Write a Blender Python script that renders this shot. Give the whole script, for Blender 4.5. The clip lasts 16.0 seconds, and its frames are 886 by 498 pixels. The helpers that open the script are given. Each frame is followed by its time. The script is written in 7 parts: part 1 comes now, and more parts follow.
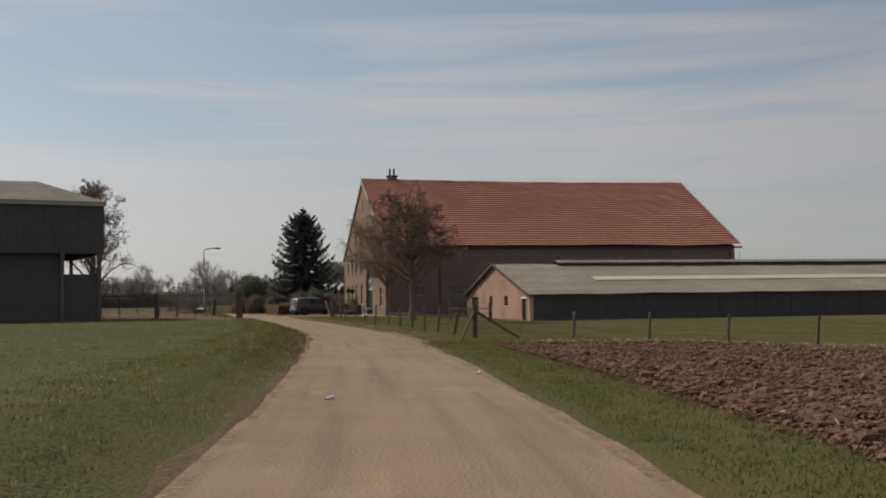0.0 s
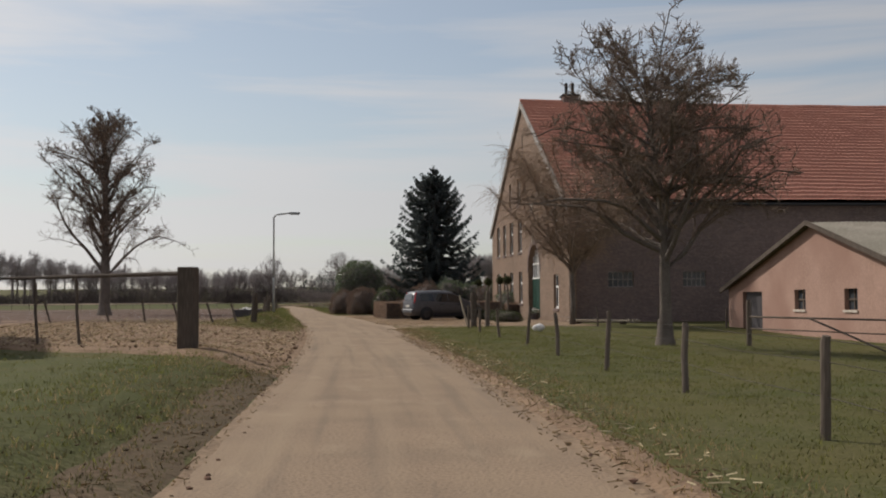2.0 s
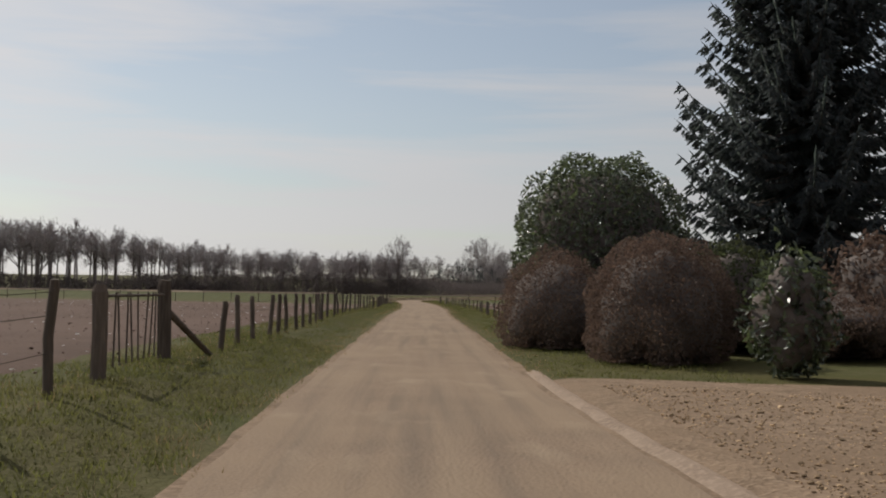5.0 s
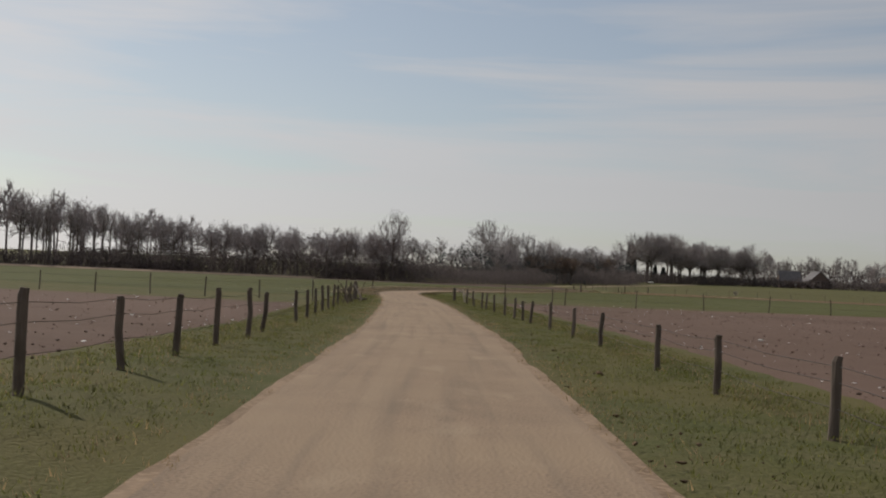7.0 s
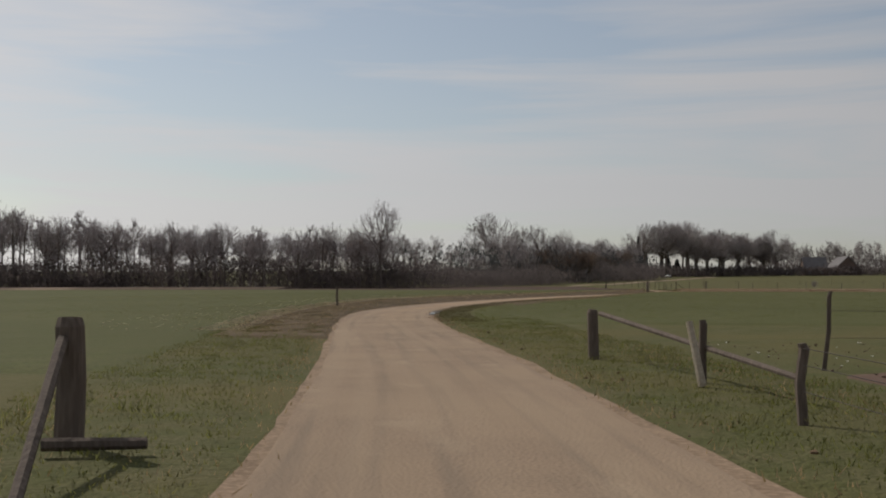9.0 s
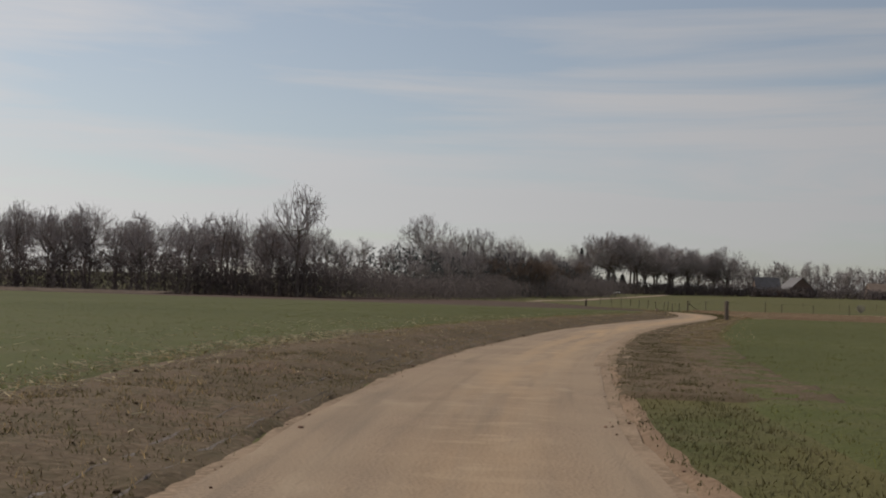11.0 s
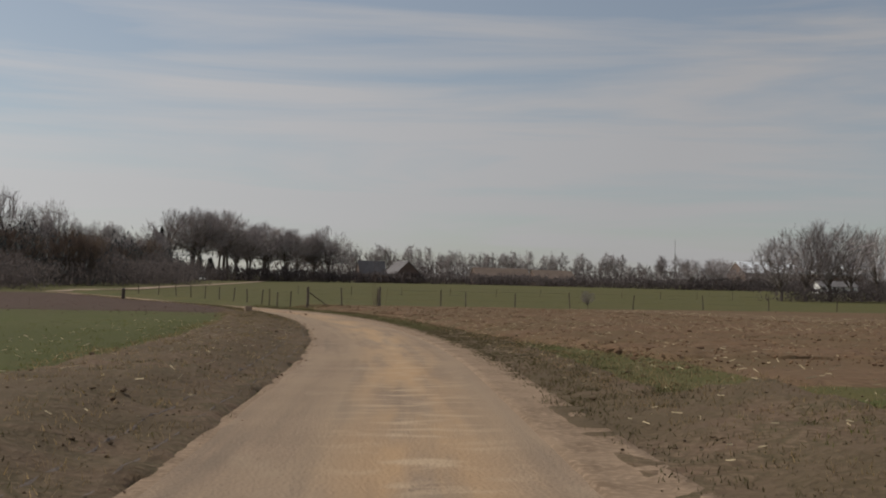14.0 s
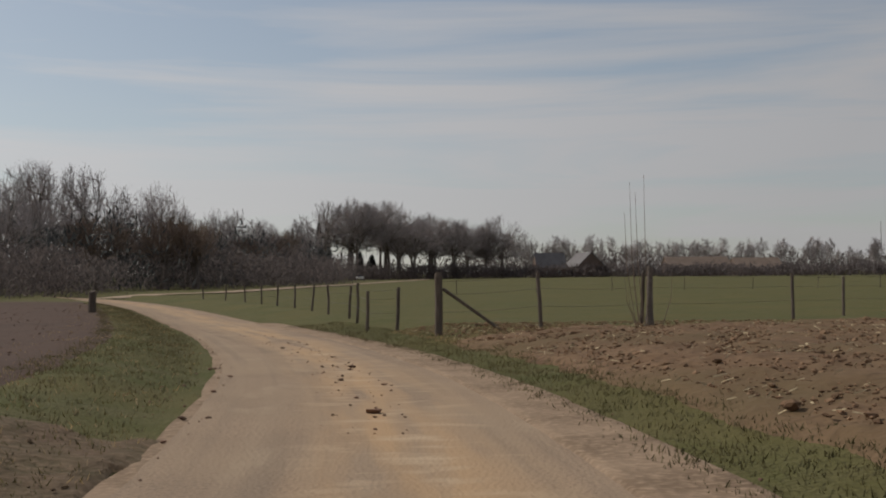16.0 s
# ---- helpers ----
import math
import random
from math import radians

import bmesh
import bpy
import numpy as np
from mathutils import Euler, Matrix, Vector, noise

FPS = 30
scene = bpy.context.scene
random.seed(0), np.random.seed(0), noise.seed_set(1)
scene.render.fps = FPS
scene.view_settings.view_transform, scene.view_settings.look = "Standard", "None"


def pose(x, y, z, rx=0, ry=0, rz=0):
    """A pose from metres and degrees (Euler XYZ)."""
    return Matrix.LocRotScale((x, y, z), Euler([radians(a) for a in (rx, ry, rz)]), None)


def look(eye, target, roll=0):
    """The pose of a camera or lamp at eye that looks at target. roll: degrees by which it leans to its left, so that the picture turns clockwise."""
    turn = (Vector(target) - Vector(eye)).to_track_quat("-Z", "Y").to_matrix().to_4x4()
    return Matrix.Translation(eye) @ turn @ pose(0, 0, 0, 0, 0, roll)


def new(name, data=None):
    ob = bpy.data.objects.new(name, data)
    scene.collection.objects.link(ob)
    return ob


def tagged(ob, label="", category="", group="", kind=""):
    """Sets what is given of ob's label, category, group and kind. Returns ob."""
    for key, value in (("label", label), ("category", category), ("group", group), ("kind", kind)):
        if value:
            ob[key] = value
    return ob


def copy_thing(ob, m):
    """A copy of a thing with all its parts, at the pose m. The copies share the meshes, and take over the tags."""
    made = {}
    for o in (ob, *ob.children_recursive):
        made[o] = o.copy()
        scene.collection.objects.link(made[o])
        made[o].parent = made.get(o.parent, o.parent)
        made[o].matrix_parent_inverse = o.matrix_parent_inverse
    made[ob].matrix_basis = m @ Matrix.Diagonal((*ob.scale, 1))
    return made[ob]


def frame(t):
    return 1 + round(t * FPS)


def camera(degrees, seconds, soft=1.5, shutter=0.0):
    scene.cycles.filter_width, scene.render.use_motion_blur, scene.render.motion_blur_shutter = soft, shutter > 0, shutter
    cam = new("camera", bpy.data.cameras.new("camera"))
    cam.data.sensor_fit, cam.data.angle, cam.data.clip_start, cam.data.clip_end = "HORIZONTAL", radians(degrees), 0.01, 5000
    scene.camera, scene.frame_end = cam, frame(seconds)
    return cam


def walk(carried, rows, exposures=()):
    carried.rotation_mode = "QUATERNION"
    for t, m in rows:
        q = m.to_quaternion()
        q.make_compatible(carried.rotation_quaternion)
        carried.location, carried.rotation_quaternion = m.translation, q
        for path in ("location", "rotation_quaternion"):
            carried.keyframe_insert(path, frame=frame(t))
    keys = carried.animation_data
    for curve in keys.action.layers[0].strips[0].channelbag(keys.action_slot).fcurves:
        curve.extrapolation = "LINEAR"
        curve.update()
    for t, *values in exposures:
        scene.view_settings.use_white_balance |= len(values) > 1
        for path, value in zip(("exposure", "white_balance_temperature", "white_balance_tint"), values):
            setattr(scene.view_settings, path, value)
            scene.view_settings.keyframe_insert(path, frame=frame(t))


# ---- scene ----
cam = camera(44.0, 16.0, soft=2.0)
PATH = [
    (0, (10.015, -8.782, 1.206), (10.0291, -6.7848, 1.3012), -0.80),
    (0.5, (9.692, 2.465, 1.192), (9.6728, 4.4635, 1.2682), -0.05),
    (1, (8.805, 13.625, 1.193), (8.7309, 15.6221, 1.2774), 0.48),
    (1.5, (7.761, 24.757, 1.117), (7.6003, 26.7484, 1.2068), -0.02),
    (2, (6.004, 35.893, 1.276), (5.7564, 37.8756, 1.3672), -0.39),
    (2.5, (3.802, 47.192, 1.256), (3.4915, 49.1650, 1.3534), -0.29),
    (3, (1.326, 58.831, 1.232), (0.9767, 60.7980, 1.3353), -0.99),
    (3.5, (-1.366, 70.689, 1.297), (-1.7556, 72.6479, 1.4025), 0.13),
    (4, (-4.302, 82.607, 1.368), (-4.7419, 84.5560, 1.4559), -1.29),
    (4.5, (-7.573, 94.603, 1.275), (-8.0451, 96.5446, 1.3537), -0.88),
    (5, (-11.123, 106.575, 1.195), (-11.6158, 108.5111, 1.2739), 0.91),
    (7.5, (-28.037, 168.145, 1.233), (-28.5286, 170.0826, 1.2866), 2.53),
    (8, (-31.323, 179.949, 1.169), (-31.8069, 181.8888, 1.2335), 0.22),
    (10.5, (-48.834, 236.481, 1.242), (-49.2854, 238.4281, 1.3021), -0.05),
    (11, (-51.339, 247.274, 1.253), (-51.6739, 249.2439, 1.3372), 1.76),
    (11.5, (-52.893, 258.335, 1.228), (-53.0551, 260.3260, 1.3251), 2.88),
    (12, (-53.453, 269.519, 1.260), (-53.4189, 271.5161, 1.3569), 1.81),
    (12.5, (-53.217, 280.735, 1.289), (-53.0200, 282.7230, 1.3895), 2.45),
    (13, (-52.281, 292.028, 1.247), (-51.9667, 294.0013, 1.3397), -0.22),
    (13.5, (-51.253, 303.650, 1.262), (-50.9013, 305.6167, 1.3545), 0.69),
    (14, (-49.513, 315.328, 1.284), (-49.1192, 317.2872, 1.3642), 1.11),
    (14.5, (-47.729, 327.094, 1.288), (-47.3030, 329.0468, 1.3524), 0.71),
    (15, (-46.039, 338.982, 1.224), (-45.6677, 340.9456, 1.2945), 0.43),
    (15.5, (-45.010, 351.048, 1.147), (-44.7684, 353.0319, 1.2204), 0.06),
    (16, (-44.874, 363.194, 1.159), (-44.7921, 365.1914, 1.2314), -0.50),
]
walk(cam, [(t, look(eye, target, roll)) for t, eye, target, roll in PATH], exposures=[(0, -0.02), (1, 0.12), (3, 0.18), (4, 0.06), (5, 0.06), (8, -0.08), (16, -0.06)])

# ---------------------------------------------------------------- light
SUN_AZ, SUN_EL = radians(-58), radians(40)      # azimuth from +y, to the left
sun_way = Vector((math.sin(SUN_AZ) * math.cos(SUN_EL), math.cos(SUN_AZ) * math.cos(SUN_EL), math.sin(SUN_EL)))
sun = new("sun", bpy.data.lights.new("sun", "SUN"))
sun.data.energy, sun.data.angle, sun.data.color = 3.05, radians(1.2), (1.0, 0.93, 0.84)
sun.matrix_world = look(sun_way * 200, (0, 0, 0))

world = bpy.data.worlds.new("sky")
scene.world = world
world.use_nodes = True
wt = world.node_tree
wt.nodes.clear()


def wnode(kind, **kw):
    n = wt.nodes.new(kind)
    for k, val in kw.items():
        n.inputs[k].default_value = val
    return n


w_out, w_bg = wnode("ShaderNodeOutputWorld"), wnode("ShaderNodeBackground")
w_sky = wnode("ShaderNodeTexSky")
w_sky.sky_type, w_sky.sun_disc = "NISHITA", False
w_sky.sun_elevation, w_sky.sun_rotation = SUN_EL, SUN_AZ
w_sky.air_density, w_sky.dust_density, w_sky.ozone_density = 1.0, 0.9, 1.0
# thin streaks of high cloud, drawn out across the sky
w_co, w_map = wnode("ShaderNodeTexCoord"), wnode("ShaderNodeMapping")
w_map.inputs["Scale"].default_value = (0.9, 1.3, 11.0)
w_map.inputs["Rotation"].default_value = (radians(3), radians(7), 0)
w_no = wnode("ShaderNodeTexNoise", Scale=1.9, Detail=9.0, Roughness=0.54, Distortion=0.45)
w_ramp = wnode("ShaderNodeMapRange")
w_ramp.inputs["From Min"].default_value, w_ramp.inputs["From Max"].default_value = 0.40, 0.60
w_ramp.inputs["To Min"].default_value, w_ramp.inputs["To Max"].default_value = 0.38, 1.0
w_mix = wnode("ShaderNodeMix")
w_mix.data_type = "RGBA"
w_scale = wnode("ShaderNodeMix")
w_scale.data_type, w_scale.blend_type = "RGBA", "MULTIPLY"
w_scale.inputs[0].default_value = 1.0
w_scale.inputs[7].default_value = (0.072, 0.075, 0.0745, 1)
w_pale, w_cloud = wnode("ShaderNodeHueSaturation"), wnode("ShaderNodeMix")
w_pale.inputs["Saturation"].default_value, w_pale.inputs["Value"].default_value = 0.3, 1.0
w_cloud.data_type = "RGBA"
w_cloud.inputs[0].default_value, w_cloud.inputs[7].default_value = 0.6, (0.555, 0.54, 0.55, 1)
wl = wt.links.new
wl(w_co.outputs["Generated"], w_map.inputs["Vector"])
wl(w_map.outputs["Vector"], w_no.inputs["Vector"])
wl(w_no.outputs["Fac"], w_ramp.inputs["Value"])
# pale haze towards the horizon
w_sep, w_haze, w_add = wnode("ShaderNodeSeparateXYZ"), wnode("ShaderNodeMapRange"), wnode("ShaderNodeMath")
w_haze.inputs["From Min"].default_value, w_haze.inputs["From Max"].default_value = 0.0, 0.22
w_haze.inputs["To Min"].default_value, w_haze.inputs["To Max"].default_value = 0.22, 0.0
w_add.use_clamp = True
wl(w_co.outputs["Generated"], w_sep.inputs[0])
wl(w_sep.outputs["Z"], w_haze.inputs["Value"])
wl(w_ramp.outputs["Result"], w_add.inputs[0])
wl(w_haze.outputs["Result"], w_add.inputs[1])
wl(w_add.outputs[0], w_mix.inputs[0])
wl(w_sky.outputs["Color"], w_scale.inputs[6])
wl(w_scale.outputs[2], w_mix.inputs[6])
wl(w_scale.outputs[2], w_pale.inputs["Color"])
wl(w_pale.outputs[0], w_cloud.inputs[6])
# the cloud scatters more light on the sun's side
w_dot, w_side, w_lit = wnode("ShaderNodeVectorMath"), wnode("ShaderNodeMapRange"), wnode("ShaderNodeMix")
w_dot.operation = "DOT_PRODUCT"
w_dot.inputs[1].default_value = sun_way
w_side.inputs["From Min"].default_value, w_side.inputs["From Max"].default_value = 0.2, 0.8
w_side.inputs["To Min"].default_value, w_side.inputs["To Max"].default_value = 0.82, 1.08
w_lit.data_type, w_lit.blend_type = "RGBA", "MULTIPLY"
w_lit.inputs[0].default_value = 1.0
wl(w_co.outputs["Generated"], w_dot.inputs[0])
wl(w_dot.outputs["Value"], w_side.inputs["Value"])
wl(w_cloud.outputs[2], w_lit.inputs[6])
wl(w_side.outputs["Result"], w_lit.inputs[7])
wl(w_lit.outputs[2], w_mix.inputs[7])
wl(w_mix.outputs[2], w_bg.inputs["Color"])
w_bg.inputs["Strength"].default_value = 1.0
wl(w_bg.outputs["Background"], w_out.inputs["Surface"])

# ---------------------------------------------------------------- materials


def material(name, base, other=None, scale=3.0, rough=0.85, bump=0.3, fine=30.0, metal=0.0, spec=0.1, third=None, big=None, trans=0.0):
    """Two-scale mottled surface: base and other mixed by a broad noise, third by a fine one; object-space metres."""
    m = bpy.data.materials.new(name)
    m.use_nodes = True
    nt = m.node_tree
    b = nt.nodes["Principled BSDF"]
    b.inputs["Roughness"].default_value, b.inputs["Metallic"].default_value = rough, metal
    b.inputs["Specular IOR Level"].default_value = spec
    geo = nt.nodes.new("ShaderNodeNewGeometry")
    other = other or tuple(c * 0.7 for c in base)
    third = third or tuple(c * 1.25 for c in base)
    n1, n2 = nt.nodes.new("ShaderNodeTexNoise"), nt.nodes.new("ShaderNodeTexNoise")
    n1.inputs["Scale"].default_value, n1.inputs["Detail"].default_value = scale, 4
    n2.inputs["Scale"].default_value, n2.inputs["Detail"].default_value = fine, 3
    mx1, mx2 = nt.nodes.new("ShaderNodeMix"), nt.nodes.new("ShaderNodeMix")
    mx1.data_type = mx2.data_type = "RGBA"
    r1, r2 = nt.nodes.new("ShaderNodeMapRange"), nt.nodes.new("ShaderNodeMapRange")
    for r, lo, hi in ((r1, 0.36, 0.64), (r2, 0.45, 0.75)):
        r.inputs["From Min"].default_value, r.inputs["From Max"].default_value = lo, hi
    mx1.inputs[6].default_value, mx1.inputs[7].default_value = (*base, 1), (*other, 1)
    mx2.inputs[7].default_value = (*third, 1)
    ln = nt.links.new
    for n in (n1, n2):
        ln(geo.outputs["Position"], n.inputs["Vector"])
    ln(n1.outputs["Fac"], r1.inputs["Value"])
    ln(n2.outputs["Fac"], r2.inputs["Value"])
    ln(r1.outputs[0], mx1.inputs[0])
    ln(r2.outputs[0], mx2.inputs[0])
    ln(mx1.outputs[2], mx2.inputs[6])
    last = mx2.outputs[2]
    if big:
        n3, mx3, r3 = nt.nodes.new("ShaderNodeTexNoise"), nt.nodes.new("ShaderNodeMix"), nt.nodes.new("ShaderNodeMapRange")
        n3.inputs["Scale"].default_value, n3.inputs["Detail"].default_value = big[0], 3
        r3.inputs["From Min"].default_value, r3.inputs["From Max"].default_value = 0.42, 0.66
        mx3.data_type = "RGBA"
        mx3.inputs[7].default_value = (*big[1], 1)
        ln(geo.outputs["Position"], n3.inputs["Vector"])
        ln(n3.outputs["Fac"], r3.inputs["Value"])
        ln(r3.outputs[0], mx3.inputs[0])
        ln(last, mx3.inputs[6])
        last = mx3.outputs[2]
    ln(last, b.inputs["Base Color"])
    if bump:
        bp = nt.nodes.new("ShaderNodeBump")
        bp.inputs["Strength"].default_value, bp.inputs["Distance"].default_value = bump, 0.03
        ln(n2.outputs["Fac"], bp.inputs["Height"])
        ln(bp.outputs["Normal"], b.inputs["Normal"])
    return m


def vary(m, low=0.75, high=1.25):
    """Lets every object (or loose island) of a material differ a little in brightness."""
    nt = m.node_tree
    b = nt.nodes["Principled BSDF"]
    src = b.inputs["Base Color"].links[0].from_socket
    info, geo, add = nt.nodes.new("ShaderNodeObjectInfo"), nt.nodes.new("ShaderNodeNewGeometry"), nt.nodes.new("ShaderNodeMath")
    frac, rng, mul = nt.nodes.new("ShaderNodeMath"), nt.nodes.new("ShaderNodeMapRange"), nt.nodes.new("ShaderNodeMix")
    frac.operation, mul.data_type, mul.blend_type = "FRACT", "RGBA", "MULTIPLY"
    rng.inputs["To Min"].default_value, rng.inputs["To Max"].default_value = low, high
    mul.inputs[0].default_value = 1
    ln = nt.links.new
    ln(info.outputs["Random"], add.inputs[0])
    ln(geo.outputs["Random Per Island"], add.inputs[1])
    ln(add.outputs[0], frac.inputs[0])
    ln(frac.outputs[0], rng.inputs["Value"])
    ln(src, mul.inputs[6])
    ln(rng.outputs[0], mul.inputs[7])
    ln(mul.outputs[2], b.inputs["Base Color"])
    return m


def brick_material(name, c1, c2, mortar, vertical_axis_turn=0.0, size=0.21):
    m = material(name, c1, c2, 0.35, 0.9, 0.0, 9)
    nt = m.node_tree
    b = nt.nodes["Principled BSDF"]
    src = b.inputs["Base Color"].links[0].from_socket
    co, mp, br, mx = (nt.nodes.new(k) for k in ("ShaderNodeTexCoord", "ShaderNodeMapping", "ShaderNodeTexBrick", "ShaderNodeMix"))
    mp.inputs["Rotation"].default_value = (radians(90), 0, 0) if not vertical_axis_turn else (radians(90), 0, radians(90))
    cx_ = nt.nodes.new("ShaderNodeSeparateXYZ")
    cm = nt.nodes.new("ShaderNodeCombineXYZ")
    br.inputs["Scale"].default_value = 1.0
    br.inputs["Brick Width"].default_value, br.inputs["Row Height"].default_value = size, size * 0.31
    br.inputs["Mortar Size"].default_value = 0.008
    br.inputs["Color1"].default_value, br.inputs["Color2"].default_value, br.inputs["Mortar"].default_value = (0.8, 0.8, 0.8, 1), (1.15, 1.1, 1.05, 1), (*mortar, 1)
    mx.data_type, mx.blend_type = "RGBA", "MULTIPLY"
    mx.inputs[0].default_value = 1
    ln = nt.links.new
    ln(co.outputs["Object"], cx_.inputs[0])
    ln(cx_.outputs["Y" if vertical_axis_turn else "X"], cm.inputs["X"])
    ln(cx_.outputs["Z"], cm.inputs["Y"])
    ln(cm.outputs[0], br.inputs["Vector"])
    ln(src, mx.inputs[6])
    ln(br.outputs["Color"], mx.inputs[7])
    ln(mx.outputs[2], b.inputs["Base Color"])
    bp = nt.nodes.new("ShaderNodeBump")
    bp.invert = True
    bp.inputs["Strength"].default_value, bp.inputs["Distance"].default_value = 0.6, 0.01
    ln(br.outputs["Fac"], bp.inputs["Height"])
    ln(bp.outputs["Normal"], b.inputs["Normal"])
    nt.nodes.remove(mp)
    return m


def glass_material(name, tint=(0.05, 0.06, 0.07)):
    m = bpy.data.materials.new(name)
    m.use_nodes = True
    b = m.node_tree.nodes["Principled BSDF"]
    b.inputs["Base Color"].default_value = (*tint, 1)
    b.inputs["Roughness"].default_value, b.inputs["Specular IOR Level"].default_value = 0.06, 0.7
    return m


M_ASPHALT = material("asphalt_sandy", (0.25, 0.183, 0.128), (0.30, 0.218, 0.15), 0.9, 0.9, 0.5, 30, third=(0.165, 0.122, 0.088), big=(0.35, (0.285, 0.21, 0.143)))
M_DIRT = material("dry_earth", (0.26, 0.175, 0.115), (0.165, 0.108, 0.07), 1.3, 0.95, 1.0, 12, third=(0.33, 0.235, 0.155), big=(0.3, (0.21, 0.14, 0.09)))
M_SAND = material("sandy_edge", (0.26, 0.188, 0.128), (0.165, 0.115, 0.076), 1.2, 0.95, 0.5, 14)
M_GRASS = material("grass_ground", (0.082, 0.086, 0.030), (0.112, 0.102, 0.048), 1.3, 0.95, 1.0, 20, third=(0.048, 0.052, 0.015), big=(0.25, (0.105, 0.092, 0.036)))
M_CROP = material("crop_ground", (0.080, 0.088, 0.027), (0.102, 0.098, 0.04), 0.9, 0.95, 1.0, 12, third=(0.055, 0.058, 0.024), big=(0.06, (0.072, 0.075, 0.026)))
M_SOIL = material("brown_soil", (0.105, 0.07, 0.053), (0.13, 0.086, 0.065), 0.7, 0.95, 0.9, 12, third=(0.10, 0.065, 0.05), big=(0.06, (0.135, 0.09, 0.07)))
M_PLOUGH = material("ploughed_soil", (0.11, 0.062, 0.045), (0.17, 0.10, 0.07), 3.0, 0.95, 1.0, 12, third=(0.07, 0.04, 0.03))
M_SOIL_DARK = material("dark_ploughed_soil", (0.075, 0.05, 0.039), (0.095, 0.062, 0.047), 0.9, 0.95, 0.9, 12, third=(0.06, 0.04, 0.032), big=(0.08, (0.085, 0.056, 0.043)))
M_STUBBLE = material("stubble_soil", (0.145, 0.09, 0.053), (0.175, 0.114, 0.068), 2.2, 0.95, 1.0, 7, third=(0.085, 0.054, 0.033), big=(0.3, (0.12, 0.084, 0.046)))
M_VERGE = material("verge_soil", (0.125, 0.084, 0.056), (0.086, 0.068, 0.038), 1.9, 0.95, 1.0, 10, third=(0.18, 0.128, 0.085), big=(0.3, (0.10, 0.074, 0.045)))
M_GRAVEL = material("gravel", (0.26, 0.186, 0.125), (0.17, 0.12, 0.08), 2.4, 0.95, 1.0, 18, third=(0.37, 0.275, 0.19), big=(0.5, (0.225, 0.16, 0.106)))
M_CONCRETE = material("concrete", (0.33, 0.25, 0.185), (0.25, 0.185, 0.135), 1.4, 0.9, 0.4, 20)
M_STRAW = vary(material("straw", (0.5, 0.42, 0.27), (0.4, 0.32, 0.2), 4, 0.8, 0, 30), 0.6, 1.3)
M_BLADE = vary(material("grass_blades", (0.095, 0.102, 0.04), (0.125, 0.118, 0.058), 0.5, 0.8, 0, 8), 0.6, 1.2)
M_BLADE_DULL = vary(material("dull_grass_blades", (0.088, 0.082, 0.042), (0.12, 0.102, 0.058), 0.5, 0.8, 0, 8), 0.6, 1.2)
M_DRY = vary(material("dry_grass", (0.24, 0.185, 0.115), (0.17, 0.135, 0.08), 0.8, 0.85, 0, 8), 0.75, 1.3)
M_CLOD = vary(material("clods", (0.14, 0.084, 0.06), (0.19, 0.118, 0.086), 3, 0.95, 0.6, 30), 0.6, 1.35)
M_BARK = material("bark", (0.17, 0.14, 0.122), (0.12, 0.10, 0.088), 2.5, 0.95, 0.8, 25, third=(0.21, 0.18, 0.15))
M_TWIG = material("twigs", (0.22, 0.165, 0.13), (0.165, 0.125, 0.10), 0.4, 0.95, 0, 6)
# paler, greyer than the near twigs: distance haze put into the colour
M_TWIG_HAZY = material("hazy_far_twigs", (0.33, 0.29, 0.28), (0.27, 0.24, 0.235), 0.1, 0.95, 0, 2)
M_WILLOW = material("willow_twigs", (0.33, 0.24, 0.175), (0.25, 0.18, 0.13), 1.0, 0.9, 0, 10)
M_NEEDLE = vary(material("spruce_needles", (0.09, 0.10, 0.10), (0.07, 0.082, 0.084), 1.0, 0.75, 0, 12), 0.7, 1.35)
M_LEAF = vary(material("evergreen_leaves", (0.088, 0.098, 0.068), (0.066, 0.077, 0.053), 1.0, 0.32, 0, 12, spec=0.5), 0.5, 1.7)
M_BEECH = vary(material("withered_beech_leaves", (0.14, 0.105, 0.086), (0.115, 0.088, 0.074), 1.0, 0.8, 0, 12), 0.8, 1.2)
M_HEDGE = vary(material("hedge_leaves", (0.21, 0.16, 0.13), (0.17, 0.132, 0.11), 1.5, 0.8, 0, 14), 0.7, 1.3)
M_BOX = vary(material("box_leaves", (0.06, 0.066, 0.04), (0.066, 0.062, 0.042), 2.0, 0.7, 0, 14), 0.5, 1.5)
M_CORE = material("shrub_inside", (0.15, 0.128, 0.115), (0.12, 0.103, 0.094), 3, 0.95, 0.5, 12)
M_POST = vary(material("weathered_wood", (0.135, 0.108, 0.09), (0.10, 0.08, 0.066), 3, 0.9, 0.6, 30, third=(0.18, 0.145, 0.118)), 0.75, 1.3)


def grained(m, along=0.12):
    """Draws a material's noise out along the vertical, as grain."""
    nt = m.node_tree
    mp, geo = nt.nodes.new("ShaderNodeMapping"), nt.nodes.new("ShaderNodeNewGeometry")
    mp.inputs["Scale"].default_value = (1, 1, along)
    nt.links.new(geo.outputs["Position"], mp.inputs["Vector"])
    for n in nt.nodes:
        if n.type == "TEX_NOISE":
            nt.links.new(mp.outputs[0], n.inputs["Vector"])


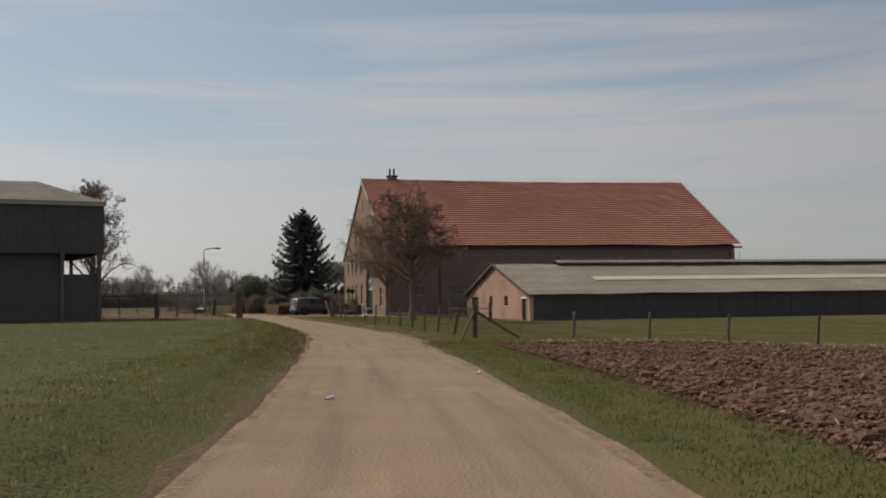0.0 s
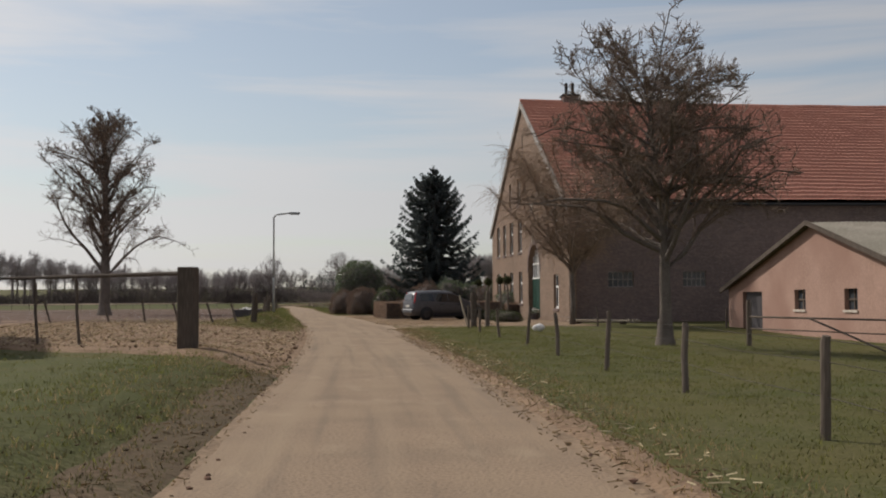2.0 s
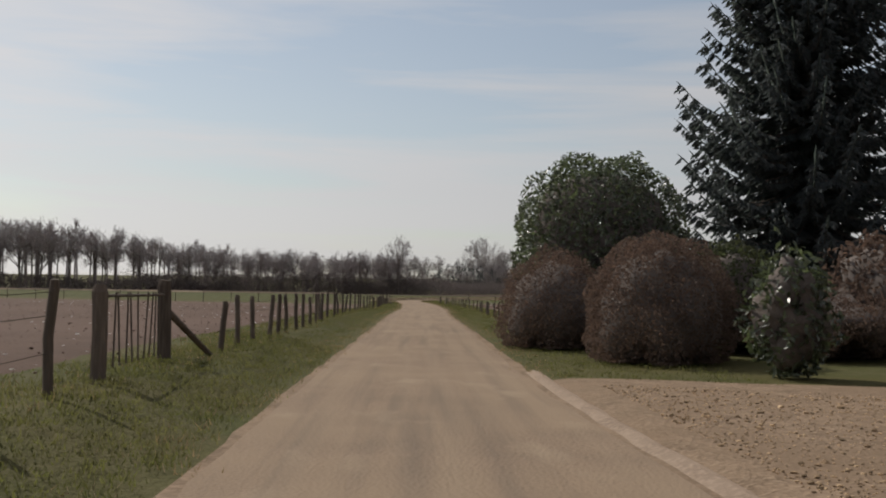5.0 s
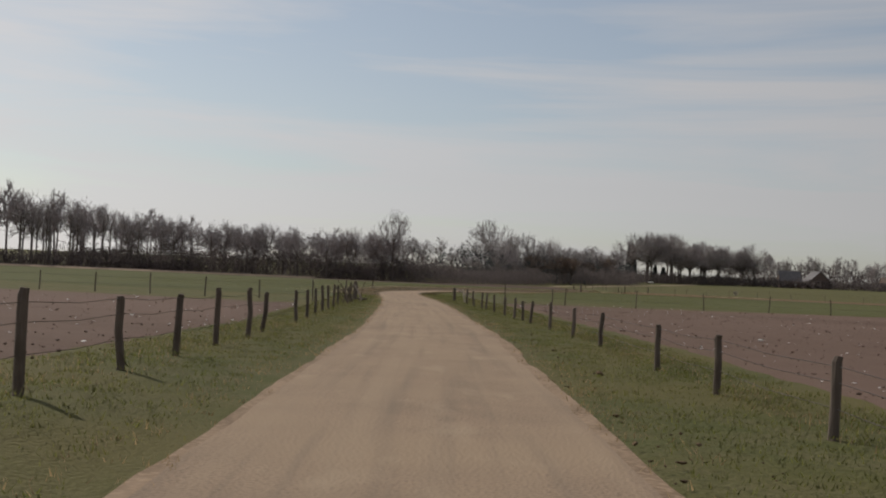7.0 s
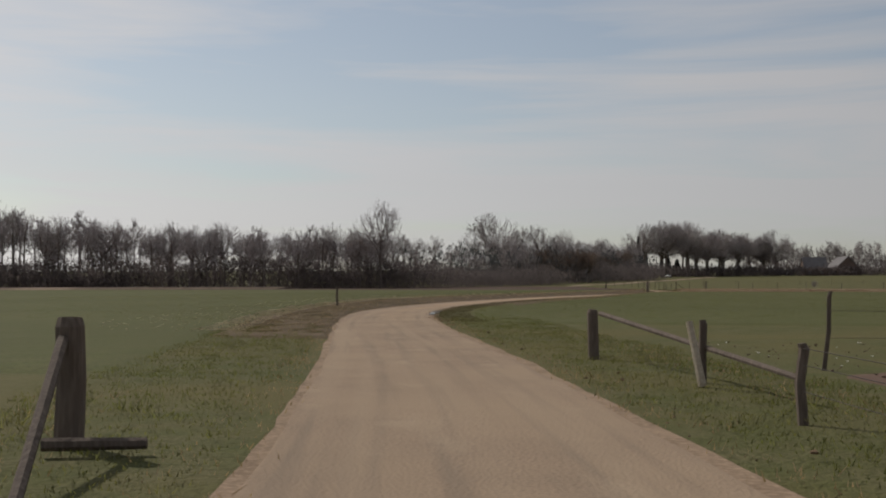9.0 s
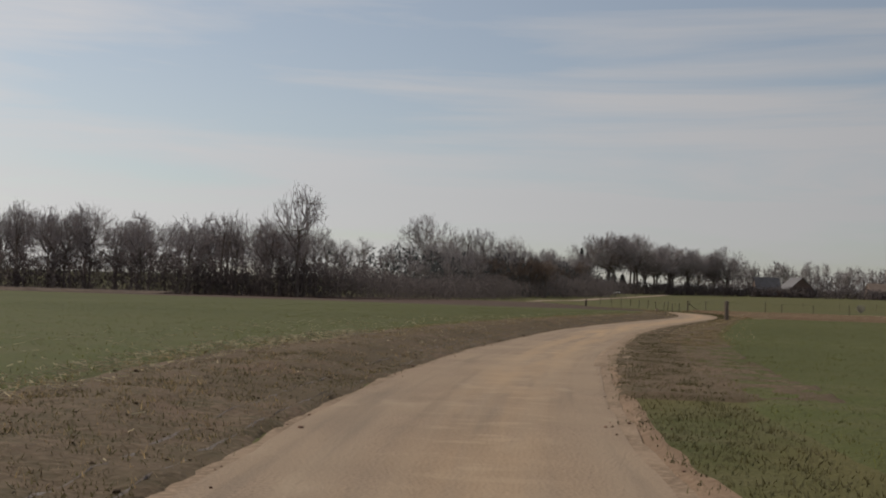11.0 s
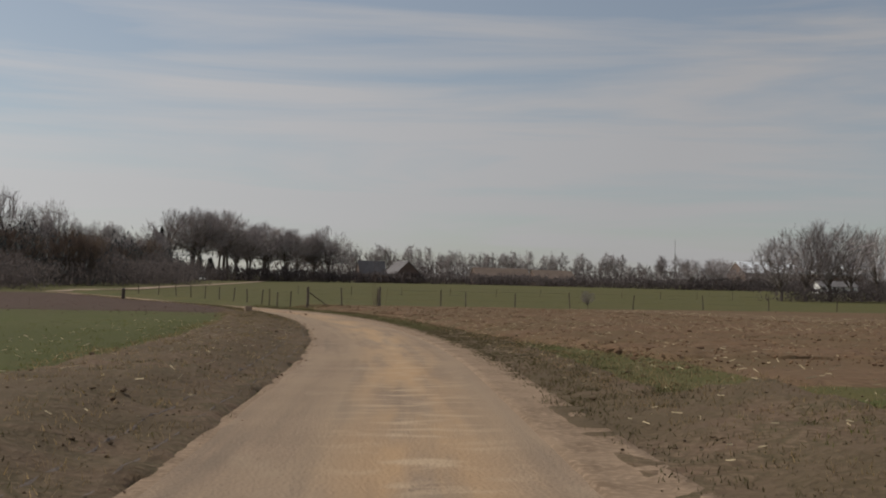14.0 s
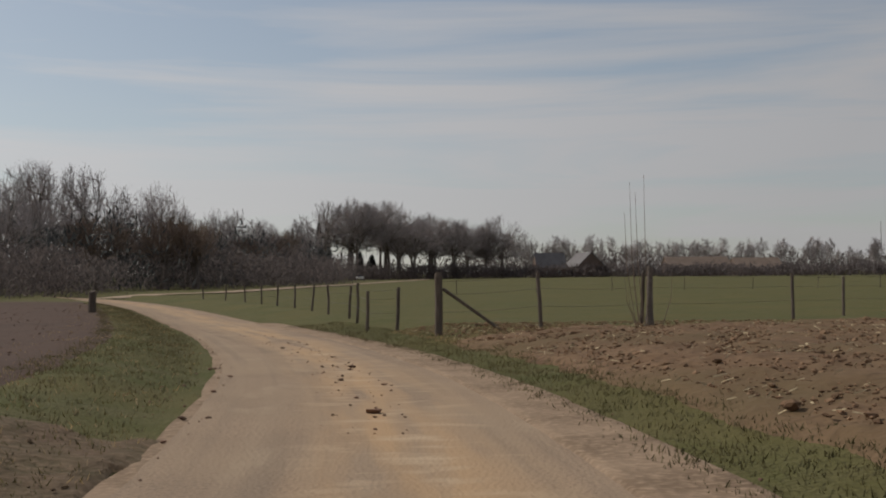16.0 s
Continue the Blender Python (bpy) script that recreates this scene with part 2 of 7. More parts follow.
grained(M_POST)
M_PALE = material("pale_wood", (0.42, 0.36, 0.28), (0.32, 0.27, 0.2), 3, 0.85, 0.3, 30)
M_WIRE = material("wire", (0.12, 0.105, 0.095), None, 4, 0.6, 0, 20, metal=0.6)
M_BRICK = brick_material("gable_brick", (0.245, 0.182, 0.143), (0.205, 0.15, 0.118), (0.85, 0.8, 0.72), 1)
M_BRICK_SIDE = brick_material("side_brick", (0.215, 0.168, 0.158), (0.175, 0.14, 0.134), (0.8, 0.75, 0.7))
M_TILE = material("red_pantiles", (0.55, 0.27, 0.2), (0.44, 0.21, 0.16), 0.9, 0.8, 0.3, 9, third=(0.62, 0.345, 0.265), big=(0.12, (0.49, 0.245, 0.185)))
M_VERGEBOARD = material("grey_vergeboard", (0.34, 0.32, 0.30), (0.27, 0.25, 0.24), 2, 0.8, 0.2, 20)
M_LEAD = material("dark_gutter", (0.04, 0.04, 0.043), (0.06, 0.058, 0.058), 2, 0.6, 0.1, 20)
M_WHITE = material("white_paint", (0.78, 0.77, 0.74), (0.7, 0.69, 0.66), 3, 0.5, 0.05, 20)
M_GLASS = glass_material("window_glass")
M_DOOR = material("green_door_paint", (0.022, 0.056, 0.042), (0.018, 0.046, 0.034), 2, 0.5, 0.1, 20)
M_STONE = material("pale_stone", (0.5, 0.44, 0.38), (0.42, 0.36, 0.3), 3, 0.9, 0.2, 15)
M_PINK = material("pink_plaster", (0.39, 0.255, 0.205), (0.33, 0.215, 0.172), 0.9, 0.92, 0.25, 12, third=(0.45, 0.29, 0.23), big=(0.35, (0.31, 0.19, 0.15)))
M_ETERNIT = material("mossy_corrugated_sheet", (0.255, 0.225, 0.188), (0.195, 0.172, 0.138), 0.9, 0.95, 0.3, 8, third=(0.30, 0.28, 0.24), big=(0.2, (0.2, 0.185, 0.15)))
M_SKYLIGHT = material("translucent_sheet", (0.52, 0.48, 0.38), (0.45, 0.41, 0.32), 1.5, 0.6, 0.1, 12)
M_TAR = material("tarred_boards", (0.085, 0.077, 0.08), (0.10, 0.09, 0.092), 1.5, 0.85, 0.4, 14)
M_METAL = material("galvanised_steel", (0.42, 0.43, 0.43), (0.34, 0.35, 0.35), 3, 0.6, 0.05, 20, metal=0.25)
M_LAMP = material("lamp_housing", (0.3, 0.31, 0.31), (0.25, 0.26, 0.26), 3, 0.5, 0.05, 20)
M_CAR = material("car_paint", (0.07, 0.07, 0.08), (0.064, 0.064, 0.074), 0.5, 0.4, 0, 5, metal=0.15, spec=0.6)
M_CARGLASS = glass_material("car_glass", (0.015, 0.017, 0.02))
M_TYRE = material("tyre", (0.02, 0.02, 0.02), (0.03, 0.03, 0.03), 5, 0.9, 0.2, 30)
M_RIM = material("rim", (0.07, 0.07, 0.075), None, 5, 0.35, 0, 30, metal=0.8)
M_RED = material("rear_lamp", (0.5, 0.03, 0.03), (0.4, 0.02, 0.02), 5, 0.2, 0, 30, spec=0.6)
M_PLASTIC = material("dark_plastic", (0.035, 0.035, 0.038), None, 5, 0.5, 0, 30)
M_PLATE = material("plate", (0.62, 0.6, 0.55), None, 5, 0.5, 0, 30)
M_WET = material("wet_soil", (0.10, 0.075, 0.056), (0.075, 0.057, 0.044), 2.5, 0.6, 0.6, 14, spec=0.3)
M_WATER = glass_material("puddle_water", (0.13, 0.10, 0.08))
M_WATER.node_tree.nodes["Principled BSDF"].inputs["Roughness"].default_value = 0.2
M_WATER.node_tree.nodes["Principled BSDF"].inputs["Specular IOR Level"].default_value = 0.35
M_SCRAP = material("litter_white", (0.75, 0.74, 0.72), (0.6, 0.55, 0.5), 12, 0.5, 0, 30)
M_ORANGE = material("litter_orange", (0.6, 0.22, 0.12), None, 12, 0.5, 0, 30)
M_GREENHOUSE = material("greenhouse_sheet", (0.7, 0.72, 0.74), (0.62, 0.64, 0.66), 0.2, 0.4, 0, 2)
M_ROOFGREY = material("grey_roof", (0.17, 0.16, 0.16), (0.135, 0.126, 0.124), 0.3, 0.9, 0.2, 3)
M_ROOFBROWN = material("brown_roof", (0.20, 0.155, 0.125), (0.165, 0.125, 0.10), 0.3, 0.9, 0.2, 3)
M_FARWALL = material("far_brick", (0.16, 0.115, 0.095), (0.12, 0.09, 0.075), 0.3, 0.9, 0.2, 3)



def lane_streaks(m):
    """Wheel tracks, sand drifts and rubbed streaks drawn out along the lane, by the lane's own coordinates."""
    nt = m.node_tree
    b = nt.nodes["Principled BSDF"]
    src = b.inputs["Base Color"].links[0].from_socket
    uv = nt.nodes.new("ShaderNodeUVMap")
    sep = nt.nodes.new("ShaderNodeSeparateXYZ")
    ln = nt.links.new
    ln(uv.outputs[0], sep.inputs[0])

    def streak(kx, ky, lo, hi, seed, colour, amount):
        nonlocal src
        mp, no, rg, mx = (nt.nodes.new(k) for k in ("ShaderNodeMapping", "ShaderNodeTexNoise", "ShaderNodeMapRange", "ShaderNodeMix"))
        mp.inputs["Scale"].default_value, mp.inputs["Location"].default_value = (kx, ky, 1), (seed, seed * 3.1, seed)
        no.inputs["Scale"].default_value, no.inputs["Detail"].default_value = 1.0, 5
        rg.inputs["From Min"].default_value, rg.inputs["From Max"].default_value, rg.inputs["To Max"].default_value = lo, hi, amount
        mx.data_type = "RGBA"
        mx.inputs[7].default_value = (*colour, 1)
        ln(uv.outputs[0], mp.inputs[0])
        ln(mp.outputs[0], no.inputs["Vector"])
        ln(no.outputs["Fac"], rg.inputs["Value"])
        ln(rg.outputs[0], mx.inputs[0])
        ln(src, mx.inputs[6])
        src = mx.outputs[2]
        return rg, mx
    streak(2.6, 0.05, 0.45, 0.75, 1.0, (0.30, 0.225, 0.155), 0.8)
    streak(3.4, 0.12, 0.5, 0.75, 5.0, (0.155, 0.12, 0.092), 0.6)
    streak(1.6, 0.7, 0.58, 0.72, 9.0, (0.34, 0.26, 0.18), 0.6)
    # pale sand spilled along the middle, past the second bend only
    for kx, ky, lo, hi, seed, colour, amount in ((2.2, 0.22, 0.38, 0.6, 13.0, (0.40, 0.265, 0.15), 0.85), (1.6, 3.2, 0.52, 0.66, 21.0, (0.44, 0.33, 0.22), 0.8)):
        rg, mx = streak(kx, ky, lo, hi, seed, colour, amount)
        far, mid, k1, k2 = nt.nodes.new("ShaderNodeMapRange"), nt.nodes.new("ShaderNodeMapRange"), nt.nodes.new("ShaderNodeMath"), nt.nodes.new("ShaderNodeMath")
        off, ab = nt.nodes.new("ShaderNodeMath"), nt.nodes.new("ShaderNodeMath")
        off.inputs[1].default_value, ab.operation = -0.25, "ABSOLUTE"
        far.inputs["From Min"].default_value, far.inputs["From Max"].default_value = 232, 300
        mid.inputs["From Min"].default_value, mid.inputs["From Max"].default_value = 1.0, 0.2
        k1.operation = k2.operation = "MULTIPLY"
        ln(sep.outputs["Y"], far.inputs["Value"])
        ln(sep.outputs["X"], off.inputs[0])
        ln(off.outputs[0], ab.inputs[0])
        ln(ab.outputs[0], mid.inputs["Value"])
        ln(far.outputs[0], k1.inputs[0])
        ln(mid.outputs[0], k1.inputs[1])
        ln(k1.outputs[0], k2.inputs[0])
        ln(rg.outputs[0], k2.inputs[1])
        ln(k2.outputs[0], mx.inputs[0])
    ln(src, b.inputs["Base Color"])


lane_streaks(M_ASPHALT)



def leafy(m, share, tint):
    """Thin leaves let part of the light through."""
    nt = m.node_tree
    b, out = nt.nodes["Principled BSDF"], nt.nodes["Material Output"]
    tr, mx = nt.nodes.new("ShaderNodeBsdfTranslucent"), nt.nodes.new("ShaderNodeMixShader")
    hue = nt.nodes.new("ShaderNodeMix")
    hue.data_type, hue.blend_type = "RGBA", "MULTIPLY"
    hue.inputs[0].default_value, hue.inputs[7].default_value = 1, (*tint, 1)
    nt.links.new(b.inputs["Base Color"].links[0].from_socket, hue.inputs[6])
    nt.links.new(hue.outputs[2], tr.inputs["Color"])
    mx.inputs[0].default_value = share
    nt.links.new(b.outputs[0], mx.inputs[1])
    nt.links.new(tr.outputs[0], mx.inputs[2])
    nt.links.new(mx.outputs[0], out.inputs["Surface"])


for leaf_material, share, tint in ((M_BEECH, 0.4, (1.15, 1.0, 0.9)), (M_HEDGE, 0.5, (1.3, 1.15, 1.0)), (M_LEAF, 0.3, (1.3, 1.5, 0.9)), (M_BOX, 0.4, (1.3, 1.5, 1.0)),
                                   (M_NEEDLE, 0.45, (1.2, 1.3, 1.1)), (M_BLADE, 0.5, (1.6, 1.6, 1.1)), (M_BLADE_DULL, 0.45, (1.15, 1.1, 0.95)), (M_DRY, 0.5, (1.4, 1.3, 1.1))):
    leafy(leaf_material, share, tint)

# ---------------------------------------------------------------- mesh helpers


def mesh(name, verts, faces, mat, smooth=False):
    me = bpy.data.meshes.new(name)
    me.from_pydata([tuple(map(float, p)) for p in verts], [], faces)
    me.update()
    for one in (mat if isinstance(mat, (list, tuple)) else [mat]):
        me.materials.append(one)
    if smooth:
        me.polygons.foreach_set("use_smooth", [True] * len(me.polygons))
    return me


def group_at(name, x, y, z=0.0, turn=0.0):
    e = new(name)
    e.matrix_world = pose(x, y, z, 0, 0, turn)
    return e


def part(name, me, parent=None, label="", m=None):
    """Links mesh data (or a bmesh with its material already assigned) as one part under a thing."""
    ob = new(name, me)
    if parent is not None:
        ob.parent = parent
    if m is not None:
        ob.matrix_basis = m
    if label:
        ob["label"] = label
    return ob


def box_bm(x0, x1, y0, y1, z0, z1, bevel=0.0):
    bm = bmesh.new()
    bmesh.ops.create_cube(bm, size=1)
    for p in bm.verts:
        p.co = Vector(((x0 + x1) / 2 + p.co.x * (x1 - x0), (y0 + y1) / 2 + p.co.y * (y1 - y0), (z0 + z1) / 2 + p.co.z * (z1 - z0)))
    if bevel:
        bmesh.ops.bevel(bm, geom=list(bm.edges), offset=bevel, segments=1, affect="EDGES")
    return bm


def done(bm, name, mat, smooth=False):
    me = bpy.data.meshes.new(name)
    bmesh.ops.recalc_face_normals(bm, faces=bm.faces)
    bm.to_mesh(me)
    bm.free()
    me.materials.append(mat)
    if smooth:
        me.polygons.foreach_set("use_smooth", [True] * len(me.polygons))
    return me


def box(name, x0, x1, y0, y1, z0, z1, mat, parent=None, bevel=0.0, label=""):
    return part(name, done(box_bm(x0, x1, y0, y1, z0, z1, bevel), name, mat), parent, label)


def tube(points, radii, sides=6, cap=True):
    """Vertices and faces of a tapering tube along points."""
    pts = [Vector(p) for p in points]
    verts, faces = [], []
    for i, p in enumerate(pts):
        d = (pts[min(i + 1, len(pts) - 1)] - pts[max(i - 1, 0)])
        d = d.normalized() if d.length > 1e-9 else Vector((0, 0, 1))
        a = d.orthogonal().normalized()
        b = d.cross(a)
        for k in range(sides):
            w = 2 * math.pi * k / sides
            verts.append(p + (a * math.cos(w) + b * math.sin(w)) * radii[i])
    for i in range(len(pts) - 1):
        for k in range(sides):
            q = (k + 1) % sides
            faces.append((i * sides + k, i * sides + q, (i + 1) * sides + q, (i + 1) * sides + k))
    if cap:
        faces.append(tuple(range(sides))[::-1])
        n = (len(pts) - 1) * sides
        faces.append(tuple(range(n, n + sides)))
    return verts, faces


def join(pieces):
    verts, faces = [], []
    for vs, fs in pieces:
        n = len(verts)
        verts.extend(vs)
        faces.extend(tuple(i + n for i in f) for f in fs)
    return verts, faces

# ---------------------------------------------------------------- the land
ROAD = [(-160, 15.5), (-100, 13.5), (-60, 12.0), (-20, 10.6), (0, 9.85), (10, 9.15), (20, 8.25), (32, 6.9), (40, 5.45), (54.7, 2.5), (66, 0.0), (74, -1.95), (82, -4.0),
        (92, -6.85), (101.5, -9.45), (106, -10.78), (115.5, -13.52), (122, -15.33), (140, -20.3), (160, -25.9), (175, -29.85), (180, -31.1), (191, -34.3),
        (203, -37.8), (218, -42.4), (232, -47.1), (240, -49.6), (246, -51.2), (252, -52.3), (259, -53.05), (266, -53.35), (273, -53.4), (288, -52.75), (293, -52.4), (304.5, -51.1),
        (320, -48.8), (335, -46.5), (343, -45.6), (352, -45.0), (362, -44.75), (370, -44.95), (377, -45.5), (383, -46.5), (390, -48.1), (400, -50.8), (412, -54.2), (424, -57.8), (440, -63.5), (455, -70), (470, -79), (485, -92)]
_ry, _rx = np.array([p[0] for p in ROAD], float), np.array([p[1] for p in ROAD], float)
_dy = np.arange(-160, 485.01, 0.5)
_dx = np.interp(_dy, _ry, _rx)
for _ in range(3):
    _dx[4:-4] = np.convolve(_dx, np.ones(9) / 9, "valid")


def cx(y):
    return float(np.interp(y, _dy, _dx))


def ss(a, b, t):
    t = min(max((t - a) / (b - a), 0.0), 1.0)
    return t * t * (3 - 2 * t)


def gz(x, y):
    """Height of the ground."""
    s = x - cx(y)
    left, right = ss(1.75, 3.3 + 4 * ss(57, 63, y) * (1 - ss(80, 90, y)), -s), ss(1.9, 5.0, s)
    zl = (0.33 - 0.1 * ss(104, 113, y)) * (1 - ss(150, 185, y)) + 0.25 * ss(235, 270, y)
    zr = -0.25 * ss(7, 15, s) * (1 - ss(75, 92, y)) + 0.28 * ss(290, 320, y)
    w = max(0.0, y - 400)
    z = left * zl + right * zr + 0.0140 * w * w / (w + 30)
    if 85 < y < 106 and -5.6 < s < -2:
        z += 0.26 * math.exp(-((s + 3.6) / 0.75) ** 2) * ss(85, 88, y) * (1 - ss(98, 106, y)) * max(0, 0.65 + 0.8 * noise.noise((x * 0.8, y * 0.7, 3)))
    if 2.2 < abs(s) < 7:
        z += 0.04 * noise.noise((x * 0.35, y * 0.35, 0)) * min(1, (abs(s) - 2.2) / 1.5, (7 - abs(s)) / 2)
    return z


def spread(first, step, grow, last):
    out, p = [], first
    while p < last:
        out.append(p)
        p += step
        step *= grow
    return out + [last]


half = [0.0, 0.9, 1.6, 2.0] + spread(2.3, 0.35, 1.13, 2600)
S_LINES = [-p for p in reversed(half)] + half[1:]
Y_LINES = spread(-160, 6, 1.0, -22)[:-1] + spread(-20, 1.6, 1.0, 440)[:-1] + spread(440, 3, 1.12, 3200)


def sheet(name, s_lines, y_lines, mat, lift=0.0, edge=None, rough=0.0, kind="structure", label="", category=""):
    """A sheet laid on the land, in metres across and along the lane. edge(s, y) shifts a vertex sideways; rough: relief."""
    verts, faces = [], []
    n = len(s_lines)
    for j, y in enumerate(y_lines):
        for i, s in enumerate(s_lines):
            s2, y2 = edge(s, y, i, j) if edge else (s, y)
            x = cx(y2) + s2
            z = gz(x, y2) + lift
            if lift > 0 and (i in (0, n - 1) or j in (0, len(y_lines) - 1)):
                z -= 0.09
            elif rough:
                z += rough * (0.7 * noise.noise((x * 1.1, y2 * 1.1, 4)) + 0.8 * noise.noise((x * 3.1, y2 * 3.1, 9)))
            verts.append((x, y2, z))
    for j in range(len(y_lines) - 1):
        for i in range(n - 1):
            a = j * n + i
            faces.append((a, a + 1, a + n + 1, a + n))
    me = mesh(name, verts, faces, mat, smooth=True)
    uv = me.uv_layers.new(name="lane")
    flat = np.array([(s, y) for y in y_lines for s in s_lines], dtype=np.float32)
    loops = np.zeros(len(me.loops), dtype=np.int32)
    me.loops.foreach_get("vertex_index", loops)
    uv.data.foreach_set("uv", flat[loops].ravel())
    ob = new(name, me)
    return tagged(ob, label, category, "", kind)


def ragged(amount, n_s, n_y, cells=1.1):
    """Ragged outer edges for a sheet."""
    def shift(s, y, i, j):
        w = amount * (noise.noise((s * 0.1, y * cells, i * 7.7)) + 0.6 * noise.noise((y * cells * 2.7, i * 3.3, 1)))
        v = amount * 2 * noise.noise((s * cells * 0.5, j * 5.1, 2))
        return s + (w if i in (0, n_s - 1) else 0), y + (v if j in (0, n_y - 1) else 0)
    return shift


sheet("ground", S_LINES, Y_LINES, M_GRASS, -0.03, label="grassland with patches of withered grass reaching to the horizon", category="ground")


def steps(a, b, d):
    n = max(1, round((b - a) / d))
    return [a + (b - a) * k / n for k in range(n + 1)]


ys = steps(-60, 478, 0.6)
sl = [-1.55, -1.3, -0.9, -0.45, 0, 0.45, 0.9, 1.3, 1.55]
def apron(y):
    """How far the asphalt widens towards the farmhouse yard."""
    return 0.84 * ss(66, 92, y) * (1 - ss(94, 122, y))


def widened(rag):
    def edge(s, y, i, j):
        s, y = rag(s, y, i, j)
        return s + apron(y) * max(0.0, min(1.0, s / 1.55)), y
    return edge


sheet("road", sl, ys, M_ASPHALT, 0.0, widened(ragged(0.05, len(sl), len(ys), 0.55)), label="narrow farm lane of worn asphalt dusted with sand", category="road")
for nm, a, b in (("sandy_edge_left", -1.68, -1.35), ("sandy_edge_right", 1.35, 1.72)):
    l2 = [a, (a + b) / 2, b]
    sheet(nm, l2, ys, M_SAND, -0.008, widened(ragged(0.08, 3, len(ys), 0.4)), label="crumbling sandy edge of the lane", category="road edge")


def band(name, a, b, y0, y1, mat, lift, ds=None, dy=0.7, rough=0.0, ragg=0.22, label="", slant=None, category="field", inner=None):
    if ds:
        lines = steps(a, b, ds)
    else:
        lines = ([-p for p in reversed(spread(-b, 0.6, 1.22, -a))] if a < 0 else spread(a, 0.6, 1.22, b))
    yy = steps(y0, y1, dy)
    rag = ragged(ragg, len(lines), len(yy))

    def edge(s, y, i, j):
        s, y = rag(s, y, i, j)
        if inner:
            s += inner(y) * max(0.0, 1 - (s - a) / 6)
        if slant:
            y = y0 + slant[0](s) + (y - y0) * (1 + (slant[1](s) - slant[0](s)) / (y1 - y0))
        return s, y
    return sheet(name, lines, yy, mat, lift, edge, rough, label=label, category=category)


band("crop_field_near", -160, -2.2, -60, 52.5, M_CROP, 0.015, rough=0.02, label="young green winter crop field with bare specks", slant=(lambda s: 0, lambda s: min(14, -0.5 * (s + 2))))
band("farmyard_dirt", -26, -1.5, 54, 84, M_DIRT, 0.012, ds=0.35, dy=0.35, rough=0.045, ragg=0.6, label="trodden sandy field entrance strewn with straw", slant=(lambda s: min(13, -0.5 * (s + 2)), lambda s: max(-5.5, min(2, -5.5 - 0.7 * (s + 3)))), category="dirt")
band("brown_field_left", -190, -4.7, 86, 199, M_SOIL, 0.02, rough=0.03, label="bare brown field with pale flints", slant=(lambda s: max(-9, 0.6 * (s + 4)), lambda s: max(-8, 0.05 * s)))
band("brown_field_right", 5.3, 190, 134, 218.5, M_SOIL, 0.02, rough=0.03, label="bare brown field with pale flints", slant=(lambda s: 0, lambda s: min(30, 0.55 * (s - 5))))
band("crop_field_left", -240, -4.3, 216, 364, M_CROP, 0.02, rough=0.02, label="young green winter crop field")
band("verge_soil_left", -4.6, -1.55, 226, 372, M_VERGE, 0.022, ds=0.2, dy=0.25, rough=0.055, label="brown churned field edge with dead grass", category="verge")
band("crop_field_right", 3.1, 200, 236, 326, M_CROP, 0.02, inner=lambda y: 1.1 * ss(272, 292, y), rough=0.02, label="young green winter crop field", slant=(lambda s: 0, lambda s: 0))
band("verge_soil_right", 1.65, 4.9, 262, 328, M_VERGE, 0.02, ds=0.2, dy=0.25, rough=0.055, label="brown trampled verge with dead grass", category="verge")
band("verge_soil_right_bend", 1.9, 3.5, 327, 352, M_VERGE, 0.012, ds=0.2, dy=0.3, rough=0.05, ragg=0.25, label="dull trampled verge beside the stubble", category="verge")
band("stubble_field_near", 3.0, 19, 332, 385, M_STUBBLE, 0.045, ds=0.2, dy=0.2, rough=0.085, inner=lambda y: 1.6 * (1 - ss(330, 348, y)), slant=(lambda s: 0, lambda s: max(0, 0.5 * (s - 4))), label="harvested maize field with broken stubble")
band("stubble_field", 3.0, 240, 327, 384.6, M_STUBBLE, 0.012, rough=0.03, inner=lambda y: 1.6 * (1 - ss(330, 348, y)), slant=(lambda s: 0, lambda s: 0.6 * min(11, max(0, s - 4)) + 0.25 * max(0, s - 15)), label="harvested maize field with broken stubble", dy=0.6)
band("brown_field_far_left", -200, -3.4, 365, 436, M_SOIL_DARK, 0.03, rough=0.03, label="bare dark brown ploughed field")
band("ploughed_field", 3.4, 26, -12, 20.6, M_PLOUGH, 0.05, ds=0.2, dy=0.2, rough=0.055, label="freshly ploughed field of coarse brown clods")
band("ploughed_field_beyond", 25.8, 120, -60, 20.6, M_PLOUGH, 0.04, dy=0.8, rough=0.06, label="freshly ploughed field of coarse brown clods")
band("straw_strip", 4.2, 90, 20.4, 22.4, M_DRY, 0.02, dy=0.5, rough=0.03, label="strip of flattened straw beside the ploughed field", category="straw")
band("gravel_yard", 1.6, 13.2, 83.5, 122.6, M_GRAVEL, 0.02, ds=0.5, dy=0.6, rough=0.012, ragg=0.15, inner=apron, label="yellow gravel yard before the farmhouse", slant=(lambda s: min(5, 0.75 * (s - 2)), lambda s: 0.05 * (s - 2)), category="gravel")
band("concrete_strip", 1.5, 2.0, 82.5, 124.0, M_CONCRETE, 0.034, ds=0.25, dy=0.8, ragg=0.07, inner=apron, label="worn concrete strip between lane and gravel", category="kerb")
band("dirt_shoulder_left_start", -2.05, -1.5, -20, 27, M_VERGE, 0.008, ds=0.3, rough=0.03, label="bare rutted earth beside the lane", category="verge")
band("dirt_shoulder_left", -2.5, -1.5, 26, 55, M_VERGE, 0.012, ds=0.35, rough=0.03, label="bare rutted earth beside the lane", category="verge")
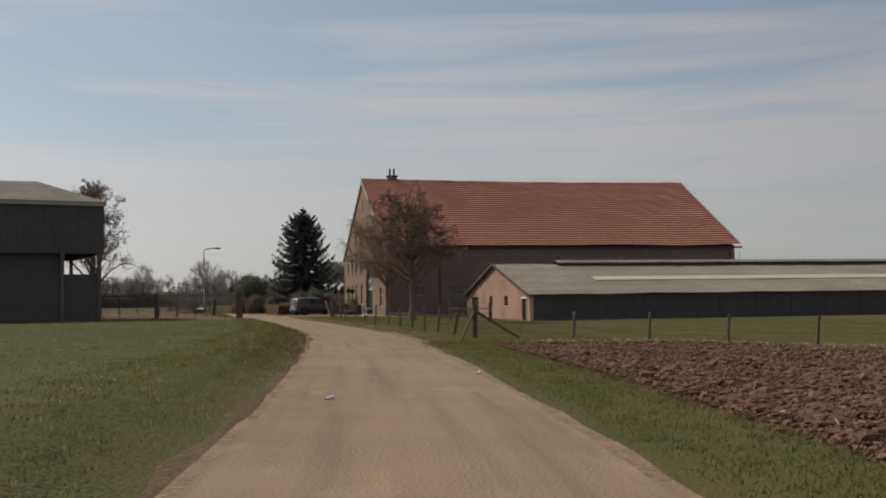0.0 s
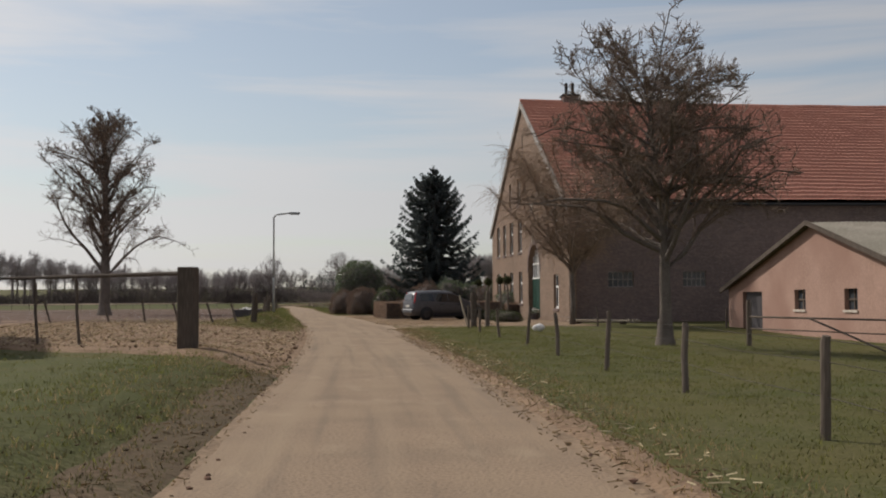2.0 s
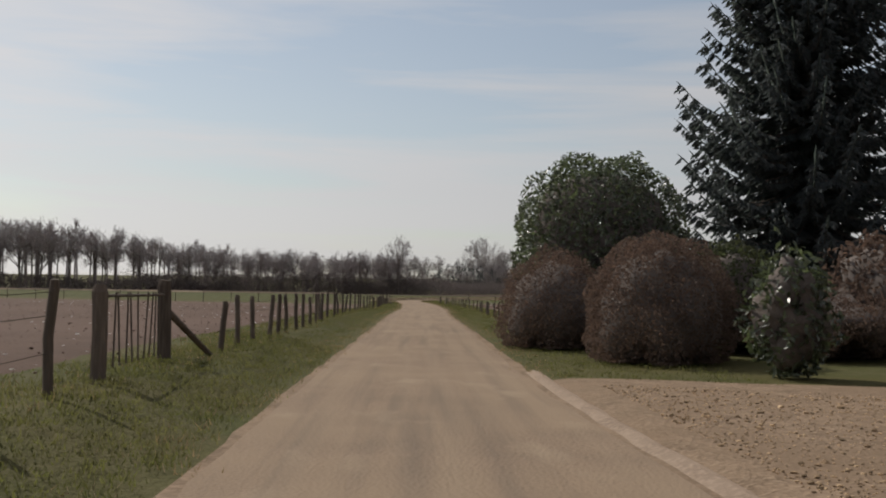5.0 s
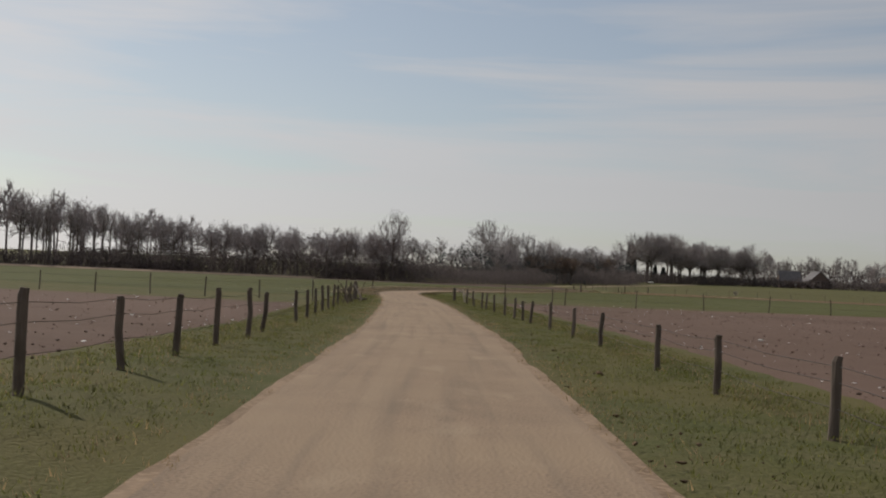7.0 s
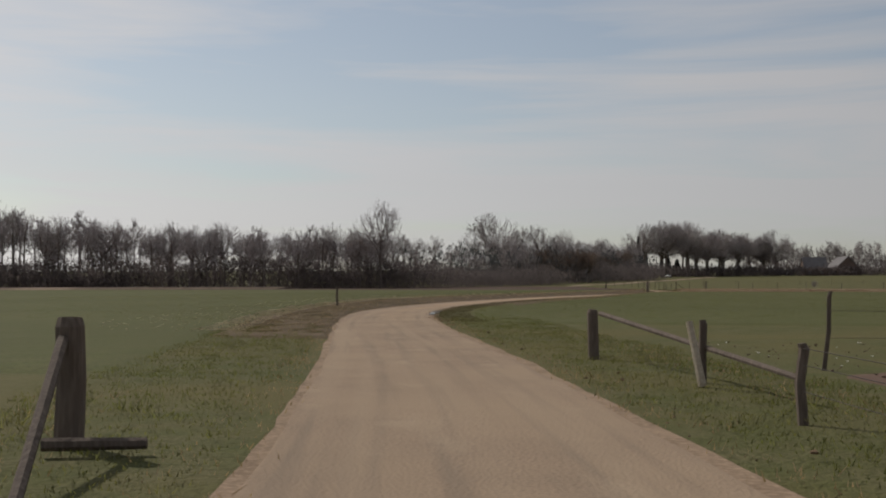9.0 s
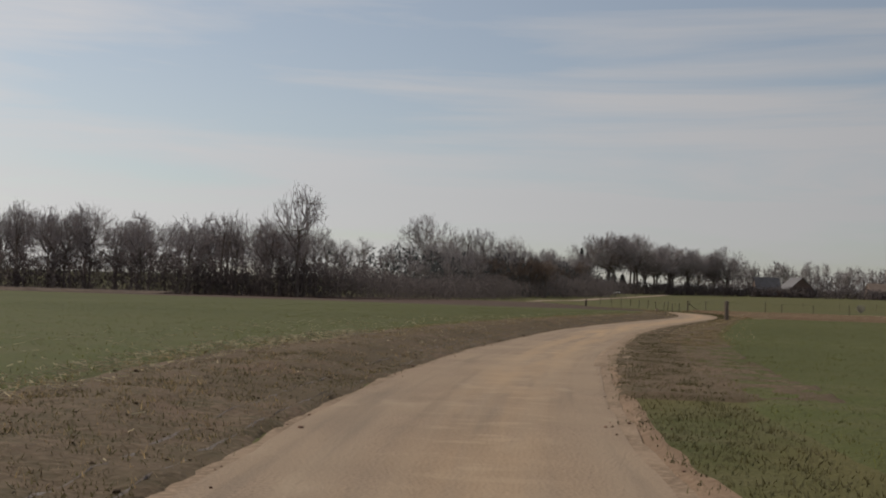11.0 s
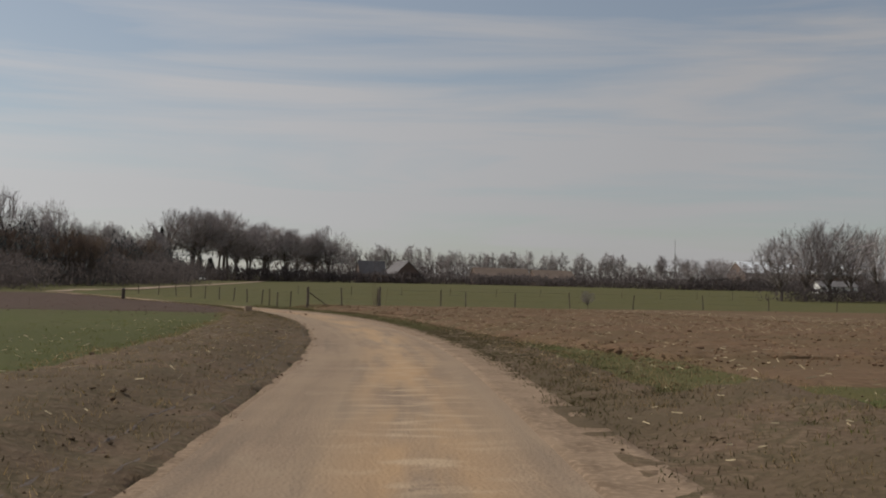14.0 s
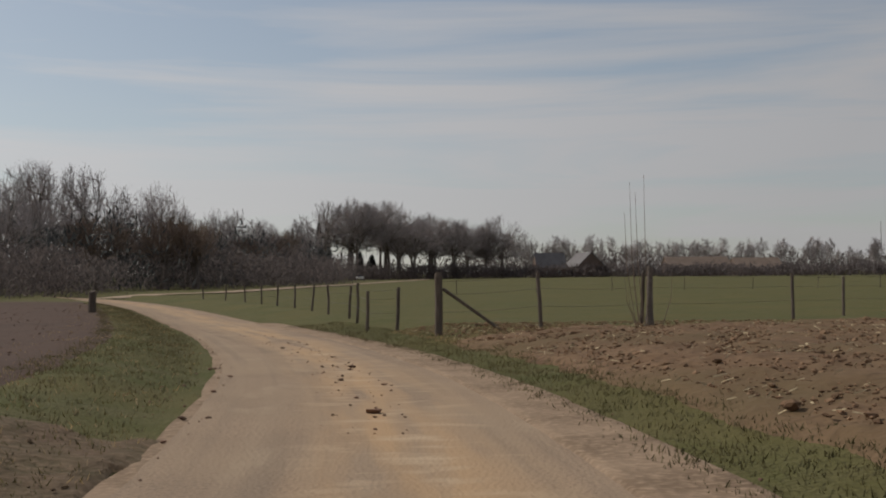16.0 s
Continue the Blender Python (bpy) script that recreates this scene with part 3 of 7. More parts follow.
band("dirt_shoulder_left_near_bend", -2.4, -1.5, 58, 100, M_DIRT, 0.006, ds=0.28, rough=0.02, label="bare rutted earth beside the lane", category="verge")
band("dirt_shoulder_right", 1.5, 2.3, 24, 84, M_DIRT, 0.008, ds=0.28, rough=0.02, inner=apron, label="strawy earth beside the lane", category="verge")
band("sandy_shoulder", 1.3, 2.25, 268, 402, M_SAND, 0.018, ds=0.12, dy=0.4, rough=0.014, ragg=0.05, label="sand washed along the lane's edge", category="verge")
for rut, wide in ((-2.15, 0.16), (-1.78, 0.14)):
    band("wheel_rut", rut - wide, rut, 250, 352, M_WET, 0.03, ds=0.07, dy=0.3, rough=0.05, ragg=0.05, label="dark wheel rut pressed into the verge", category="rut")
band("dirt_shoulder_bend", 1.5, 2.15, 238, 302, M_DIRT, 0.008, ds=0.28, rough=0.008, label="wheel-worn earth inside the bend", category="verge")


def far_lane():
    """A pale lane before the edge of the wood."""
    pts = [(-330, 205), (-235, 276), (-178, 330), (-138, 360), (-112, 384)]
    vs, fs = [], []
    for k, (x, y) in enumerate(pts):
        for w in (-1.6, 1.6):
            vs.append((x + w * 0.6, y + w * 0.8, gz(x, y) + (0.0 if w < 0 else 0.42)))
        if k:
            a = 2 * k - 2
            fs.append((a, a + 1, a + 3, a + 2))
    tagged(new("far_road", mesh("far_road", vs, fs, M_CONCRETE)), "pale distant lane before the wood", "road", "", "structure")


far_lane()

def far_track():
    """The pale track that leads from behind the pollards to the grove."""
    pts = [(-69.5, 456.0), (-66.0, 460.0), (-62.0, 468.0), (-60.0, 486.0), (-57.8, 510.0), (-52.5, 546.0), (-47.3, 590.0), (-41.5, 640.0), (-36.0, 690.0)]
    vs, fs = [], []
    for k, (x, y) in enumerate(pts):
        for w in (-1.5, 1.5):
            vs.append((x + w, y, gz(x + w, y) + 0.06))
        if k:
            a = 2 * k - 2
            fs.append((a, a + 1, a + 3, a + 2))
    tagged(new("far_track", mesh("far_track", vs, fs, M_CONCRETE)), "pale sandy track across the far meadow", "road", "", "structure")


far_track()

# ---------------------------------------------------------------- buildings


def holed_wall(name, outer, holes, thick, mat, place):
    """A wall with openings. outer and holes are loops of (across, up); place maps (across, depth, up) to the thing's space."""
    bm = bmesh.new()
    for loop in (outer, *holes):
        vs = [bm.verts.new((a, 0, b)) for a, b in loop]
        for k in range(len(vs)):
            bm.edges.new((vs[k], vs[(k + 1) % len(vs)]))
    bmesh.ops.triangle_fill(bm, use_beauty=True, use_dissolve=False, edges=list(bm.edges))
    got = bmesh.ops.extrude_face_region(bm, geom=list(bm.faces))
    for e in got["geom"]:
        if isinstance(e, bmesh.types.BMVert):
            e.co.y = thick
    for p in bm.verts:
        p.co = Vector(place(p.co.x, p.co.y, p.co.z))
    return done(bm, name, mat)


def rect(a0, a1, b0, b1):
    return [(a0, b0), (a1, b0), (a1, b1), (a0, b1)]


def sash_window(parent, v0, v1, z0, z1, place_box, transom=0.36, mullion=True, sill=True):
    """A white sash window in an opening: frame bars, panes and a sill, as parts of one window."""
    w = new("window")
    w.parent = parent
    f = 0.09
    zt = z1 - (z1 - z0) * transom
    bars = [(v0, v0 + f, z0, z1), (v1 - f, v1, z0, z1), (v0 + f, v1 - f, z0, z0 + f * 1.6), (v0 + f, v1 - f, z1 - f, z1), (v0 + f, v1 - f, zt - f * 0.7, zt + f * 0.7)]
    if mullion:
        mid = (v0 + v1) / 2
        bars.append((mid - f * 0.4, mid + f * 0.4, z0 + f * 1.6, zt - f * 0.7))
    for a, b, c, d in bars:
        place_box("frame_bar", a, b, 0.13, 0.20, c, d, M_WHITE, w)
    place_box("pane", v0 + f, v1 - f, 0.155, 0.17, z0 + f, zt - f * 0.5, M_GLASS, w)
    place_box("pane", v0 + f, v1 - f, 0.155, 0.17, zt + f * 0.5, z1 - f, M_GLASS, w)
    if sill:
        place_box("sill", v0 - 0.08, v1 + 0.08, -0.06, 0.13, z0 - 0.13, z0 - 0.005, M_BRICK_SIDE, w)
    return w


def farmhouse():
    h = tagged(group_at("farmhouse", 2.332, 107.968, 0, 13.26), "large brick farmhouse under a long red pantile roof", "house")
    HB, ZE, ZR, LEN = 13.45, 6.45, 14.22, 37.0
    # gable wall, seen from the lane
    arch = [(-5.44, 0.05), (-1.62, 0.05), (-1.62, 2.95)] + [(-3.53 + 1.91 * math.cos(radians(a)), 2.95 + 1.68 * math.sin(radians(a))) for a in range(10, 180, 10)] + [(-5.44, 2.95)]
    upper = [(9.76, 11.1, 4.4, 6.58), (6.94, 8.14, 4.38, 6.58), (3.96, 5.35, 4.36, 6.57), (0.56, 2.01, 4.36, 6.55), (-10.45, -9.35, 4.35, 6.4)]
    lower = [(9.65, 11.2, 0.95, 3.1), (7.06, 8.11, 0.95, 3.08), (4.08, 5.41, 0.95, 3.08), (0.52, 1.84, 0.95, 3.06), (-10.75, -9.45, 0.7, 2.62)]
    attic = [(4.55, 5.46, 7.58, 9.3), (1.12, 2.21, 7.55, 9.3)]
    holes = [rect(*q) for q in upper + lower + attic] + [arch]
    outer = [(-HB, -0.5), (HB, -0.5), (HB, ZE), (0, ZR), (-HB, ZE)]
    part("gable_wall", holed_wall("gable_wall", outer, holes, 0.4, M_BRICK, lambda a, d, b: (d, a, b)), h, "brown brick gable wall with rows of windows")
    part("gable_wall", holed_wall("gable_wall_back", [(-HB, -0.5), (HB, -0.5), (HB, ZE), (0, ZR - 0.05), (-HB, ZE)], [], 0.4, M_BRICK_SIDE, lambda a, d, b: (LEN - 0.8 - d, a, b)), h)
    barnwin = [(2.2, 3.62, 1.85, 2.7), (6.35, 7.65, 1.87, 2.7)]
    part("side_wall", holed_wall("side_wall", rect(0.405, LEN - 1.2, -0.5, ZE - 0.05), [rect(*q) for q in barnwin], 0.4, M_BRICK_SIDE, lambda a, d, b: (a, -HB + 0.25 + d, b)), h, "long wall of darker, greyer brick")
    box("side_wall", 0.405, LEN - 1.2, HB - 0.6, HB - 0.2, -0.5, ZE - 0.05, M_BRICK_SIDE, h)

    def gbox(name, a0, a1, d0, d1, b0, b1, mat, parent):
        return box(name, d0, d1, a0, a1, b0, b1, mat, parent)

    def sbox(name, a0, a1, d0, d1, b0, b1, mat, parent):
        return box(name, a0, a1, -HB + 0.25 + d0, -HB + 0.25 + d1, b0, b1, mat, parent)
    for q in upper + lower:
        sash_window(h, *q, gbox)
    for q in attic:
        sash_window(h, *q, gbox, transom=0.3, mullion=False)
    for a0, a1, b0, b1 in barnwin:
        w = new("window")
        w.parent = h
        sbox("pane", a0 + 0.03, a1 - 0.03, 0.16, 0.17, b0 + 0.03, b1 - 0.03, M_GLASS, w)
        for k in range(6):
            a = a0 + 0.02 + (a1 - a0 - 0.04) * k / 5
            sbox("glazing_bar", a - 0.02, a + 0.02, 0.12, 0.155, b0 + 0.04, b1 - 0.04, M_VERGEBOARD, w)
        for b in (b0 + 0.02, (b0 + b1) / 2, b1 - 0.02):
            sbox("glazing_bar", a0, a1, 0.10, 0.118, b - 0.02, b + 0.02, M_VERGEBOARD, w)
    # arched barn doorway: green doors below, white-barred glass above
    d = new("doorway")
    d.parent = h
    gbox("door_leaf", -5.38, -3.55, 0.26, 0.33, 0.06, 2.5, M_DOOR, d)
    gbox("door_leaf", -3.51, -1.68, 0.26, 0.33, 0.06, 2.5, M_DOOR, d)
    for a in (-4.9, -4.45, -4.0, -3.05, -2.6, -2.15):
        gbox("door_batten", a - 0.02, a + 0.02, 0.245, 0.26, 0.15, 2.4, M_DOOR, d)
    gl = [(-5.4, 2.58), (-1.66, 2.58), (-1.66, 2.95)] + [(-3.53 + 1.87 * math.cos(radians(a)), 2.95 + 1.64 * math.sin(radians(a))) for a in range(10, 180, 10)] + [(-5.4, 2.95)]
    part("fanlight", holed_wall("fanlight", gl, [], 0.02, M_GLASS, lambda a, dd, b: (0.31 + dd, a, b)), d)
    for a in (-5.0, -4.45, -3.9, -3.53, -3.16, -2.6, -2.05):
        top = 2.95 + 1.6 * math.sqrt(max(0.02, 1 - ((a + 3.53) / 1.9) ** 2))
        gbox("white_bar", a - (0.07 if a == -3.53 else 0.03), a + (0.07 if a == -3.53 else 0.03), 0.26, 0.30, 2.52, top, M_WHITE, d)
    for b, hw in ((2.55, 1.86), (3.45, 1.78)):
        gbox("white_bar", -3.53 - hw, -3.53 + hw, 0.245, 0.258, b - 0.04, b + 0.04, M_WHITE, d)
    # dark brick arch ring, standing slightly proud
    ring = []
    for k in range(25):
        a = radians(7.5 * k)
        c, s_ = math.cos(a), math.sin(a)
        ring.append(((-3.53 + 1.93 * c, 2.95 + 1.70 * s_), (-3.53 + 2.2 * c, 2.95 + 1.97 * s_)))
    vs, fs = [], []
    for (a, b), (c, e) in ring:
        vs += [(-0.03, a, b), (-0.03, c, e), (0.01, a, b), (0.01, c, e)]
    for k in range(24):
        o = 4 * k
        fs += [(o, o + 1, o + 5, o + 4), (o + 1, o + 3, o + 7, o + 5), (o, o + 4, o + 6, o + 2)]
    part("arch_ring", mesh("arch_ring", vs, fs, M_BRICK_SIDE), h, "darker brick arch over the doorway")
    gbox("keystone", -3.42, -3.1, -0.05, 0.0, 4.66, 5.12, M_STONE, h)
    gbox("plaque", -3.32, -2.78, -0.03, 0.0, 6.72, 7.28, M_STONE, h)
    for v, z in ((0.0, 11.4), (5.2, 11.0 - 1.0), (-6.5, 9.2), (-0.2, 7.0 - 0.1)):
        if z > 10:
            gbox("wall_anchor", v - 0.05, v + 0.05, -0.035, 0.0, z - 0.7, z + 0.7, M_LEAD, h)
    # near roof slope: courses of pantiles
    rise, run = ZR - ZE, HB
    cols, rows = 112 * 4, 30
    vs, fs = [], []
    for r in range(rows):
        for e in (0, 1):
            tt = (r + e) / rows
            for c in range(cols + 1):
                u = -0.12 + (LEN + 0.12) * c / cols
                wave = 0.010 * math.sin(2 * math.pi * c / 4 + 0.6)
                up = 0.05 + wave + (0.17 if e == 0 else 0.0)
                sag = 0.10 * noise.noise((u * 0.15, tt * 2, 3)) + 0.03 * noise.noise((u * 0.9, tt * 9, 5)) - 0.16 * math.sin(math.pi * min(max(u / LEN, 0), 1)) * tt
                vs.append((u, -run * (1.012 - 1.012 * tt) - 0.02, ZE - 0.06 + (rise + 0.06) * tt + up + sag))
    n = cols + 1
    for r in range(2 * rows - 1):
        for c in range(cols):
            a = r * n + c
            fs.append((a, a + 1, a + n + 1, a + n))
    part("roof_slope", mesh("roof_slope", vs, fs, M_TILE, smooth=False), h, "weathered red pantiles in level courses")
    vs = [(-0.12, 0, ZR + 0.02), (LEN, 0, ZR + 0.02), (LEN, HB + 0.3, ZE - 0.12), (-0.12, HB + 0.3, ZE - 0.12)]
    part("roof_slope", mesh("roof_slope_back", vs + [(x, y, z - 0.12) for x, y, z in vs], [(0, 1, 2, 3), (7, 6, 5, 4), (0, 4, 5, 1), (1, 5, 6, 2), (2, 6, 7, 3), (3, 7, 4, 0)], M_TILE), h)
    v_, f_ = tube([(-0.15 + (LEN + 0.15) * k / 24, 0, ZR + 0.09 - 0.16 * math.sin(math.pi * k / 24) + 0.05 * noise.noise((k * 0.9, 0, 1))) for k in range(25)], [0.15] * 25, 8)
    part("ridge_tiles", mesh("ridge_tiles", v_, f_, M_TILE), h)
    for sgn in (-1, 1):
        vs = [(-0.16, 0, ZR + 0.1), (-0.16, 0, ZR - 0.34), (-0.16, sgn * (HB + 0.22), ZE - 0.5), (-0.16, sgn * (HB + 0.22), ZE - 0.06)]
        vs += [(x + 0.14, y, z) for x, y, z in vs]
        part("vergeboard", mesh("vergeboard", vs, [(0, 1, 2, 3), (7, 6, 5, 4), (0, 4, 5, 1), (1, 5, 6, 2), (2, 6, 7, 3), (3, 7, 4, 0)], M_VERGEBOARD), h, "pale grey board along the gable edge")
    v_, f_ = tube([(0.0, -HB - 0.12, ZE - 0.12), (LEN, -HB - 0.12, ZE - 0.12)], [0.085, 0.085], 8)
    part("gutter", mesh("gutter", v_, f_, M_LEAD), h, "dark zinc gutter")
    v_, f_ = tube([(5.2, -HB - 0.1, ZE - 0.15), (5.2, -HB + 0.18, ZE - 0.7), (5.2, -HB + 0.18, 0.1)], [0.05] * 3, 8)
    part("downpipe", mesh("downpipe", v_, f_, M_LEAD), h)
    ch = new("chimney")
    ch.parent = h
    box("stack", 2.72, 3.7, -0.42, 0.42, ZR - 0.6, ZR + 0.42, M_BRICK_SIDE, ch, 0.02)
    box("cap", 2.62, 3.8, -0.5, 0.5, ZR + 0.42, ZR + 0.53, M_LEAD, ch, 0.02)
    for u in (2.98, 3.42):
        v_, f_ = tube([(u, 0, ZR + 0.5), (u, 0, ZR + 1.32)], [0.11, 0.10], 10)
        part("flue", mesh("flue", v_, f_, M_LEAD), ch)
    return h


farmhouse()


def long_shed():
    S = tagged(group_at("livestock_shed", 14.75, 78.7, 0, 13.26), "long low livestock shed, pink plastered gable, mossy corrugated roof", "shed")
    H, ZE, ZR, B, LEN = 8.8, 1.72, 4.08, -0.5, 46.0
    holes = [rect(4.95, 7.1, -0.27, 1.5), rect(0.75, 1.75, 0.78, 1.55), rect(-3.4, -2.42, 0.8, 1.55), rect(-7.95, -6.88, -0.27, 1.42)]
    part("gable_wall", holed_wall("shed_gable", [(-H, B), (H, B), (H, ZE - 0.05), (0, ZR - 0.1), (-H, ZE - 0.05)], holes, 0.3, M_PINK, lambda a, d, b: (d, a, b)), S, "faded pink plastered gable wall")
    box("side_wall", 0.305, LEN, -H, -H + 0.15, B, ZE - 0.06, M_TAR, S, label="black tarred board wall")
    for k in range(1, 16):
        box("wall_post", k * 3.0 - 0.06, k * 3.0 + 0.06, -H - 0.05, -H - 0.003, B, ZE - 0.08, M_TAR, S)
    for k in range(5):
        z = 0.1 + k * 0.34
        box("board_batten", 0.35, LEN, -H - 0.022, -H - 0.003, z - 0.015, z + 0.015, M_TAR, S)
    box("side_wall", 0.305, LEN, H - 0.3, H, B, ZE - 0.06, M_PINK, S)
    box("end_wall", LEN - 0.3, LEN - 0.01, -H + 0.16, H - 0.31, B, ZE, M_PINK, S)
    for a0, a1, b0, b1, mat, nm in ((4.95, 7.1, -0.27, 1.5, M_TAR, "door"), (-7.95, -6.88, -0.27, 1.42, M_DOOR, "door")):
        box(nm, 0.16, 0.22, a0, a1, b0, b1, mat, S)
    box("lintel", -0.012, 0.14, -8.05, -6.78, 1.32, 1.44, M_WHITE, S)
    for a0, a1, b0, b1 in ((0.75, 1.75, 0.78, 1.55), (-3.4, -2.42, 0.8, 1.55)):
        w = new("window")
        w.parent = S
        box("pane", 0.17, 0.18, a0, a1, b0, b1, M_GLASS, w)
        m_ = (a0 + a1) / 2
        box("glazing_bar", 0.13, 0.165, m_ - 0.03, m_ + 0.03, b0, b1, M_POST, w)
        box("glazing_bar", 0.11, 0.128, a0, a1, (b0 + b1) / 2 - 0.03, (b0 + b1) / 2 + 0.03, M_POST, w)
        box("sill", -0.05, 0.12, a0 - 0.05, a1 + 0.05, b0 - 0.09, b0 - 0.005, M_STONE, w)
    # corrugated roof, both slopes
    for sgn, nm in ((-1, "roof_slope"), (1, "roof_slope")):
        vs, fs = [], []
        cols, rows = 520, 8
        for r in range(rows + 1):
            tt = r / rows
            for c in range(cols + 1):
                u = -0.25 + (LEN + 0.3) * c / cols
                wob = 0.05 * noise.noise((u * 0.25, tt * 3, sgn)) + 0.02 * noise.noise((u, tt * 6, 7))
                vs.append((u, sgn * (H + 0.35) * (1 - tt), ZE - 0.10 + (ZR - ZE + 0.1) * tt + 0.025 * math.cos(math.pi * c) + wob + (0.03 if r % 2 else 0)))
        for r in range(rows):
            for c in range(cols):
                a = r * (cols + 1) + c
                fs.append((a, a + 1, a + cols + 2, a + cols + 1))
        part(nm, mesh("shed_roof", vs, fs, M_ETERNIT), S, "mossy grey corrugated sheets")
    t0, t1 = (H + 0.35 - 5.55) / (H + 0.35), (H + 0.35 - 4.45) / (H + 0.35)
    for k in range(20):
        u0 = 6.4 + k * 2.0
        vs = []
        for u in (u0, u0 + 1.97):
            for tt in (t0, t1):
                vs.append((u, -(H + 0.35) * (1 - tt), ZE - 0.1 + (ZR - ZE + 0.1) * tt + 0.09))
        vs += [(x, y, z - 0.02) for x, y, z in vs]
        part("skylight_sheet", mesh("skylight_sheet", vs, [(0, 1, 3, 2), (4, 6, 7, 5), (0, 4, 5, 1), (2, 3, 7, 6), (0, 2, 6, 4), (1, 5, 7, 3)], M_SKYLIGHT), S)
    # raised ventilation ridge
    box("ridge_vent", 5.2, LEN, -0.55, 0.55, ZR - 0.15, ZR + 0.12, M_TAR, S, label="dark slot under the raised ridge")
    vs, fs = [], []
    for k in range(60):
        u = 5.0 + (LEN - 4.9) * k / 59
        w = 0.03 * noise.noise((u * 0.6, 0, 2))
        vs += [(u, -0.8, ZR + 0.1 + w), (u, 0, ZR + 0.32 + w), (u, 0.8, ZR + 0.1 + w), (u, 0.78, ZR + 0.06 + w), (u, -0.78, ZR + 0.06 + w)]
    for k in range(59):
        for q in range(5):
            a, b = 5 * k + q, 5 * k + (q + 1) % 5
            fs.append((a, b, b + 5, a + 5))
    part("ridge_cap", mesh("ridge_cap", vs, fs, M_ETERNIT), S)
    for sgn in (-1, 1):
        vs = [(-0.3, 0, ZR + 0.08), (-0.3, 0, ZR - 0.1), (-0.3, sgn * (H + 0.36), ZE - 0.26), (-0.3, sgn * (H + 0.36), ZE - 0.06)]
        vs += [(x + 0.06, y, z) for x, y, z in vs]
        part("vergeboard", mesh("shed_verge", vs, [(0, 1, 2, 3), (7, 6, 5, 4), (0, 4, 5, 1), (1, 5, 6, 2), (2, 6, 7, 3), (3, 7, 4, 0)], M_POST), S)
    v_, f_ = tube([(0.12, -H - 0.1, ZE - 0.3), (0.12, -H - 0.1, B + 0.3)], [0.05, 0.05], 8)
    part("downpipe", mesh("shed_pipe", v_, f_, M_STONE), S)


long_shed()


def open_barn():
    B = tagged(group_at("hay_barn", -9.95, 57.4, 0.3, 27), "tall dark open-sided hay barn with a hipped sheet roof", "barn")
    W, D = 19.0, 11.0
    # dark boarded upper walls, open band below them
    box("upper_wall", -W, 0, 0, 0.12, 4.05, 7.1, M_TAR, B, label="black boarded upper wall")
    box("upper_wall", -0.12, 0, 0.125, D, 4.05, 7.1, M_TAR, B)
    box("upper_wall", -W, -0.125, D - 0.12, D, 4.05, 7.1, M_TAR, B)
    for k in range(38):
        box("board_batten", -W + 0.5 * k + 0.02, -W + 0.5 * k + 0.06, -0.018, -0.002, 4.0, 7.08, M_TAR, B)
    box("lower_wall", -W, -0.28, 0.1, 0.22, -0.3, 2.82, M_TAR, B, label="black boarded lower wall")
    box("lower_wall", -0.4, -0.28, 0.225, D - 0.2, -0.3, 2.82, M_TAR, B)
    box("inner_wall", -W, -2.45, 0.4, D - 1, -0.3, 5.0, M_TAR, B, label="dark inner wall")
    for x in (-0.27, -2.4, -6.5, -10.5, -14.5, -18.8):
        for y in (0.1, D - 0.2):
            box("post", x - 0.11, x + 0.11, y - 0.09, y + 0.13, -0.3, 4.1, M_POST, B)
    o = 0.12
    vs = [(-W - o, -o, 7.08), (o, -o, 7.08), (o, D + o, 7.08), (-W - o, D + o, 7.08), (-W + 3.3, D / 2, 8.7), (-3.3, D / 2 - 1.2, 8.65)]
    vs += [(x, y, z + 0.1) for x, y, z in vs]
    fs = [(6, 7, 11, 10), (7, 8, 11), (8, 9, 10, 11), (9, 6, 10), (1, 0, 4, 5), (2, 1, 5), (3, 2, 5, 4), (0, 3, 4), (0, 1, 7, 6), (1, 2, 8, 7), (2, 3, 9, 8), (3, 0, 6, 9)]
    part("roof", mesh("hay_barn_roof", vs, fs, M_ETERNIT), B, "grey corrugated hipped roof")
    box("fascia", -W - 0.1, 0.1, -0.14, -0.02, 6.92, 7.12, M_VERGEBOARD, B)


open_barn()

# ---------------------------------------------------------------- trees and shrubs


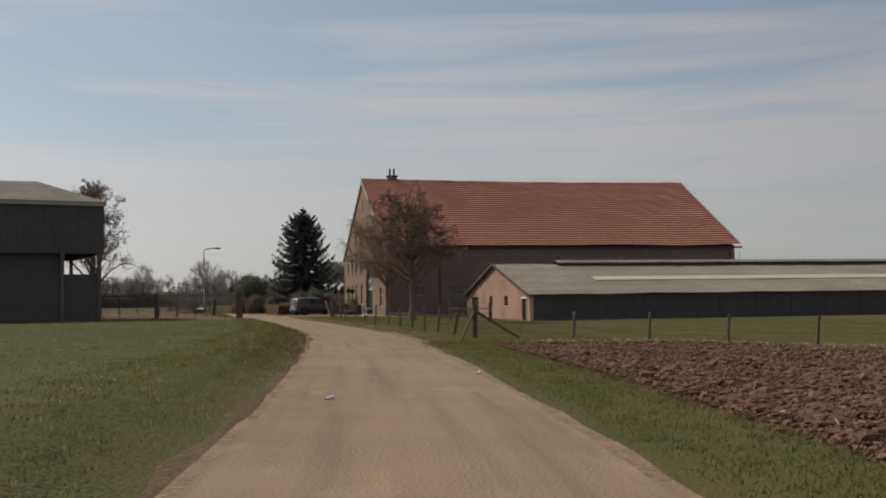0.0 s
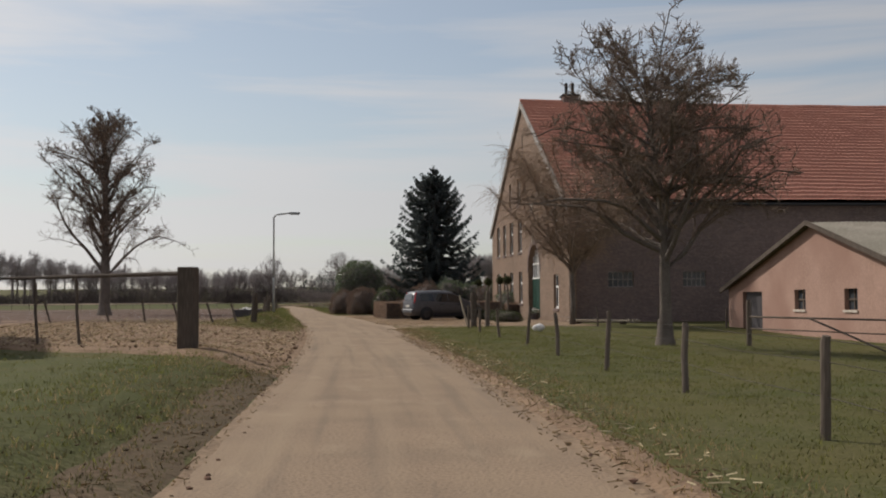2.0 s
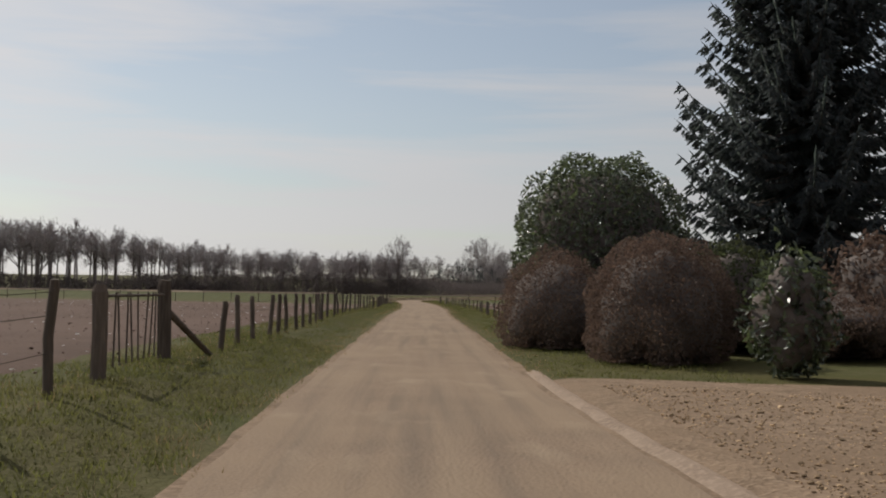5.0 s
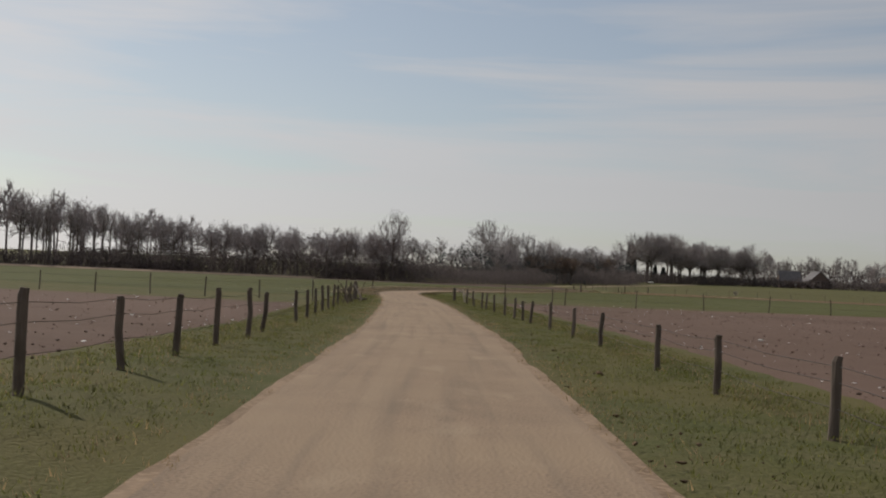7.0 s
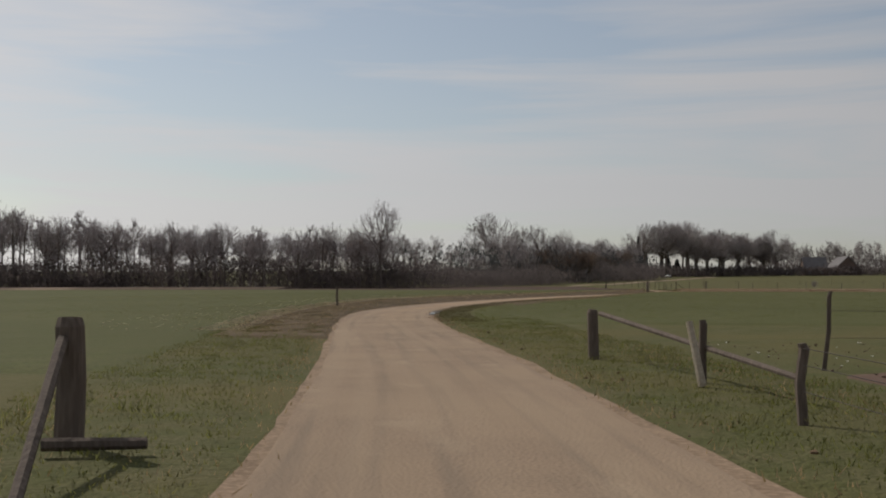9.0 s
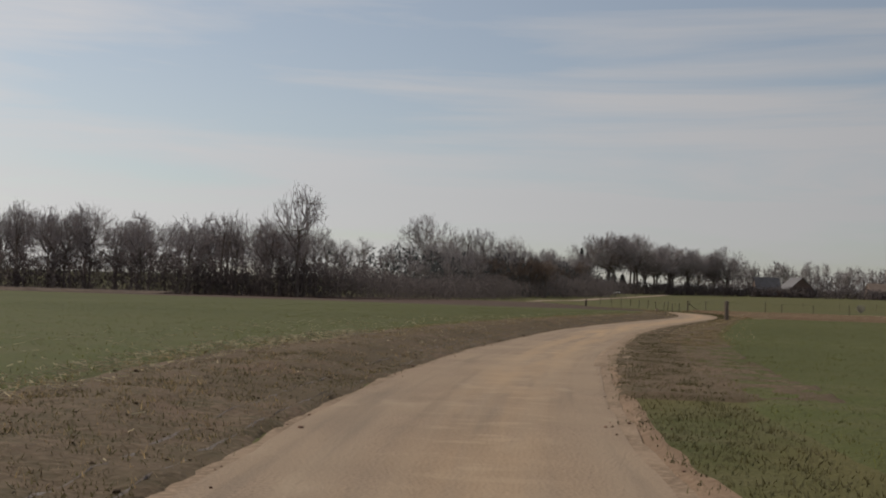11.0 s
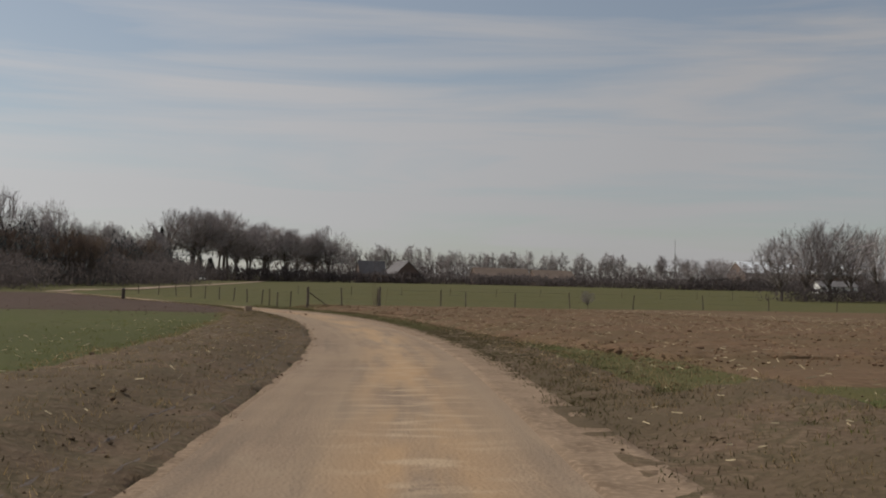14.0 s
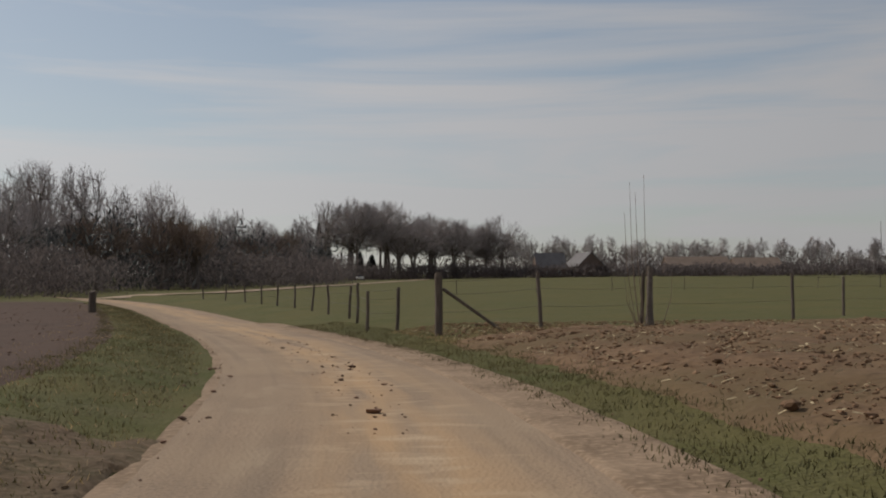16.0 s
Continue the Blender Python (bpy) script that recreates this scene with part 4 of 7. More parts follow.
def bare_tree_mesh(name, seed, height, trunk_r, first, width, mains, subs, twigs, shape, sides=5, droop=0.25, twig_mat=None, end_r=0.006, lean=0.0, rise=1.0, arch=0.0):
    """Trunk-and-limb mesh and twig mesh of a leafless tree. shape(h) gives the crown's half width at h (0..1) of its height."""
    rnd = random.Random(seed)
    trunk, fine = [], []

    def bent(start, way, length, r0, r1, segs, curl, up, store, n, bow=0.0):
        pts, rad, p, d = [start.copy()], [r0], start.copy(), way.normalized()
        for k in range(segs):
            d = (d + Vector((rnd.uniform(-1, 1), rnd.uniform(-1, 1), rnd.uniform(-1, 1))) * curl + Vector((0, 0, up + bow * (0.35 - k / segs)))).normalized()
            p = p + d * (length / segs)
            pts.append(p.copy())
            rad.append(r0 + (r1 - r0) * (k + 1) / segs)
        store.append(tube(pts, rad, n, False))
        return pts, rad
    lead, lrad = bent(Vector((0, 0, -0.15)), Vector((lean, 0, 1)), height * 0.95, trunk_r, trunk_r * 0.12, 12, 0.05, 0.05, trunk, max(sides, 7))
    # root flare
    trunk.append(tube([(0, 0, -0.2), (0, 0, 0.25), (0, 0, 0.7)], [trunk_r * 1.7, trunk_r * 1.2, trunk_r * 0.98], 8, False))
    for i in range(mains):
        f = first + (0.97 - first) * ((i + rnd.random()) / mains) ** 0.9
        k = f * 12
        j = min(int(k), 11)
        start = lead[j].lerp(lead[j + 1], k - j)
        rad = lrad[j]
        az = i * 2.4 + rnd.uniform(-0.5, 0.5)
        length = max(0.6, width * shape((f - first) / (1 - first)) * rnd.uniform(0.75, 1.15))
        tilt = rise * (0.55 + 0.9 * f)
        way = Vector((math.cos(az), math.sin(az), tilt * rnd.uniform(0.5, 1.2)))
        limb, lr = bent(start, way, length, min(rad * 0.55, 0.03 + length * 0.015), 0.014, 7, 0.28, 0.02 - droop * 0.12, trunk, sides, arch * (1.15 - f))
        for s_ in range(subs):
            q = rnd.uniform(0.22, 1.0) * 7
            a = min(int(q), 6)
            st = limb[a].lerp(limb[a + 1], q - a)
            out = (limb[a + 1] - limb[a]).normalized()
            way = out * 0.6 + Vector((rnd.uniform(-1, 1), rnd.uniform(-1, 1), rnd.uniform(-0.55, 1.0)))
            sl_ = length * rnd.uniform(0.22, 0.45) * (1.15 - q / 9)
            sub, _ = bent(st, way, sl_, max(0.011, lr[a] * 0.42), 0.009, 4, 0.36, 0.05, fine, 3)
            for t_ in range(twigs):
                q2 = rnd.uniform(0.15, 1.0) * 4
                b = min(int(q2), 3)
                st2 = sub[b].lerp(sub[b + 1], q2 - b)
                way = (sub[b + 1] - sub[b]).normalized() * 0.5 + Vector((rnd.uniform(-1, 1), rnd.uniform(-1, 1), rnd.uniform(-0.6, 0.9)))
                tl = sl_ * rnd.uniform(0.25, 0.55)
                tw, _ = bent(st2, way, tl, end_r * 1.8, end_r, 3, 0.5, 0.04, fine, 3)
                for u_ in range(2):
                    way = (tw[2] - tw[1]).normalized() + Vector((rnd.uniform(-1, 1), rnd.uniform(-1, 1), rnd.uniform(-0.5, 1)))
                    bent(tw[1 + u_], way, tl * 0.5, end_r * 1.3, end_r * 0.8, 1, 0.3, 0.0, fine, 3)
    return mesh(name + "_trunk", *join(trunk), M_BARK, True), mesh(name + "_crown", *join(fine), twig_mat or M_TWIG)


def tree_thing(name, meshes, x, y, label, turn=0.0, scale=1.0, group=""):
    t = tagged(new(name), label, "tree", group)
    t.matrix_world = pose(x, y, gz(x, y), 0, 0, turn) @ Matrix.Scale(scale, 4)
    part("trunk", meshes[0], t)
    part("crown", meshes[1], t, "bare twigs")
    return t


pear = bare_tree_mesh("pear", 5, 14.4, 0.40, 0.2, 6.7, 60, 13, 8, lambda h: 1.0 - 0.62 * h - 0.1 * math.sin(9 * h), 6, 0.1, end_r=0.008, rise=1.05, arch=0.75)
tree_thing("pear_tree", pear, -26.2, 107.3, "tall bare pear tree with a pyramidal tangle of spurred twigs", 40)
orch = bare_tree_mesh("orchard", 11, 8.1, 0.2, 0.27, 4.9, 52, 14, 9, lambda h: 1.0 - 0.45 * h, 6, 0.2, end_r=0.0065, lean=0.02, rise=0.62, arch=0.8)
tree_thing("old_fruit_tree", orch, 8.35, 67.2, "bare old fruit tree with crooked dark limbs in the paddock", 0)


def willow(seed, height, x, y):
    rnd = random.Random(seed)
    stem, hang = [], []
    stem.append(tube([(0, 0, -0.2), (0.05, 0, 1.0), (0.0, 0.05, 2.2), (0.1, 0.0, 3.3)], [0.16, 0.13, 0.12, 0.10], 8))
    for i in range(17):
        az = i * 2.39 + rnd.uniform(-0.3, 0.3)
        out = rnd.uniform(0.55, 1.15)
        pts, p, d = [], Vector((0.06, 0, 2.3 + 0.9 * rnd.random())), Vector((math.cos(az) * out, math.sin(az) * out, 1.0))
        for k in range(8):
            pts.append(p.copy())
            d = (d + Vector((rnd.uniform(-0.4, 0.4), rnd.uniform(-0.4, 0.4), 0.05))).normalized()
            p = p + d * (height - 2.5) / 6.6 * rnd.uniform(0.75, 1.1)
        stem.append(tube(pts, [0.055 - 0.006 * k for k in range(8)], 5, False))
        for w in range(420):
            q = rnd.uniform(1.2, 6.95)
            a = int(q)
            st = pts[a].lerp(pts[a + 1], q - a)
            h2, d2 = [st], Vector((rnd.uniform(-1, 1), rnd.uniform(-1, 1), rnd.uniform(-0.2, 1.0)))
            L = rnd.uniform(0.45, 1.5)
            for k in range(5):
                d2 = (d2 + Vector((rnd.uniform(-0.4, 0.4), rnd.uniform(-0.4, 0.4), -0.2))).normalized()
                h2.append(h2[-1] + d2 * L / 5)
            hang.append(tube(h2, [0.007, 0.006, 0.006, 0.005, 0.005, 0.004], 3, False))
    t = tagged(new("young_willow"), "small bare weeping willow with brown hanging twigs", "tree")
    t.matrix_world = pose(x, y, gz(x, y))
    part("trunk", mesh("willow_trunk", *stem[0], M_BARK, True), t)
    for limb in stem[1:]:
        part("limb", mesh("willow_limb", *limb, M_TWIG, True), t)
    part("crown", mesh("willow_crown", *join(hang), M_WILLOW), t, "thin brown hanging twigs")


willow(3, 9.3, 5.6, 89.5)


def spruce(seed, height, base, x, y):
    rnd = random.Random(seed)
    stem = [tube([(0, 0, -0.2), (0, 0, 0.5), (0.05, 0, height * 0.5), (0, 0, height - 0.2)], [0.40, 0.32, 0.19, 0.025], 9, False)]
    verts, faces = [], []

    def spray(a, b, w, drop):
        """A narrow hanging spray of needles from a to b."""
        side = (b - a).cross(Vector((0, 0, 1)))
        side = side.normalized() * w if side.length > 1e-6 else Vector((w, 0, 0))
        n = len(verts)
        dn = Vector((0, 0, -drop))
        verts.extend([a, (a + b) / 2 + side + dn * 0.6, b + dn * 0.3, (a + b) / 2 - side + dn * 0.6, (a + b) / 2 + Vector((0, 0, 0.03))])
        faces.extend([(n, n + 1, n + 4), (n + 1, n + 2, n + 4), (n + 2, n + 3, n + 4), (n + 3, n, n + 4)])

    def bough(z, az, L, f):
        """One bough: it sags from the trunk and lifts at its tip, hung with side sprays."""
        o = Vector((math.cos(az), math.sin(az), 0))
        cross = Vector((-o.y, o.x, 0))
        sag, lift = (0.30 - 0.26 * f) * L, (0.20 + 0.25 * f) * L
        pts = [Vector((0, 0, z)) + o * L * g - Vector((0, 0, sag * math.sin(g * 2.2))) + Vector((0, 0, lift * g ** 3)) for g in [q / 10 for q in range(11)]]
        stem.append(tube(pts, [0.035 * (1 - q / 11.5) for q in range(11)], 3, False))
        full = min(1.0, L / 2.2)
        for q in range(1, 11):
            a, b = pts[q - 1], pts[q]
            taper = 1.15 - 0.85 * (q / 10) ** 1.5
            spray(a, b + (b - a) * 0.35, 0.05, 0.07)
            for s_ in (-1, 1):
                for r_ in range(4):
                    ln = (0.30 + 0.42 * taper) * full * rnd.uniform(0.55, 1.1)
                    st = a.lerp(b, rnd.random())
                    e = st + cross * s_ * ln * 0.75 + o * ln * 0.5 + Vector((0, 0, -0.28 * ln - 0.12 * rnd.random()))
                    spray(st, e, 0.035 + 0.07 * ln, 0.10)
                    m_ = st.lerp(e, rnd.uniform(0.3, 0.7))
                    spray(m_, m_ + o * ln * 0.35 + Vector((0, 0, -0.30 * ln)), 0.03 + 0.04 * ln, 0.12)
    z = 2.0
    while z < height - 0.25:
        f = (z - 2.0) / (height - 2.0)
        deep = height - z
        reach = base * min(1.0, (deep / (0.66 * height)) ** 0.55) * (1.0 if z > 4 else 0.72 + 0.07 * z)
        if deep < 1.6:
            reach = 0.12 + 0.62 * deep
        count = 12 if deep > 3 else 8
        turn = rnd.uniform(0, 6.28)
        for k in range(count):
            bough(z + rnd.uniform(-0.15, 0.15), turn + k * 6.283 / count + rnd.uniform(-0.25, 0.25), reach * rnd.choice((0.62, 0.78, 0.9, 1.0, 1.08)) * rnd.uniform(0.94, 1.05), f)
        z += 0.42 + 0.12 * rnd.random() if deep > 2.5 else 0.3
    for k in range(6):
        a = Vector((0, 0, height - 0.9 + 0.15 * k))
        for az in (0, 2.1, 4.2):
            spray(a, a + Vector((math.cos(az + k) * 0.2, math.sin(az + k) * 0.2, 0.2)), 0.045, 0.02)
    t = tagged(new("spruce"), "tall dark blue-green spruce with drooping uneven branches", "tree")
    t.matrix_world = pose(x, y, gz(x, y))
    part("trunk", mesh("spruce_trunk", *join(stem), M_BARK, True), t)
    part("crown", mesh("spruce_crown", verts, faces, M_NEEDLE), t, "dense drooping needle sprays")


spruce(2, 14.6, 4.7, -8.4, 144.0)


def leaf_cloud(name, n, inside, size, mat, seed, stretch=1.0):
    """n small leaves, at points and outward ways that inside(rnd) gives."""
    rnd = random.Random(seed)
    verts, faces = [], []
    for i in range(n):
        p, nrm = inside(rnd)
        a = Vector((rnd.gauss(0, 1), rnd.gauss(0, 1), rnd.gauss(0, 1))) * 0.75 + nrm * 0.6
        a = a.normalized()
        t = a.orthogonal().normalized()
        t = (Matrix.Rotation(rnd.uniform(0, 6.28), 3, a) @ t) * size * rnd.uniform(0.6, 1.4)
        b = a.cross(t).normalized() * size * 0.5 * stretch * rnd.uniform(0.7, 1.2)
        k = len(verts)
        verts.extend([p - t, p + b + a * size * 0.15, p + t, p - b + a * size * 0.15])
        faces.append((k, k + 1, k + 2, k + 3))
    return mesh(name, verts, faces, mat)


def blob(cx_, cy_, cz_, rx, ry, rz, lump=0.18, seed=0, thick=0.25):
    """Points near the surface of a lumpy ellipsoid."""
    def inside(rnd):
        d = Vector((rnd.gauss(0, 1), rnd.gauss(0, 1), rnd.gauss(0, 1))).normalized()
        r = 1 + lump * noise.noise(d * 2.3 + Vector((seed, 0, 0))) * 1.6 + lump * 0.6 * noise.noise(d * 6 + Vector((0, seed, 0)))
        r *= 1 - thick * rnd.random() ** (2 if thick < 0.5 else 1)
        return Vector((cx_ + d.x * rx * r, cy_ + d.y * ry * r, max(0.05, cz_ + d.z * rz * r))), d
    return inside


def core_mesh(name, cz, rx, ry, rz, seed, lump=0.16):
    bm = bmesh.new()
    bmesh.ops.create_icosphere(bm, subdivisions=3, radius=1)
    for p in bm.verts:
        d = p.co.normalized()
        r = 0.8 * (1 + lump * noise.noise(d * 2.3 + Vector((seed, 0, 0))) * 1.6)
        p.co = Vector((d.x * rx * r, d.y * ry * r, max(-0.05, cz + d.z * rz * r)))
    return done(bm, name, M_CORE, True)


def shrub(name, label, x, y, rx, ry, rz, cz, n, size, mat, seed, lump=0.18, category="shrub", stretch=1.0, turn=0.0):
    t = tagged(new(name), label, category)
    t.matrix_world = pose(x, y, gz(x, y), 0, 0, turn)
    part("leaves", leaf_cloud(name + "_leaves", n, blob(0, 0, cz, rx, ry, rz, lump, seed), size, mat, seed, stretch), t)
    part("inside", core_mesh(name + "_inside", cz, rx, ry, rz, seed, lump), t, "dark branches inside")
    return t


shrub("holly_tree", "large round glossy dark evergreen beside the lane", -14.25, 135.6, 2.3, 2.6, 2.4, 2.5, 16000, 0.075, M_LEAF, 4, 0.12)
shrub("beech_bush", "brown withered beech bush clipped round", -12.25, 127.6, 1.4, 2.2, 1.6, 0.8, 30000, 0.034, M_BEECH, 7, 0.12)
shrub("beech_bush", "low brown withered beech bush on the verge", -14.8, 131.6, 1.3, 2.2, 1.45, 0.72, 20000, 0.034, M_BEECH, 9, 0.12)
shrub("beech_bush", "low brown withered beech bush under the spruce", -9.0, 130.4, 1.7, 2.4, 0.75, 0.6, 16000, 0.036, M_BEECH, 8, 0.24)
shrub("garden_shrub", "dense dark evergreen shrub between the round bushes", -10.9, 131.5, 1.3, 1.6, 1.3, 1.1, 6000, 0.06, M_BOX, 18, 0.2)
shrub("laurel_bush", "small glossy laurel bush on the gravel's edge", -10.1, 124.0, 0.62, 0.62, 1.0, 0.9, 1500, 0.07, M_LEAF, 12, 0.35)
shrub("conifer_shrub", "dark green rounded conifer beside the gable", 0.6, 124.8, 0.9, 0.9, 1.6, 1.4, 4000, 0.05, M_BOX, 14, 0.1)
shrub("conifer_shrub", "dark green rounded conifer beside the gable", -1.0, 126.0, 0.8, 0.8, 1.5, 1.3, 4000, 0.05, M_BOX, 15, 0.1)
for k in range(7):
    shrub("garden_shrub", "dark evergreen garden shrubs behind the hedge", -7.5 + 1.9 * k, 131.5 + 1.2 * (k % 3) + 0.3 * k, 1.5, 1.5, 1.5 + 0.3 * (k % 2), 1.3, 2600, 0.09, M_BEECH if k % 3 == 0 else M_LEAF, 20 + k, 0.2)


def hedge_block(label, x0, y0, x1, y1, width, height, seed, n):
    """A clipped hedge between two ground points."""
    a, b = Vector((x0, y0, 0)), Vector((x1, y1, 0))
    L, d = (b - a).length, (b - a).normalized()
    t = tagged(new("hedge"), label, "hedge", "clipped hedge at the yard")
    t.matrix_world = pose(x0, y0, gz(x0, y0), 0, 0, math.degrees(math.atan2(d.y, d.x)))

    def inside(rnd):
        f = rnd.random()
        dep = 0.10 * rnd.random() ** 2
        if f < 0.42:
            s_ = -1 if rnd.random() < 0.7 else 1
            return Vector((rnd.uniform(0, L), s_ * (width / 2 - dep) + 0.05 * noise.noise((rnd.random() * 9, f, seed)), rnd.uniform(0.03, height))), Vector((0, s_, 0))
        if f < 0.8:
            return Vector((rnd.uniform(0, L), rnd.uniform(-width / 2, width / 2), height - dep + 0.03 * rnd.gauss(0, 1))), Vector((0, 0, 1))
        e = 0 if rnd.random() < 0.5 else 1
        return Vector((dep if e == 0 else L - dep, rnd.uniform(-width / 2, width / 2), rnd.uniform(0.03, height))), Vector((-1 if e == 0 else 1, 0, 0))
    part("leaves", leaf_cloud("hedge_leaves", int(n * 2.6), inside, 0.03, M_HEDGE, seed), t)
    part("inside", done(box_bm(0.08, L - 0.08, -width / 2 + 0.08, width / 2 - 0.08, -0.05, height - 0.06), "hedge_inside", M_CORE), t, "dark twigs inside")


hedge_block("clipped brown beech hedge along the gravel", -9.0, 117.2, -8.15, 112.7, 0.8, 1.06, 31, 5200)
hedge_block("clipped brown beech hedge block at the gravel's edge", -7.75, 111.3, -6.0, 105.9, 1.0, 1.08, 32, 6500)
hedge_block("dark clipped hedge running to the farmhouse", -5.8, 107.9, 0.6, 109.3, 1.0, 1.1, 33, 7000)
hedge_block("low dark hedge before the gable", 0.2, 117.5, 1.6, 109.5, 1.0, 0.95, 34, 7000)

# the wood and the trees far off: a few kinds, each set many times


def crown_tree_mesh(name, seed, height, trunk_r, base, half, mains, subs, twigs, end_r, mat, flat=0.0, fork=0.5):
    """A leafless tree whose limbs fan out into a rounded crown from base to height, half wide; flat > 0 gives a level underside."""
    r = random.Random(seed)
    trunk, fine = [], []
    mid, rz = base + (height - base) * (0.42 - 0.25 * flat), (height - base) * (0.58 + 0.25 * flat)
    low = mid - base

    def dome(d, k):
        q = 1 + 0.16 * noise.noise(d * 1.9 + Vector((seed, 0, 0))) + 0.10 * noise.noise(d * 4.5 + Vector((0, seed, 0)))
        return Vector((d.x * half * q * k, d.y * half * q * k, mid + d.z * (rz if d.z > 0 else low) * q * k))

    def way(bias):
        return Vector((r.gauss(0, 1), r.gauss(0, 1), r.gauss(bias, 0.9))).normalized()

    def bow(a, b, r0, r1, segs, sides, store, sway):
        off = Vector((r.gauss(0, 1), r.gauss(0, 1), r.gauss(0.5, 0.6))) * (b - a).length * sway
        pts = [a.lerp(b, k / segs) + off * math.sin(math.pi * k / segs) for k in range(segs + 1)]
        store.append(tube(pts, [r0 + (r1 - r0) * k / segs for k in range(segs + 1)], sides, False))
        return pts

    def cone(a, b, r0):
        d = (b - a).normalized()
        u = d.orthogonal().normalized() * r0
        v = d.cross(u)
        fine.append(([a + u, a - u * 0.5 + v * 0.87, a - u * 0.5 - v * 0.87, b], [(0, 1, 3), (1, 2, 3), (2, 0, 3)]))
    top = Vector((r.uniform(-0.4, 0.4), r.uniform(-0.4, 0.4), base + (height - base) * fork))
    lead = bow(Vector((0, 0, -0.2)), top, trunk_r * 1.15, trunk_r * 0.55, 6, 7, trunk, 0.015)
    for i in range(mains):
        d = way(0.75 if i % 3 else 0.1)
        st = lead[-1 - (i % 3)].lerp(lead[-1 - (i % 3) - 1], r.random() * 0.8)
        limb = bow(st, dome(d, r.uniform(0.55, 0.8)), trunk_r * 0.34, end_r * 1.8, 4, 4, trunk, 0.1)
        for j in range(subs):
            d2 = (d * 1.5 + way(0.2)).normalized()
            a = limb[r.choice((1, 2, 3, 4))]
            b = dome(d2, r.uniform(0.68, 0.92))
            if (b - a).length > half * 0.8:
                b = a.lerp(b, 0.7)
            sub = bow(a, b, end_r * 2.8, end_r * 1.3, 3, 3, fine, 0.1)
            for k in range(twigs):
                c = sub[r.choice((1, 2, 2, 3, 3))]
                out = (c - Vector((0, 0, base))).normalized() + way(0.2) * 0.55
                e = c + out.normalized() * r.uniform(0.08, 0.24) * half * 1.6
                for _ in range(5):
                    q = Vector((e.x / half, e.y / half, (e.z - mid) / (rz if e.z > mid else low))).length
                    if q > 1.0:
                        e = c.lerp(e, 0.72)
                cone(c, e, end_r * 1.5)
                for m in range(3):
                    f = c.lerp(e, r.uniform(0.25, 0.9))
                    cone(f, f + ((e - c).normalized() + way(0.2) * 0.7) * r.uniform(0.05, 0.12) * half, end_r)
    return mesh(name + "_trunk", *join(trunk), M_BARK, True), mesh(name + "_crown", *join(fine), mat)


KINDS = [crown_tree_mesh("wood_a", 41, 16, 0.25, 3.8, 5.6, 13, 8, 3, 0.021, M_TWIG_HAZY, 0, 0.45),
         crown_tree_mesh("wood_b", 42, 16, 0.22, 6.4, 3.6, 11, 8, 3, 0.021, M_TWIG_HAZY, 0.1, 0.5),
         crown_tree_mesh("wood_c", 43, 16, 0.29, 3.2, 6.6, 14, 8, 3, 0.021, M_TWIG_HAZY, 0, 0.4),
         crown_tree_mesh("wood_d", 44, 16, 0.20, 7.0, 3.2, 10, 8, 3, 0.021, M_TWIG_HAZY, 0.1, 0.55)]
FAR_KINDS = [crown_tree_mesh("far_wood_a", 51, 16, 0.26, 4.6, 4.4, 9, 6, 3, 0.032, M_TWIG_HAZY, 0, 0.45),
             crown_tree_mesh("far_wood_b", 52, 16, 0.22, 6.6, 3.4, 9, 6, 3, 0.032, M_TWIG_HAZY, 0.1, 0.5)]
OAK = crown_tree_mesh("round_oak", 47, 15, 0.42, 3.4, 7.6, 18, 10, 4, 0.02, M_TWIG_HAZY, 0.1, 0.25)
BROAD = crown_tree_mesh("broad_tree", 49, 15, 0.36, 4.9, 7.4, 15, 9, 4, 0.024, M_TWIG_HAZY, 0.15, 0.3)
POLLARD = crown_tree_mesh("pollard", 50, 6, 0.40, 1.7, 3.0, 16, 10, 5, 0.013, M_TWIG, 0.2, 0.1)
rnd = random.Random(8)


def along(points, gap, jitter):
    out = []
    for (x0, y0), (x1, y1) in zip(points, points[1:]):
        L = math.hypot(x1 - x0, y1 - y0)
        k = 0.0
        while k < L:
            out.append((x0 + (x1 - x0) * k / L + rnd.uniform(-jitter, jitter), y0 + (y1 - y0) * k / L + rnd.uniform(-jitter, jitter)))
            k += gap * rnd.uniform(0.7, 1.3)
    return out


first_of = {}


def plant(kind, meshes, x, y, scale, label, group, turn=None):
    turn = rnd.uniform(0, 360) if turn is None else turn
    if kind not in first_of:
        first_of[kind] = tree_thing("bare_tree", meshes, x, y, label, turn, scale, group)
        return
    src = first_of[kind]
    c = copy_thing(src, Matrix.Identity(4))
    c.matrix_basis = pose(x, y, gz(x, y), 0, 0, turn) @ Matrix.Diagonal((scale * rnd.uniform(0.9, 1.1), scale * rnd.uniform(0.9, 1.1), scale, 1))
    tagged(c, label, "tree", group)


WOOD = [(-300, 250), (-215, 315), (-160, 362), (-128, 385), (-96, 412)]


